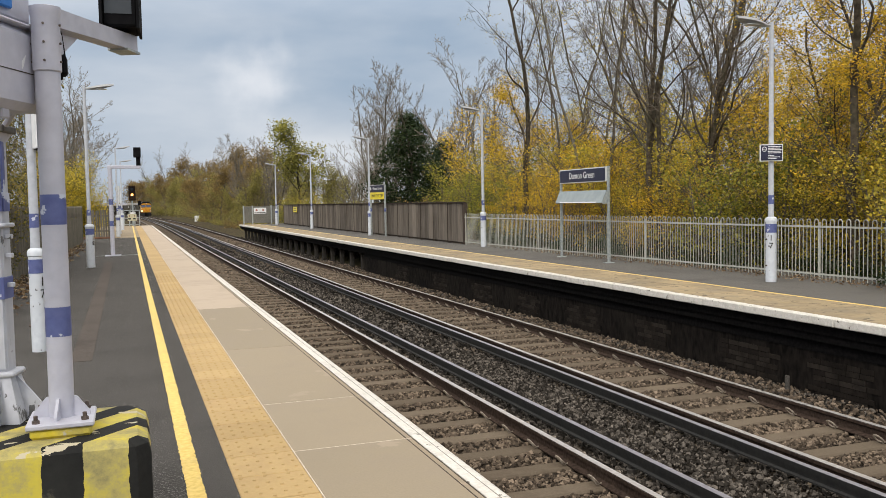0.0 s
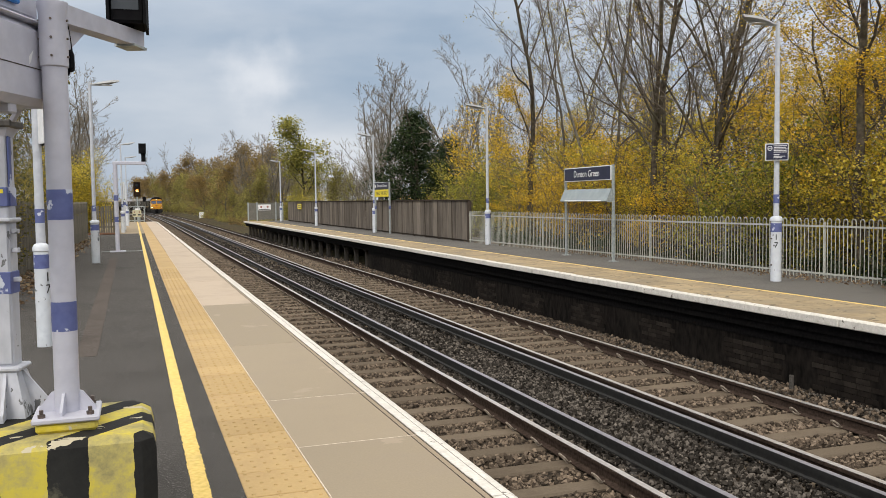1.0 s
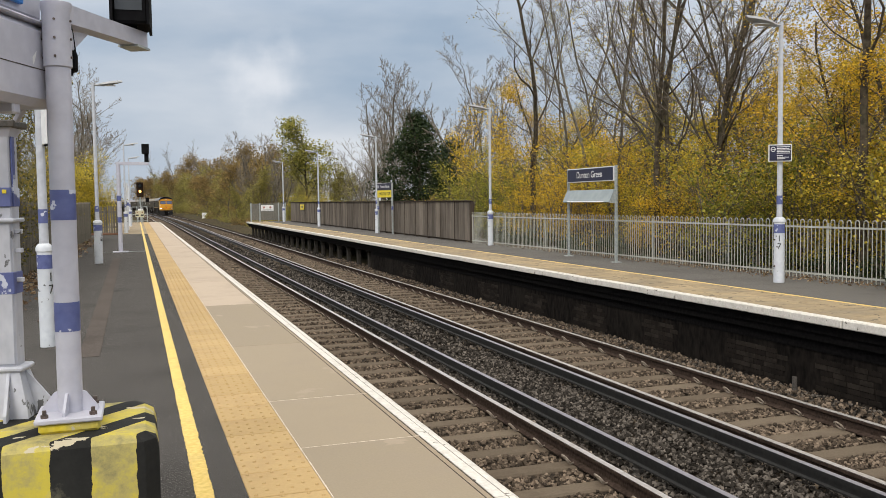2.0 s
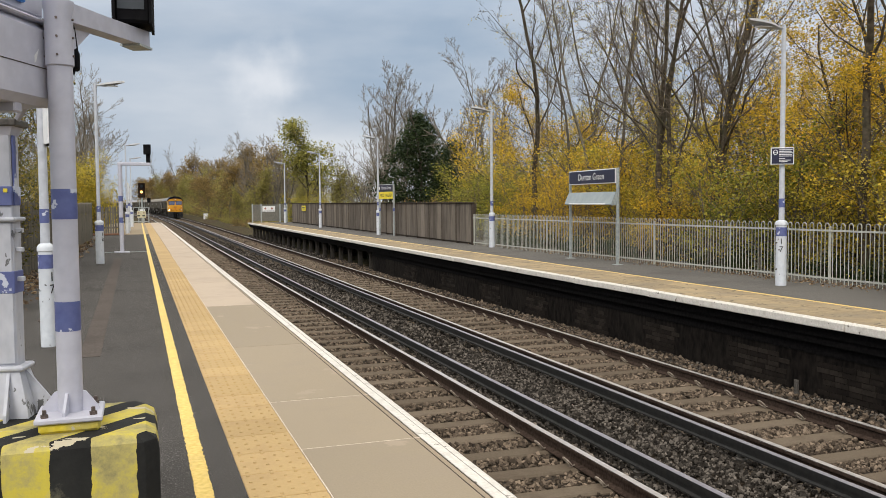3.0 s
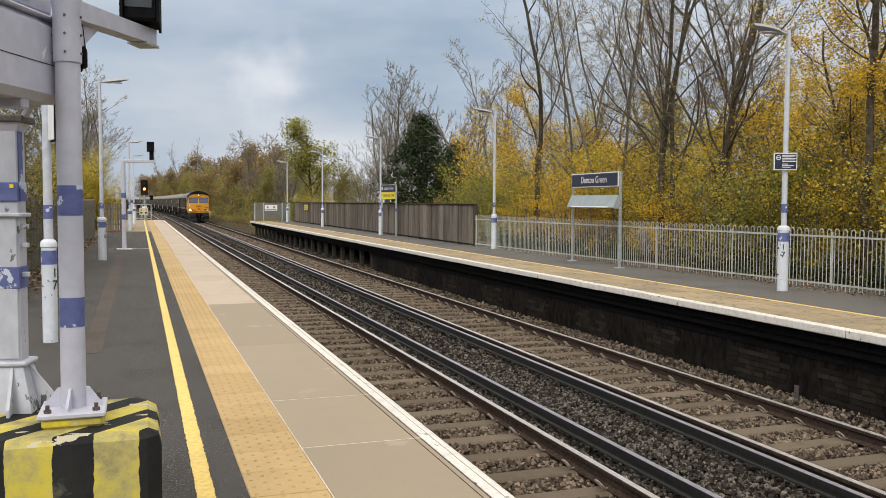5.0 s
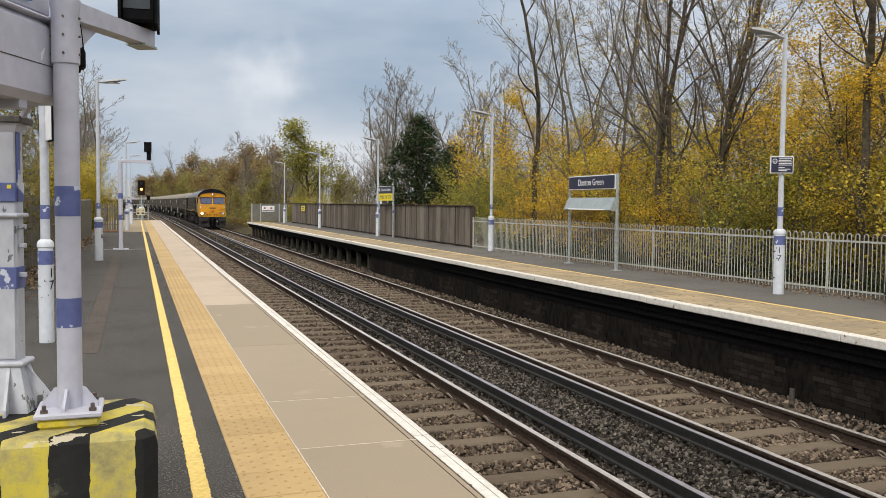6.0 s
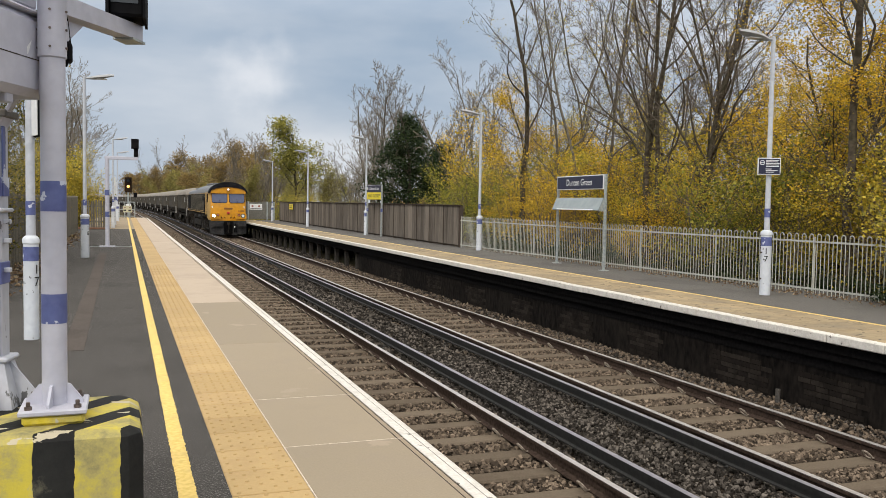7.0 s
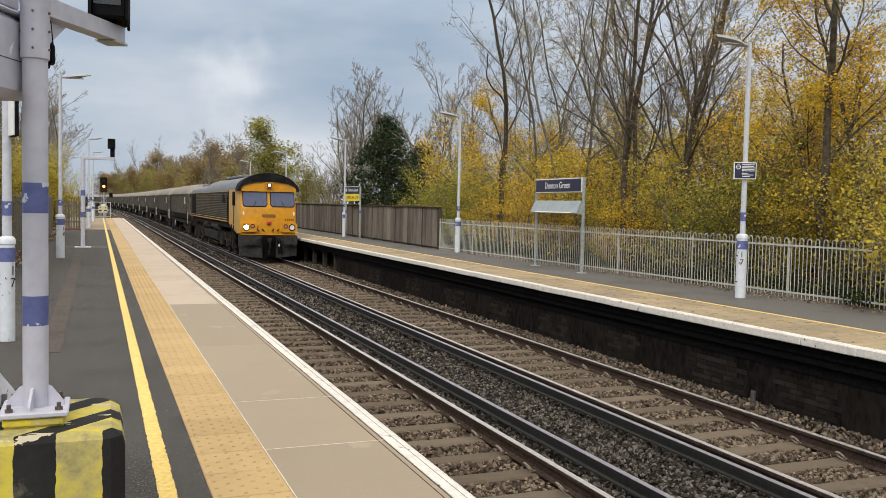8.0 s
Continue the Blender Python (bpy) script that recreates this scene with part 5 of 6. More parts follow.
PX, PY = -0.312, 4.2
stand = thing("monitor_stand", PX, PY, BT, "grey steel post bolted to the block, black monitor on its arm", "equipment stand")
part("packing", Shape().box(-0.125, 0.13, -0.145, 0.14, 0, 0.045, 0.012), BLOCK_YELLOW, stand, "yellow painted packing slab")
part("base_plate", Shape().box(-0.14, 0.14, -0.16, 0.155, 0.045, 0.068, 0.005), POST_GREY, stand)
part("pole", Shape().tube((0, 0, 0.068), (0, 0, 1.86), 0.0535, n=28), POST_GREY, stand)
part("collar", Shape().lathe(0, 0, [(1.615, 0.056), (1.62, 0.0605), (1.855, 0.0605), (1.875, 0.066), (1.90, 0.066), (1.905, 0.05)], 28), POST_GREY, stand, "top sleeve with screws")
for zz in (1.66, 1.74, 1.82):
    for a in (-95, -20, 170):
        part("screw", Shape().tube((0.06 * math.cos(radians(a)), 0.06 * math.sin(radians(a)), zz), (0.067 * math.cos(radians(a)), 0.067 * math.sin(radians(a)), zz), 0.0055, n=8), BOLT, stand)
for z0, z1 in ((0.435, 0.568), (0.937, 1.072)):
    part("blue_band", Shape().tube((0, 0, z0), (0, 0, z1), 0.0545, n=28, caps=False), BAND, stand, "scratched blue band")
for a in (-100, -10, 80, 170):
    part("gusset", Shape().add([(0.05, -0.006, 0.068), (0.122, -0.006, 0.068), (0.122, -0.006, 0.085), (0.068, -0.006, 0.155), (0.05, -0.006, 0.16),
                                (0.05, 0.006, 0.068), (0.122, 0.006, 0.068), (0.122, 0.006, 0.085), (0.068, 0.006, 0.155), (0.05, 0.006, 0.16)],
                               [(0, 1, 2, 3, 4), (9, 8, 7, 6, 5), (0, 5, 6, 1), (1, 6, 7, 2), (2, 7, 8, 3), (3, 8, 9, 4), (4, 9, 5, 0)], at=Matrix.Rotation(radians(a), 4, "Z")), POST_GREY, stand)
for x, y in ((-0.1, -0.115), (0.1, -0.115), (0.1, 0.115), (-0.1, 0.115)):
    b = part("bolt", Shape().tube((x, y, 0.068), (x, y, 0.082), 0.017, n=6).tube((x, y, 0.082), (x, y, 0.102), 0.009, n=8), BOLT, stand, "rusty hexagon bolt")
arm = Shape()
arm_m = pose(0, 0, 0, 0, 0, -23.5)
arm.add([(-0.045, 0.0, 1.815), (0.045, 0.0, 1.815), (0.045, 0.0, 1.90), (-0.045, 0.0, 1.90), (-0.045, 0.89, 1.855), (0.045, 0.89, 1.855), (0.045, 0.89, 1.935), (-0.045, 0.89, 1.935), (-0.045, 0.35, 1.832), (0.045, 0.35, 1.832), (0.045, 0.35, 1.912), (-0.045, 0.35, 1.912)],
        [(0, 1, 2, 3), (0, 8, 9, 1), (1, 9, 10, 2), (2, 10, 11, 3), (3, 11, 8, 0), (8, 4, 5, 9), (9, 5, 6, 10), (10, 6, 7, 11), (11, 7, 4, 8), (7, 6, 5, 4)], at=arm_m)
part("arm", arm, POST_GREY, stand, "tapered grey steel arm", smooth=0)
part("arm_plate", Shape().box(-0.055, 0.055, 0.74, 0.90, 1.838, 1.850, at=arm_m), GALV, stand)
part("arm_gusset", Shape().add([(-0.008, 0.05, 1.66), (-0.008, 0.05, 1.80), (-0.008, 0.28, 1.815), (0.008, 0.05, 1.66), (0.008, 0.05, 1.80), (0.008, 0.28, 1.815)], [(0, 1, 2), (3, 5, 4), (0, 3, 4, 1), (1, 4, 5, 2), (2, 5, 3, 0)], at=arm_m), POST_GREY, stand)
mon_m = arm_m @ pose(-0.01, 0.82, -0.03, 0, 0, 20)
mon = part("monitor", Shape().box(-0.088, 0.088, -0.12, 0.16, 1.985, 2.36, 0.012, at=mon_m).box(-0.03, 0.03, -0.03, 0.03, 1.95, 1.99, at=mon_m).box(-0.098, -0.084, -0.17, 0.16, 1.97, 2.38, at=mon_m).box(0.084, 0.098, -0.17, 0.16, 1.97, 2.38, at=mon_m), HOUSING_BLACK, stand, "black hooded monitor housing")
part("screen", Shape().box(-0.075, 0.06, -0.124, -0.119, 2.05, 2.30, at=mon_m), SCREEN, mon, "dark blank screen")
part("cable", Shape().bent([(0.03, 0.07, 1.9), (0.05, 0.12, 1.80), (0.06, 0.14, 1.70), (0.045, 0.10, 1.60)], 0.012, 6), HOUSING_BLACK, stand)
part("speaker", Shape().box(0.02, 0.075, 0.08, 0.18, 1.62, 1.71, 0.01), HOUSING_BLACK, stand, "small black loudspeaker")

cab = thing("equipment_cabinet", PX, PY, 2.095, "large grey steel equipment housing carried by the posts", "equipment housing", rz=-23.5)
part("body", Shape().box(-0.30, -0.062, -1.6, 0.10, -0.03, 0.335, 0.035), POST_GREY, cab)
part("lid_seam", Shape().box(-0.303, -0.060, -1.6, 0.098, 0.133, 0.137), GROOVE, cab)
part("top_cover", Shape().box(-0.31, -0.055, -1.6, 0.102, 0.335, 0.35, 0.006), POST_GREY, cab)
part("upper_box", Shape().box(-0.30, -0.10, -1.6, 0.06, 0.365, 0.72, 0.01), POST_GREY, cab)
part("blue_panel", Shape().box(-0.10, -0.078, -1.5, -0.12, 0.40, 0.70, 0.006), SIGN_BLUE, cab, "bright blue sign panel")
part("arrow_mark", Shape().add([(-0.0605, -0.10, 0.145), (-0.0605, -0.085, 0.16), (-0.0605, -0.062, 0.215), (-0.0605, -0.10, 0.18)], [(0, 1, 2, 3)]), SIGN_WHITE, cab, "small white arrow sticker", smooth=0)
part("bracket", Shape().box(-0.42, -0.10, -0.46, -0.40, -0.07, -0.022, 0.006).box(-0.42, -0.10, -0.20, -0.14, -0.07, -0.022, 0.006), POST_GREY, cab)

second = thing("support_post", -0.597, 4.55, BT, "grey box-section support post with blue bands and white gusset foot", "post", rz=-12)
part("column", Shape().box(-0.05, 0.05, -0.055, 0.055, 0.235, 1.37, 0.006), POST_WORN, second)
part("guard", Shape().box(-0.055, 0.044, -0.064, -0.056, 0.25, 0.93, 0.003), POST_WORN, second, "chipped white guard plate")
part("guard_ledge", Shape().box(-0.075, 0.07, -0.085, 0.07, 0.925, 0.945, 0.006), POST_WORN, second)
part("conduit", Shape().box(0.052, 0.061, -0.045, -0.01, 1.0, 1.33, 0.003), BAND, second, "blue cable conduit")
for zz in (0.64, 0.78, 0.87):
    part("clip_lug", Shape().box(0.05, 0.082, -0.03, 0.0, zz, zz + 0.022, 0.003), POST_WORN, second)
for z0, z1 in ((0.585, 0.69), (1.0, 1.09)):
    part("blue_band", Shape().box(-0.058, 0.054, -0.0665, 0.058, z0, z1, 0.003), BAND, second)
part("cap_plate", Shape().box(-0.09, 0.09, -0.09, 0.09, 1.37, 1.405, 0.006), INSULATOR, second, "dark grey cap plate")
part("cap_flange", Shape().loft([[(x * k, y * k, z) for x, y in ((-0.05, -0.055), (0.05, -0.055), (0.05, 0.055), (-0.05, 0.055))] for z, k in ((1.33, 1.02), (1.37, 1.4))]), POST_GREY, second)
part("strut", Shape().bent([(0.09, -0.06, 1.405), (0.15, -0.12, 1.46), (0.02, -0.10, 1.54)], 0.016, 6).bent([(-0.06, -0.06, 1.405), (-0.06, -0.08, 1.55)], 0.02, 6), POST_GREY, second, "steel struts under the housing")
part("collar", Shape().box(-0.085, 0.085, -0.085, 0.085, 0.215, 0.24, 0.008), POST_WORN, second, "chipped white collar plate")
part("foot", Shape().loft([[(x * k, y * k, z) for x, y in ((-0.06, -0.065), (0.06, -0.065), (0.06, 0.065), (-0.06, 0.065))] for z, k in ((0.0, 1.9), (0.03, 1.85), (0.215, 1.05))]), POST_WORN, second, "flared chipped white foot")
for a in (-80, 0, 90, 180):
    part("gusset", Shape().add([(0.04, -0.007, 0.0), (0.21, -0.007, 0.0), (0.21, -0.007, 0.035), (0.07, -0.007, 0.215), (0.04, -0.007, 0.215), (0.04, 0.007, 0.0), (0.21, 0.007, 0.0), (0.21, 0.007, 0.035), (0.07, 0.007, 0.215), (0.04, 0.007, 0.215)],
                               [(0, 1, 2, 3, 4), (9, 8, 7, 6, 5), (0, 5, 6, 1), (1, 6, 7, 2), (2, 7, 8, 3), (3, 8, 9, 4), (4, 9, 5, 0)], at=Matrix.Rotation(radians(a), 4, "Z")), POST_WORN, second)
part("yellow_tag", Shape().box(0.018, 0.036, -0.0695, -0.0665, 1.062, 1.08), SIGN_YELLOW, second)
for x, zt in ((0.245, 0.125), (0.215, 0.06)):
    part("anchor_bolt", Shape().tube((x, 0.0, 0), (x, 0.0, zt), 0.014, n=8).tube((x, 0.0, 0), (x, 0.0, 0.03), 0.024, n=6), GALV, second)

t = thing("post_notice", -0.965, 10.77, 2.31, "small white notice on the lamp post", "sign", rz=-74)
part("panel", Shape().box(-0.18, 0.18, -0.01, 0.01, 0, 0.42, 0.004), SIGN_WHITE, t)
part("backing", Shape().box(-0.19, 0.19, 0.01, 0.05, -0.01, 0.43, 0.004), HOUSING_BLACK, t)

# the same kind of stand farther down the platform
t = thing("monitor_stand", -0.53, 31.26, 0.0, "grey steel post with blue bands and black monitor on an arm", "equipment stand")
part("pole", Shape().tube((0, 0, 0.0), (0, 0, 2.98), 0.07, n=16), POST_GREY, t)
part("base_plate", Shape().box(-0.25, 0.25, -0.2, 0.2, 0.0, 0.03), POST_GREY, t)
part("arm", Shape().box(-0.08, 0.97, -0.05, 0.05, 2.92, 3.03, 0.01), POST_GREY, t)
part("monitor", Shape().box(0.76, 1.0, -0.14, 0.14, 3.3, 3.63, 0.01).box(0.84, 0.98, -0.05, 0.05, 3.02, 3.32), HOUSING_BLACK, t, "black monitor housing")
for z0, z1 in ((1.0, 1.18), (1.72, 1.90)):
    part("blue_band", Shape().tube((0, 0, z0), (0, 0, z1), 0.072, n=16), BAND, t)
part("cross_kerb", Shape().box(-0.55, 0.80, 0.05, 0.14, 0.004, 0.012), GALV, t)
for y in (57.0, 72.0):
    t = thing("slim_post", -0.50, y, 0.0, "slim pale platform post with blue bands", "post", "slim posts")
    part("pole", Shape().tube((0, 0, 0), (0, 0, 2.9), 0.07, n=12), POST_PALE, t)
    part("blue_band", Shape().tube((0, 0, 1.5), (0, 0, 1.7), 0.073, n=12), BAND, t)
    part("cross_arm", Shape().box(-0.05, 0.45, -0.04, 0.04, 1.78, 1.86), POST_GREY, t)

# platform end gate and signal
t = thing("platform_end_fence", 0.27, 79.3, 0, "galvanised metal end fence with warning notices", "gate")
for x in (-0.62, -0.2, 0.2, 0.62):
    part("upright", Shape().box(x - 0.035, x + 0.035, -0.03, 0.03, 0, 1.35), GALV, t)
for zz in (0.1, 0.65, 1.3):
    part("cross_bar", Shape().box(-0.62, 0.62, -0.03, 0.03, zz, zz + 0.06), GALV, t)
part("notice", Shape().box(-0.34, 0.38, -0.05, -0.03, 0.45, 1.02), material("notice_cream", (0.45, 0.42, 0.28), (0.55, 0.52, 0.36), 0.6), t)
for x in (-0.18, 0.22):
    part("red_mark", Shape().tube((x, -0.051, 0.86), (x, -0.056, 0.86), 0.06, n=12), material("notice_mark", (0.22, 0.10, 0.06), (0.28, 0.14, 0.08), 0.6), t)
    part("text_bar", Shape().box(x - 0.12, x + 0.10, -0.054, -0.05, 0.56, 0.68), SIGN_BLACK, t)
t = thing("colour_light_signal", 0.38, 83.5, -1.2, "black colour light signal showing yellow on a grey post", "signal")
part("post", Shape().tube((0, 0.1, 0), (0, 0.1, 3.9), 0.08, n=10), GALV, t)
h = part("head", Shape().box(-0.30, 0.30, -0.05, 0.08, 3.40, 4.75, 0.05), material("signal_board", (0.022, 0.014, 0.010), (0.05, 0.032, 0.022), 0.86, grain=6), t, "dark brown signal backboard")
part("hood", Shape().lathe(0, 0, [(0, 0.2), (0.28, 0.2), (0.28, 0.17), (0.0, 0.17)], 14), HOUSING_BLACK, h, at=pose(0, -0.05, 4.42, 90))
part("lit_lens", Shape().tube((0, -0.06, 3.92), (0, -0.09, 3.92), 0.115, n=18), glow("signal_yellow", (1.0, 0.46, 0.10), 3.6), h, "glowing yellow lens")
part("dark_lens", Shape().tube((0, -0.06, 4.42), (0, -0.08, 4.42), 0.14, n=18), SCREEN, h)
part("side_box", Shape().box(0.45, 0.75, -0.05, 0.1, 2.95, 3.35, 0.02), HOUSING_BLACK, t)
part("plate", Shape().box(-0.22, 0.22, -0.02, 0.0, 2.0, 2.35), SIGN_WHITE, t)
part("ladder", Shape().bent([(-0.2, 0.3, 0), (-0.2, 0.3, 3.3)], 0.02, 5).bent([(0.2, 0.3, 0), (0.2, 0.3, 3.3)], 0.02, 5), GALV, t)
# low lineside cabinet seen past the signal
t = thing("lineside_cabinet", 10.3, 205 - 60, -1.2, "small pale lineside cabinet beside the track", "cabinet")
part("body", Shape().box(-0.35, 0.35, -0.2, 0.2, 0, 1.2, 0.02), SIGN_WHITE, t)


# ---- the train ----
LOCO_SIDE = material("loco_side", (0.028, 0.026, 0.021), (0.058, 0.052, 0.043), 0.86, grain=6, stain=0.8, stain_colour=(0.10, 0.08, 0.062), stain_amount=0.5, bump=0.05)
LOCO_ORANGE = material("loco_orange", (0.54, 0.235, 0.003), (0.63, 0.29, 0.005), 0.5, grain=5, stain=1.5, stain_colour=(0.34, 0.17, 0.05), stain_amount=0.45, bump=0.03)
LOCO_CREAM = material("loco_cab_side", (0.42, 0.25, 0.06), (0.50, 0.31, 0.09), 0.5, grain=5, stain=1.5, stain_colour=(0.25, 0.17, 0.09), stain_amount=0.5, bump=0.03)
LOCO_ROOF = material("loco_roof", (0.10, 0.105, 0.115), (0.165, 0.17, 0.18), 0.5, grain=5, stain=0.9, stain_colour=(0.09, 0.085, 0.08), stain_amount=0.6, bump=0.05)
LOCO_BLACK = material("loco_underframe", (0.010, 0.009, 0.008), (0.030, 0.026, 0.022), 0.85, grain=9, stain=2, stain_colour=(0.09, 0.07, 0.055), stain_amount=0.4)
BEAM_GREY = material("loco_beam_grey", (0.026, 0.026, 0.027), (0.050, 0.049, 0.049), 0.86, grain=7, stain=1.8, stain_colour=(0.07, 0.06, 0.05), stain_amount=0.4)
TANK_GREY = material("loco_tank_grey", (0.020, 0.019, 0.018), (0.055, 0.052, 0.048), 0.86, grain=7, stain=1.6, stain_colour=(0.02, 0.018, 0.016), stain_amount=0.6)
CAB_ROOF = material("loco_cab_roof", (0.010, 0.010, 0.012), (0.022, 0.022, 0.025), 0.86, grain=6)
# opaque panes, the reflected sky partly painted in as blue-grey
CAB_GLASS = material("cab_glass", (0.055, 0.065, 0.12), (0.085, 0.10, 0.17), 0.12, grain=2, bump=0)
LOUVRE = material("loco_louvre", (0.085, 0.078, 0.06), (0.16, 0.145, 0.11), 0.86, grain=8)
WAGON_SIDE = material("wagon_side", (0.05, 0.045, 0.037), (0.10, 0.09, 0.074), 0.86, grain=4, stain=0.7, stain_colour=(0.13, 0.11, 0.085), stain_amount=0.5, bump=0.05)
WAGON_TOP = material("wagon_cover", (0.15, 0.13, 0.105), (0.26, 0.23, 0.19), 0.8, grain=4, stain=0.8, stain_amount=0.35, bump=0.05)
STEEL_WORN = material("wheel_steel", (0.05, 0.042, 0.034), (0.10, 0.084, 0.07), 0.7, metal=0.3)
WHITE_BAR = material("white_handle", (0.30, 0.29, 0.27), (0.40, 0.39, 0.36), 0.6)
HALF = 1.29


def arch(w, z0, z1, zt, n=9):
    """Half-round roof outline from one eave over to the other."""
    out = []
    for i in range(n):
        a = math.pi * i / (n - 1)
        out.append((-w * math.copysign(abs(math.cos(a)) ** 0.75, math.cos(a)), z1 + (zt - z1) * math.sin(a) ** 0.9))
    return [(-w, z0)] + out + [(w, z0)]


def rounded(w, h, r, n=5):
    """Outline of a rounded rectangle as (x, z)."""
    out = []
    for cx, cz, a0 in ((w - r, h - r, 0), (r - w, h - r, 90), (r - w, r - h, 180), (w - r, r - h, 270)):
        out += [(cx + r * math.cos(radians(a0 + 90 * i / (n - 1))), cz + r * math.sin(radians(a0 + 90 * i / (n - 1)))) for i in range(n)]
    return out


def slab(outline, y0, y1):
    return Shape().loft([[(x, y0, z) for x, z in outline], [(x, y1, z) for x, z in outline]])


def locomotive():
    t = thing("locomotive", 0, 0, 0, "orange-faced diesel freight locomotive with grimy grey sides hauling the wagons", "locomotive")
    body = [(-1.28, 1.55), (-HALF, 1.66), (-HALF, 2.95), (-1.24, 3.08), (1.24, 3.08), (HALF, 2.95), (HALF, 1.66), (1.28, 1.55)]
    part("body", Shape().loft([[(x, y, z) for x, z in body] for y in (-7.5, 10.4)]), LOCO_SIDE, t, "grimy dark grey body side")

    def section(z, w, yf, yb, c=0.12):
        f = w - 0.085
        half = [(f - c, yf), (f - 0.3 * c, yf + 0.3 * c), (f, yf + c), (w, min(yf + 0.75, yb - 0.02)), (w, yb)]
        return [(-x, y, z) for x, y in half[::-1]] + [(x, y, z) for x, y in half]

    # cab: upright below the windscreens, raked above, its side skirt rising to the body
    cab = Shape().loft([section(1.10, 1.24, -10.58, -9.9), section(1.16, 1.29, -10.63, -9.8), section(1.56, 1.30, -10.64, -9.7), section(2.22, 1.30, -10.64, -9.7),
                        section(2.32, 1.30, -10.62, -9.7), section(3.10, 1.25, -10.39, -9.7)])
    for k in range(5):
        for i in (0, 1, 7, 8):
            cab.m[k * 10 + i] = 1
    part("cab", cab, [LOCO_ORANGE, LOCO_CREAM], t, "bright orange cab front")
    part("cab_side", Shape().loft([[(-1.302, -9.7, z0), (1.302, -9.7, z0), (1.302, -7.5, z1), (-1.302, -7.5, z1)] for z0, z1 in ((1.2, 1.52), (2.4, 2.4), (3.08, 3.08))]), LOCO_CREAM, t, "dull ochre cab side")
    part("roof", Shape().loft([[(x, y, z) for x, z in arch(1.27, 3.0, 3.06, zt)] for y, zt in ((-9.3, 3.72), (-8.3, 3.74), (1.6, 3.70), (2.6, 3.50), (10.4, 3.48))]), LOCO_ROOF, t, "domed weathered blue-grey roof")
    over = [(1.34 * math.cos(a), 3.02 + 0.80 * math.sin(a) ** 1.1) for a in np.linspace(0, math.pi, 17)]
    under = [(-1.22 * math.cos(a), 3.08 + 0.36 * math.sin(a) ** 0.9) for a in np.linspace(0, math.pi, 13)]
    part("cab_roof", Shape().loft([[(x, -10.52, z) for x, z in over], [(x, -9.7, z) for x, z in over], [(x * 0.95, -9.25, 3.02 + (z - 3.02) * 0.93) for x, z in over]]), CAB_ROOF, t, "black cab roof")
    part("brow", slab(over + under, -10.60, -10.515), CAB_ROOF, t, "black overhanging brow")
    part("face_crown", slab([(x, z) for x, z in under] + [(1.20, 3.0), (-1.20, 3.0)], -10.535, -10.35), LOCO_ORANGE, t)
    for x in (-0.60, 0.60):
        m = pose(x, -10.50, 2.745, -16.4)
        w = part("windscreen", slab(rounded(0.535, 0.435, 0.13), -0.022, 0.03), HOUSING_BLACK, t, "windscreen in a black seal", at=m)
        part("pane", slab(rounded(0.505, 0.405, 0.11), -0.028, -0.02), CAB_GLASS, w)
        part("wiper", Shape().bent([(-0.06 if x < 0 else 0.06, -0.04, -0.44), (0.05 if x < 0 else -0.05, -0.045, -0.16)], 0.009, 5), HOUSING_BLACK, w)
    for sx, lit in ((-1, True), (1, False)):
        pod = part("light_pod", slab([(sx * 0.885 + x, 1.43 + z) for x, z in rounded(0.355, 0.20, 0.07)], -10.76, -10.6), LOCO_ORANGE, t, "raised orange lamp housing")
        ring = part("headlight", Shape().tube((sx * 1.00, -10.74, 1.44), (sx * 1.00, -10.79, 1.44), 0.145, n=22), HOUSING_BLACK, pod)
        part("headlamp_glass", Shape().tube((sx * 1.00, -10.79, 1.44), (sx * 1.00, -10.80, 1.44), 0.105, n=22), glow("headlamp", (1.0, 0.92, 0.76), 9.0) if lit else LAMP_GLASS, pod, "lit headlamp" if lit else "unlit headlamp")
        part("tail_light", Shape().tube((sx * 0.72, -10.74, 1.49), (sx * 0.72, -10.78, 1.49), 0.092, n=16), HOUSING_BLACK, pod)
        part("tail_glass", Shape().tube((sx * 0.72, -10.78, 1.49), (sx * 0.72, -10.785, 1.49), 0.062, n=16), material("tail_red", (0.45, 0.16, 0.10), (0.55, 0.24, 0.18), 0.25, grain=5, bump=0), pod)
        part("lift_lug", Shape().box(sx * 1.10 - 0.035, sx * 1.10 + 0.035, -10.66, -10.63, 1.97, 2.12, 0.01), SIGN_WHITE, t)
    part("top_light", slab([(x, 3.285 + z) for x, z in rounded(0.155, 0.125, 0.04)], -10.64, -10.5), LOCO_ORANGE, t)
    part("top_lamp_ring", Shape().tube((0, -10.64, 3.285), (0, -10.665, 3.285), 0.11, n=18), HOUSING_BLACK, t)
    part("top_lamp_glass", Shape().tube((0, -10.665, 3.285), (0, -10.672, 3.285), 0.07, n=18), glow("marker", (1.0, 0.80, 0.70), 1.2), t)
    part("name_plate", Shape().box(-0.30, 0.29, -10.66, -10.63, 1.88, 2.01, 0.008), material("plate_dark", (0.20, 0.085, 0.012), (0.26, 0.11, 0.02), 0.5), t, "small cast plate")
    for k in range(5):
        part("number_bar", Shape().box(0.70 + 0.085 * k, 0.76 + 0.085 * k, -10.646, -10.63, 1.73, 1.83), material("number_brown", (0.16, 0.07, 0.012), (0.2, 0.09, 0.018), 0.6), t)
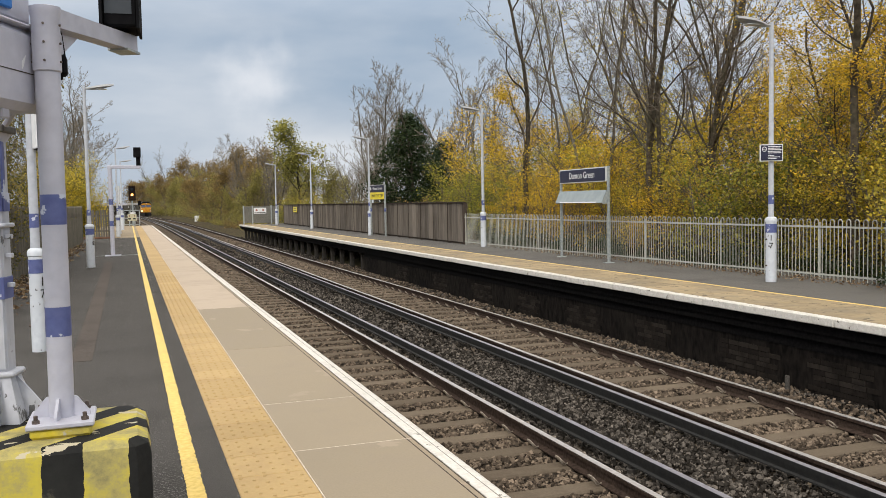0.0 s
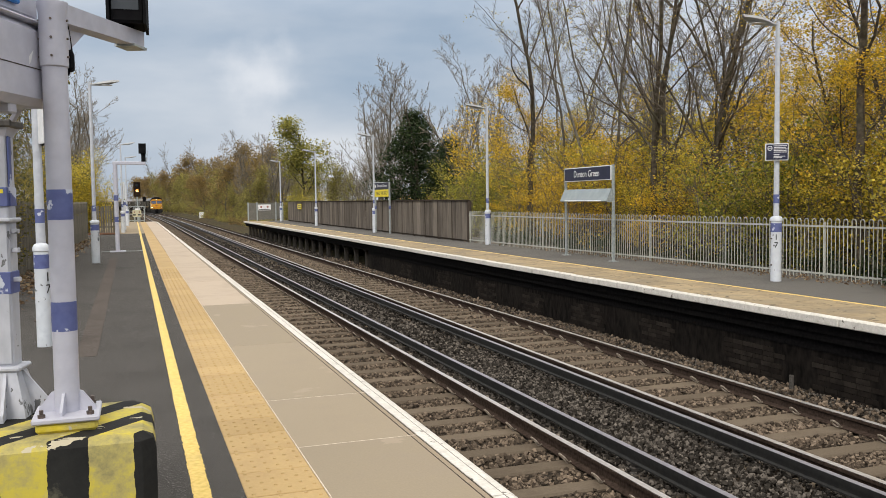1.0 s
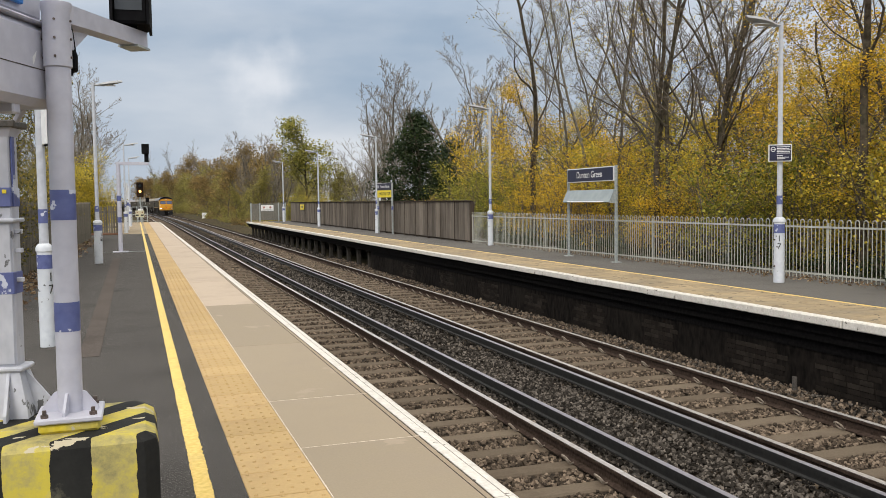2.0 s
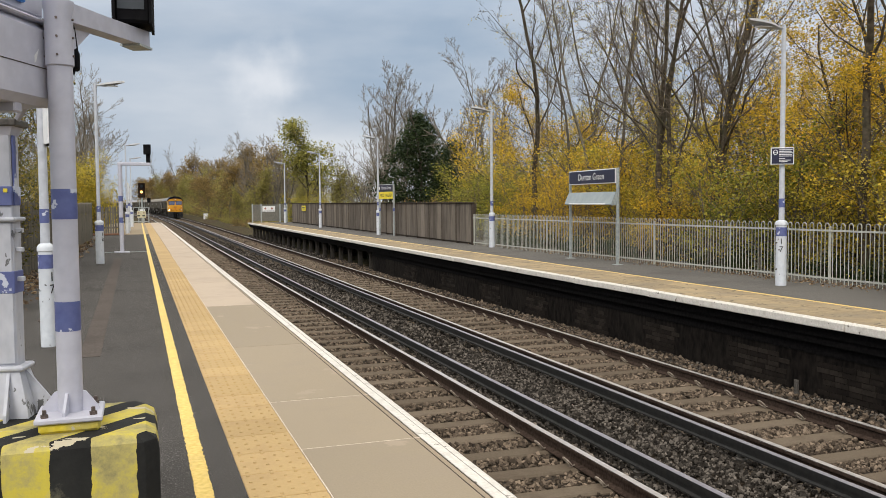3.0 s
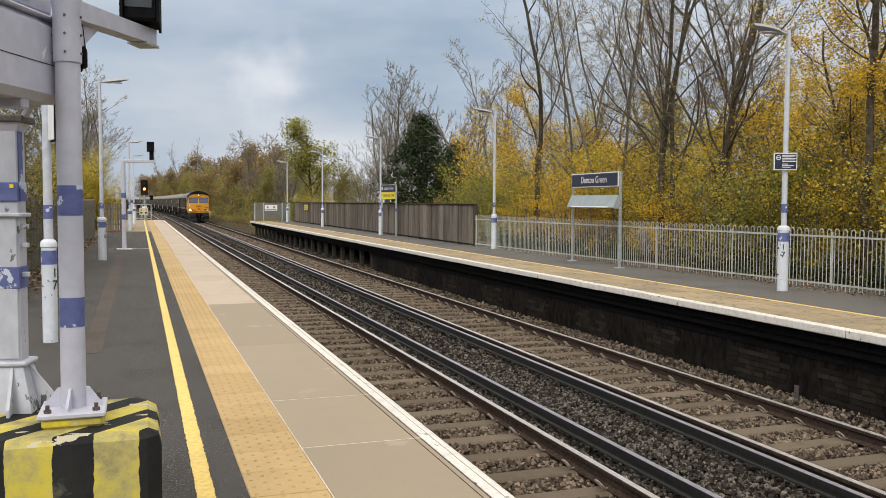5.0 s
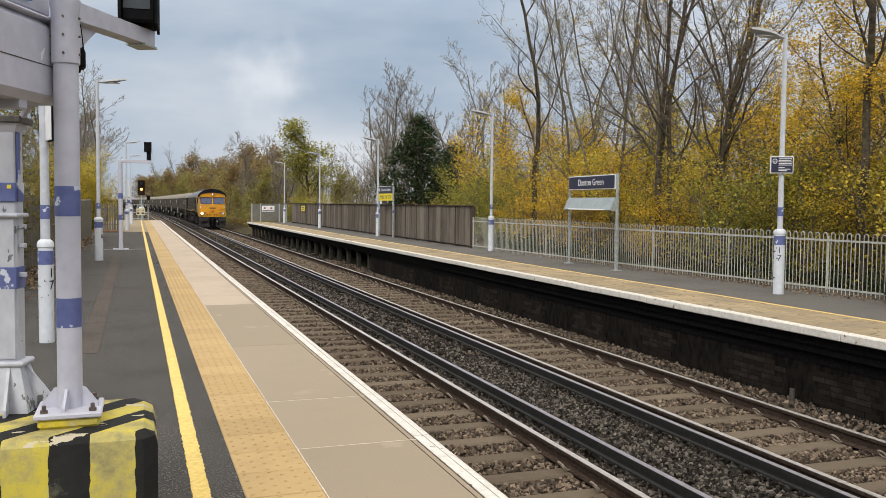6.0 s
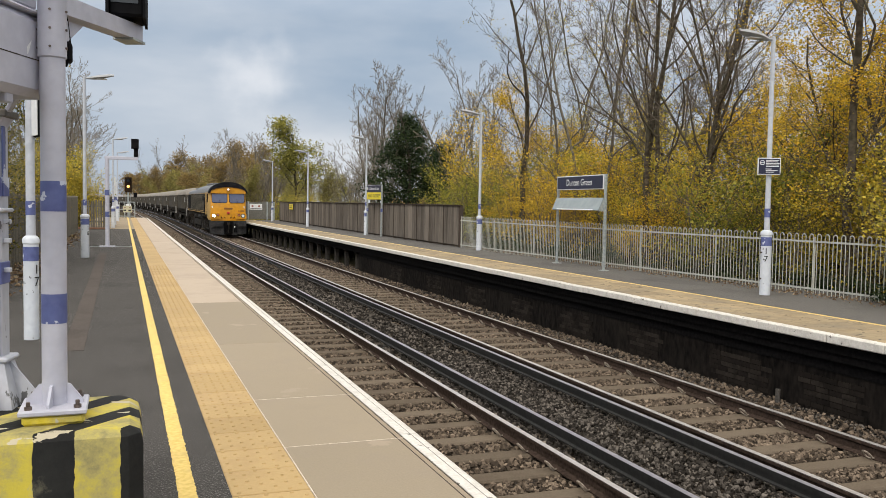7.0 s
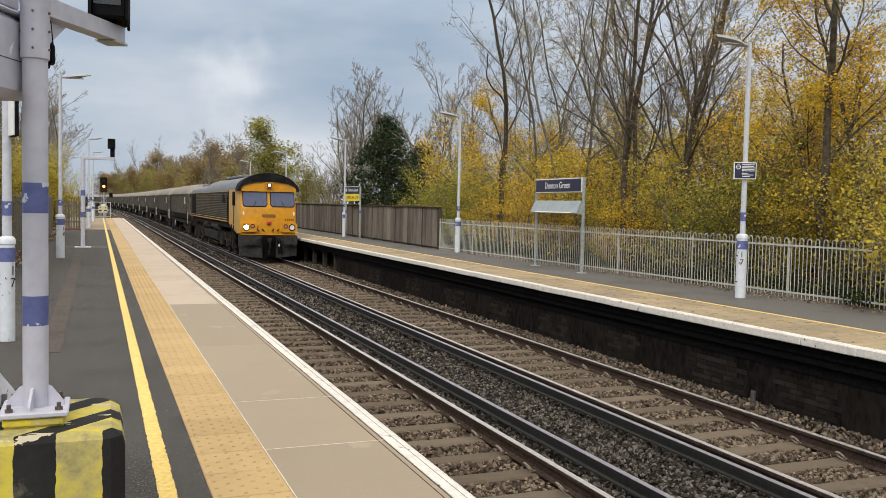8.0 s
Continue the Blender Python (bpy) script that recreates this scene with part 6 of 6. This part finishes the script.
    part("front_socket", Shape().box(-0.10, 0.10, -10.70, -10.63, 1.56, 1.72, 0.03), SIGN_RED, t, "red jumper socket")
    part("front_socket_plug", Shape().tube((0, -10.69, 1.60), (0, -10.74, 1.57), 0.05, n=10), material("rust_red", (0.20, 0.03, 0.015), (0.28, 0.05, 0.02), 0.6), t)
    for x, lean in ((-0.52, 1), (-0.30, 1), (0.22, -1), (0.44, -1)):
        part("lamp_iron", Shape().bent([(x, -10.65, 1.36), (x + 0.10 * lean, -10.74, 1.27)], 0.024, 5), HOUSING_BLACK, t)
    part("face_shelf", Shape().box(-1.2, 1.2, -10.68, -10.55, 1.09, 1.15, 0.012), LOCO_ORANGE, t)
    # buffer beam, buffers and plough
    part("buffer_beam", Shape().box(-1.26, 1.26, -10.66, -10.2, 0.56, 1.085, 0.03), BEAM_GREY, t, "dark grey buffer beam")
    for sx in (-1, 1):
        part("plough", Shape().loft([[(sx * 0.30, -10.84, z0), (sx * 1.24, -10.70, z1), (sx * 1.24, -10.4, z1), (sx * 0.30, -10.4, z0)] for z0, z1 in ((0.10, 0.20), (0.30, 0.34), (0.56, 0.56))]), BEAM_GREY, t, "dark grey snow plough blade")
        part("buffer", Shape().tube((sx * 0.90, -10.66, 0.90), (sx * 0.90, -10.98, 0.90), 0.12, n=14), LOCO_BLACK, t)
        part("buffer_head", slab([(sx * 0.90 + x, 0.90 + z) for x, z in rounded(0.29, 0.19, 0.06)], -11.04, -10.97), BEAM_GREY, t, "oblong buffer head")
        part("step_plate", Shape().box(sx * 1.22 - 0.09, sx * 1.22 + 0.09, -10.1, -9.7, 0.5, 0.54), LOCO_BLACK, t)
        for zz in (0.85, 1.12):
            part("cab_step", Shape().box(sx * 1.25 - 0.07, sx * 1.25 + 0.07, -9.3, -8.6, zz, zz + 0.035), LOCO_BLACK, t)
        part("ladder", Shape().bent([(sx * 1.33, -9.25, 1.5), (sx * 1.33, -9.25, 0.5)], 0.025, 5).bent([(sx * 1.33, -8.6, 1.5), (sx * 1.33, -8.6, 0.5)], 0.025, 5).bent([(sx * 1.33, -9.25, 0.55), (sx * 1.33, -8.6, 0.55)], 0.025, 5), LOCO_BLACK, t)
    # proud black box in place of the shaded hollow behind the coupling
    part("coupling_recess", Shape().box(-0.29, 0.29, -10.74, -10.6, 0.14, 1.06, 0.02), BLACK, t)
    part("coupling", Shape().box(-0.08, 0.08, -11.0, -10.7, 0.80, 0.98, 0.02).bent([(0, -10.95, 0.82), (0.03, -10.92, 0.6), (-0.02, -10.9, 0.4), (0, -10.88, 0.25)], 0.045, 6), LOCO_BLACK, t, "screw coupling and hook")
    for x in (-0.34, 0.36, 0.47):
        part("hose", Shape().bent([(x, -10.68, 0.95), (x, -10.9, 0.85), (x + 0.03, -10.92, 0.5), (x + 0.05, -10.86, 0.3)], 0.032, 6), HOUSING_BLACK, t)
    part("hose_tag", Shape().tube((0.40, -10.93, 0.62), (0.41, -10.94, 0.72), 0.035, n=8), SIGN_WHITE, t)
    for sx in (-1, 1):
        for k in range(13):
            zz = 1.80 + 0.088 * k
            part("louvre", Shape().box(sx * HALF - 0.012, sx * HALF + 0.022, -6.9, 7.2, zz, zz + 0.034), LOUVRE, t)
        for y in (-7.0, -4.4, -1.0, 2.4, 5.6, 7.25):
            part("panel_post", Shape().box(sx * HALF - 0.01, sx * HALF + 0.028, y - 0.05, y + 0.05, 1.72, 3.0), LOCO_SIDE, t)
        for y0, y1 in ((-9.55, -8.75),):
            part("cab_window", Shape().box(sx * 1.312 - 0.012, sx * 1.312 + 0.012, y0, y1, 2.36, 2.98, 0.008), HOUSING_BLACK, t)
        part("door_gap", Shape().box(sx * 1.302 - 0.008, sx * 1.302 + 0.012, -7.56, -7.44, 1.55, 3.05), HOUSING_BLACK, t)
        # black panel on the closed side, painted as the doorway's unlit inside
        part("rear_opening", Shape().box(sx * HALF - 0.02, sx * HALF + 0.012, 7.6, 9.6, 1.72, 2.95), HOUSING_BLACK, t, "flat black panel for the shaded doorway")
        for zz, hh in ((1.575, 0.045), (1.70, 0.022), (3.0, 0.02)):
            part("stripe", Shape().box(sx * 1.30 - 0.006, sx * 1.30 + 0.008, -7.4, 10.3, zz, zz + hh), LOCO_CREAM, t, "thin ochre stripe")
        part("crest", Shape().add([(sx * 1.335, -6.4, 2.50), (sx * 1.335, -5.2, 2.50), (sx * 1.335, -5.5, 2.80), (sx * 1.335, -5.8, 2.96), (sx * 1.335, -6.1, 2.80)], [(0, 1, 2, 3, 4)]), CAB_ROOF, t, "small dark crest", smooth=0)
        for y in (-9.6, -7.5, 10.3):
            part("handrail", Shape().tube((sx * 1.37, y, 1.55), (sx * 1.37, y, 2.75), 0.018, n=6), HOUSING_BLACK if y < 0 else WHITE_BAR, t)
        for y in (-2.9, -1.5, 1.7):
            part("air_tank", Shape().tube((sx * 1.12, y, 1.22), (sx * 1.12, y + 1.2, 1.22), 0.17, n=12), TANK_GREY, t, "grey air reservoir")
        part("valve_box", Shape().box(sx * 1.13 - 0.13, sx * 1.13 + 0.13, 3.2, 3.9, 0.75, 1.4, 0.04), LOCO_BLACK, t)
    part("fuel_tank", Shape().loft([[(-0.9, y, 0.34), (-1.24, y, 0.55), (-1.27, y, 0.98), (1.27, y, 0.98), (1.24, y, 0.55), (0.9, y, 0.34)] for y in (-3.1, 2.9)]), TANK_GREY, t, "grimy grey fuel tank")
    part("under_deck", Shape().box(-1.18, 1.18, -10.1, 10.4, 1.28, 1.56, 0.02), LOCO_BLACK, t)
    part("exhaust", Shape().box(-0.35, 0.35, -1.2, 0.9, 3.66, 3.80, 0.03), CAB_ROOF, t)
    for y in (-7.4, -5.5, -3.4):
        part("roof_hatch", Shape().box(-0.8, 0.8, y - 0.75, y + 0.75, 3.66, 3.775, 0.03), LOCO_ROOF, t)
    for y in (4.0, 6.4, 8.8):
        part("roof_fan", Shape().lathe(0, y, [(3.42, 0.75), (3.56, 0.72), (3.57, 0.5)], 16), LOCO_ROOF, t)
    bogies(t, (-6.3, 6.3), 2.1, 3, 0.53, 1.0)
    return t


def bogies(t, centres, base, axles, r, high=0.86):
    for c in centres:
        g = part("bogie", Shape().box(-1.16, -1.0, c - base - 0.45, c + base + 0.45, 0.60, high, 0.05).box(1.0, 1.16, c - base - 0.45, c + base + 0.45, 0.60, high, 0.05).box(-1.0, 1.0, c - 0.3, c + 0.3, 0.55, high - 0.02), LOCO_BLACK, t, "black bogie frame")
        for k in range(axles):
            y = c - base + 2 * base * k / (axles - 1)
            w = Shape().tube((-1.1, y, r), (1.1, y, r), 0.08, n=10)
            for sx in (-1, 1):
                w.tube((sx * 0.69, y, r), (sx * 0.82, y, r), r, n=24)
                w.tube((sx * 0.70, y, r), (sx * 0.72, y, r), r + 0.028, n=24)
            part("wheel_set", w, STEEL_WORN, g, "worn steel wheels")
            for sx in (-1, 1):
                part("axle_box", Shape().box(sx * 1.12 - 0.12, sx * 1.12 + 0.12, y - 0.2, y + 0.2, r - 0.18, r + 0.2, 0.04), TANK_GREY, g)
            for dy in (-0.36, 0.36):
                for sx in (-1, 1):
                    part("spring", Shape().tube((sx * 1.12, y + dy, r - 0.05), (sx * 1.12, y + dy, high + 0.08), 0.09, n=10), LOCO_BLACK, g)


WAG = 17.6          # length over buffers


def hopper_wagon():
    t = thing("hopper_wagon", 0, 0, 0, "grimy grey covered hopper wagon with a pale rounded top", "wagon", "train of hopper wagons")
    h = WAG / 2 - 0.55

    def hull(y, k):
        return [(-0.95 * k, y, 1.18), (-1.34 * k, y, 1.62), (-1.37 * k, y, 3.0), (1.37 * k, y, 3.0), (1.34 * k, y, 1.62), (0.95 * k, y, 1.18)]

    part("hopper_body", Shape().loft([hull(-h + 0.95, 0.90), hull(-h + 1.15, 1.0), hull(h - 1.15, 1.0), hull(h - 0.95, 0.90)]), WAGON_SIDE, t, "grimy grey hopper side")
    # cover: sides leaning in to a flattened top, drooping at each end
    out = [(-1.375, 2.98), (-1.375, 3.06), (-1.27, 3.26), (-1.02, 3.50), (-0.62, 3.65), (0, 3.69), (0.62, 3.65), (1.02, 3.50), (1.27, 3.26), (1.375, 3.06), (1.375, 2.98)]

    def cover(y, k, drop):
        return [(x * k, y, z - drop * max(0.0, z - 3.0)) for x, z in out]

    part("rolled_cover", Shape().loft([cover(-h + 0.92, 0.88, 0.85), cover(-h + 1.1, 0.97, 0.5), cover(-h + 1.6, 1.0, 0.16), cover(-h + 2.4, 1.0, 0.0), cover(h - 2.4, 1.0, 0.0), cover(h - 1.6, 1.0, 0.16), cover(h - 1.1, 0.97, 0.5), cover(h - 0.92, 0.88, 0.85)]), WAGON_TOP, t, "pale grey rounded cover")
    part("waist_rail", Shape().box(-1.40, -1.36, -h + 1.15, h - 1.15, 2.93, 3.0).box(1.36, 1.40, -h + 1.15, h - 1.15, 2.93, 3.0), WAGON_SIDE, t)
    part("sole_bar", Shape().box(-1.2, -1.05, -h - 0.1, h + 0.1, 0.92, 1.12, 0.01).box(1.05, 1.2, -h - 0.1, h + 0.1, 0.92, 1.12, 0.01), LOCO_BLACK, t)
    for y in (-3.2, 0.0, 3.2):
        part("discharge_chute", Shape().add([(-0.9, y - 1.1, 1.18), (0.9, y - 1.1, 1.18), (0.9, y + 1.1, 1.18), (-0.9, y + 1.1, 1.18), (-0.3, y - 0.4, 0.35), (0.3, y - 0.4, 0.35), (0.3, y + 0.4, 0.35), (-0.3, y + 0.4, 0.35)],
                                            [(0, 1, 2, 3), (7, 6, 5, 4), (0, 4, 5, 1), (1, 5, 6, 2), (2, 6, 7, 3), (3, 7, 4, 0)]), LOCO_BLACK, t)
    for e in (-1, 1):
        y = e * h
        part("headstock", Shape().box(-1.25, 1.25, y - 0.12, y + 0.12, 0.85, 1.18, 0.02), LOCO_BLACK, t)
        part("end_platform", Shape().box(-1.2, 1.2, min(y, y - e * 0.9), max(y, y - e * 0.9), 1.18, 1.22), LOCO_BLACK, t)
        for sx in (-1, 1):
            part("buffer", Shape().tube((sx * 0.87, y, 1.02), (sx * 0.87, y + e * 0.42, 1.02), 0.09, n=10).tube((sx * 0.87, y + e * 0.42, 1.02), (sx * 0.87, y + e * 0.48, 1.02), 0.22, n=14), LOCO_BLACK, t)
            part("end_post", Shape().box(sx * 1.22 - 0.04, sx * 1.22 + 0.04, y - e * 0.22 - 0.04, y - e * 0.22 + 0.04, 1.2, 2.9), LOCO_BLACK, t)
            part("handrail", Shape().tube((sx * 1.40, y - e * 0.10, 1.0), (sx * 1.40, y - e * 0.10, 1.75), 0.025, n=6), WHITE_BAR, t, "white handrail")
            part("body_rib", Shape().box(sx * 1.375 - 0.03, sx * 1.375 + 0.03, y - e * 1.6 - 0.05, y - e * 1.6 + 0.05, 1.62, 2.95), WAGON_SIDE, t)
    for sx in (-1, 1):
        part("hand_wheel", Shape().tube((sx * 1.22, 4.0, 0.78), (sx * 1.27, 4.0, 0.78), 0.22, n=14), WHITE_BAR, t)
        part("brake_gear", Shape().box(sx * 1.08 - 0.08, sx * 1.08 + 0.08, -4.6, -2.2, 0.62, 0.88, 0.03), LOCO_BLACK, t)
        part("data_panel", Shape().box(sx * 1.365 - 0.012, sx * 1.365 + 0.014, -5.9, -5.0, 2.3, 2.75), WHITE_BAR, t, "faded white data panel")
    # end plates in underframe black: shade between the wagons put into the colour
    for e in (-1, 1):
        part("end_wall", Shape().add([(-1.2, e * (h - 0.93), 3.02), (1.2, e * (h - 0.93), 3.02), (0.9, e * (h - 0.93), 1.2), (-0.9, e * (h - 0.93), 1.2), (-1.2, e * (h - 0.96), 3.02), (1.2, e * (h - 0.96), 3.02), (0.9, e * (h - 0.96), 1.2), (-0.9, e * (h - 0.96), 1.2)],
                                     [(0, 1, 2, 3), (7, 6, 5, 4), (0, 4, 5, 1), (1, 5, 6, 2), (2, 6, 7, 3), (3, 7, 4, 0)]), LOCO_BLACK, t, "hopper end plate, its shade painted near-black")
    bogies(t, (-h + 2.1, h - 2.1), 0.9, 2, 0.46)
    return t


LOCO = locomotive()
first = hopper_wagon()
WAGONS = [first] + [copy_thing(first, pose(0, 0, 0)) for _ in range(18)]

# arc length along the far line, from y = -40
TY = np.arange(-40.0, 700.0, 0.5)
TX = np.array([bend(y) for y in TY])
TS = np.concatenate([[0], np.cumsum(np.hypot(np.diff(TX), np.diff(TY)))]) - 40.0
MID = (R2 + R3) / 2


def on_line(s_at):
    """Pose on the far line at arc length s_at."""
    y = float(np.interp(s_at, TS, TY))
    slope = (bend(y + 0.5) - bend(y - 0.5))
    return pose(MID + bend(y), y, RAIL_Z + 0.003, 0, 0, -math.degrees(math.atan(slope)))


FRONT_END, SPEED = 38.3, 24.5   # where the nose is at 8 s, and metres a second


# ---- separate pieces of the paving ----
rng = random.Random(8)
tile = Shape().box(0.0, 0.430, 0.0, 0.439, -0.05, 0.0, 0.004)
tile_plain = tile.mesh("tactile_tile", TACTILE)
dots = Shape().box(0.0, 0.430, 0.0, 0.439, -0.05, 0.0, 0.004)
for i in range(6):
    for j in range(7):
        cx, cy = 0.038 + i * 0.071, 0.032 + j * 0.0635
        if (i + j) % 2:
            continue
        ring_a = [(cx + 0.013 * math.cos(a), cy + 0.013 * math.sin(a), 0.0) for a in np.linspace(0, 2 * math.pi, 7)[:-1]]
        ring_b = [(cx + 0.008 * math.cos(a), cy + 0.008 * math.sin(a), 0.007) for a in np.linspace(0, 2 * math.pi, 7)[:-1]]
        dots.loft([ring_a, ring_b])
tile_dots = dots.mesh("tactile_tile", TACTILE)
y = -12.775
while y < 79.5:
    part("tactile_tile", tile_dots if 3 < y < 22 else tile_plain, None, NEAR, at=pose(0.539, y, 0.0015 + rng.uniform(0, 0.002), 0, 0, 0.25))
    y += 0.449
joint = Shape().box(0.0, 0.83, 0, 0.008, -0.05, -0.001).mesh("joint", JOINT)
slab_cache = {}
marks = [-12.9, -10.03, -7.22, -4.4, -1.59, 1.29, 4.17, 5.61, 7.05, 9.93, 14.1]
while marks[-1] < 79:
    marks.append(min(marks[-1] + 4.32, 80.0))
for a, b in zip(marks, marks[1:]):
    key = (round(b - a, 2), a < 14)
    if key not in slab_cache:
        slab_cache[key] = Shape().box(0.0, 0.775, 0.0, b - a - 0.010, -0.06, 0.0, 0.004).mesh("paving_slab", SLAB if a < 14 else SLAB_PALE)
    part("paving_slab", slab_cache[key], None, NEAR, at=pose(0.977, a + 0.005, 0.002 + rng.uniform(-0.001, 0.001)))
    if a in (5.61, 7.05, 14.1):
        part("joint", joint, None, NEAR, at=pose(0.977, a - 0.004, 0.003))
part("joint_line", Shape().box(0.970, 0.977, -12, 30, -0.05, 0.003), JOINT, NEAR)
for x in (1.756, 1.796):
    part("groove", Shape().box(x - 0.004, x + 0.003, -12, 79.5, -0.03, 0.0005), GROOVE, NEAR)
part("edge_strip", Shape().box(1.753, 1.80, -12, 79.5, -0.06, -0.001), SLAB, NEAR)
cop = Shape()
cop.add([(0.0, 0, -0.09), (0.0, 0, 0.004), (0.105, 0, 0.004), (0.137, 0, -0.012), (0.142, 0, -0.075), (0.12, 0, -0.09)] + [(0.0, 1.43, -0.09), (0.0, 1.43, 0.004), (0.105, 1.43, 0.004), (0.137, 1.43, -0.012), (0.142, 1.43, -0.075), (0.12, 1.43, -0.09)],
        [(0, 1, 2, 3, 4, 5), (11, 10, 9, 8, 7, 6)] + [(i, 6 + i, 6 + (i + 1) % 6, (i + 1) % 6) for i in range(6)])
cop_mesh = cop.mesh("coping_stone", PAINT_WHITE)
part("coping_groove", Shape().box(1.868, 1.873, -12, 79.5, -0.02, 0.0052), material("groove_pale", (0.22, 0.20, 0.18), (0.32, 0.29, 0.26), 0.9), NEAR)
y = 5.70 - 1.44 * 12
while y < 79:
    part("coping_stone", cop_mesh, None, NEAR, at=pose(1.801, y, rng.uniform(-0.001, 0.001), 0, 0, rng.uniform(-0.05, 0.05)))
    y += 1.44
# far platform: white coping and worn buff paving
fcop = Shape().box(0.0, 0.16, 0.0, 0.895, -0.11, 0.003, 0.012).mesh("coping_stone", PAINT_WHITE)
y = -13.0
while y < FAR_END - 0.9:
    part("coping_stone", fcop, None, FARP, at=pose(FAR_EDGE + rng.uniform(-0.006, 0.006), y, FAR_Z + rng.uniform(-0.004, 0.004), 0, 0, rng.uniform(-0.3, 0.3)))
    y += 0.9
ftile = Shape().box(0.0, 0.745, 0.0, 0.745, -0.06, 0.003, 0.006).mesh("paving_slab", TACTILE_FAR)
fplain = Shape().box(0.0, 0.445, 0.0, 0.745, -0.06, 0.003, 0.006).mesh("paving_slab", TACTILE_FAR)
y = -13.0
while y < FAR_END - 0.75:
    part("paving_slab", ftile, None, FARP, at=pose(FAR_EDGE + 0.165, y, FAR_Z + rng.uniform(-0.002, 0.003), 0, 0, 0))
    part("paving_slab", fplain, None, FARP, at=pose(FAR_EDGE + 0.915, y, FAR_Z + rng.uniform(0.001, 0.003), 0, 0, 0))
    y += 0.75


def motions():
    rows = [0.5 * k for k in range(17)]
    walk(LOCO, [(t, on_line(FRONT_END + SPEED * (8 - t) + 10.7)) for t in rows])
    for k, w in enumerate(WAGONS):
        walk(w, [(t, on_line(FRONT_END + SPEED * (8 - t) + 21.6 + WAG * (k + 0.5))) for t in rows])


motions()
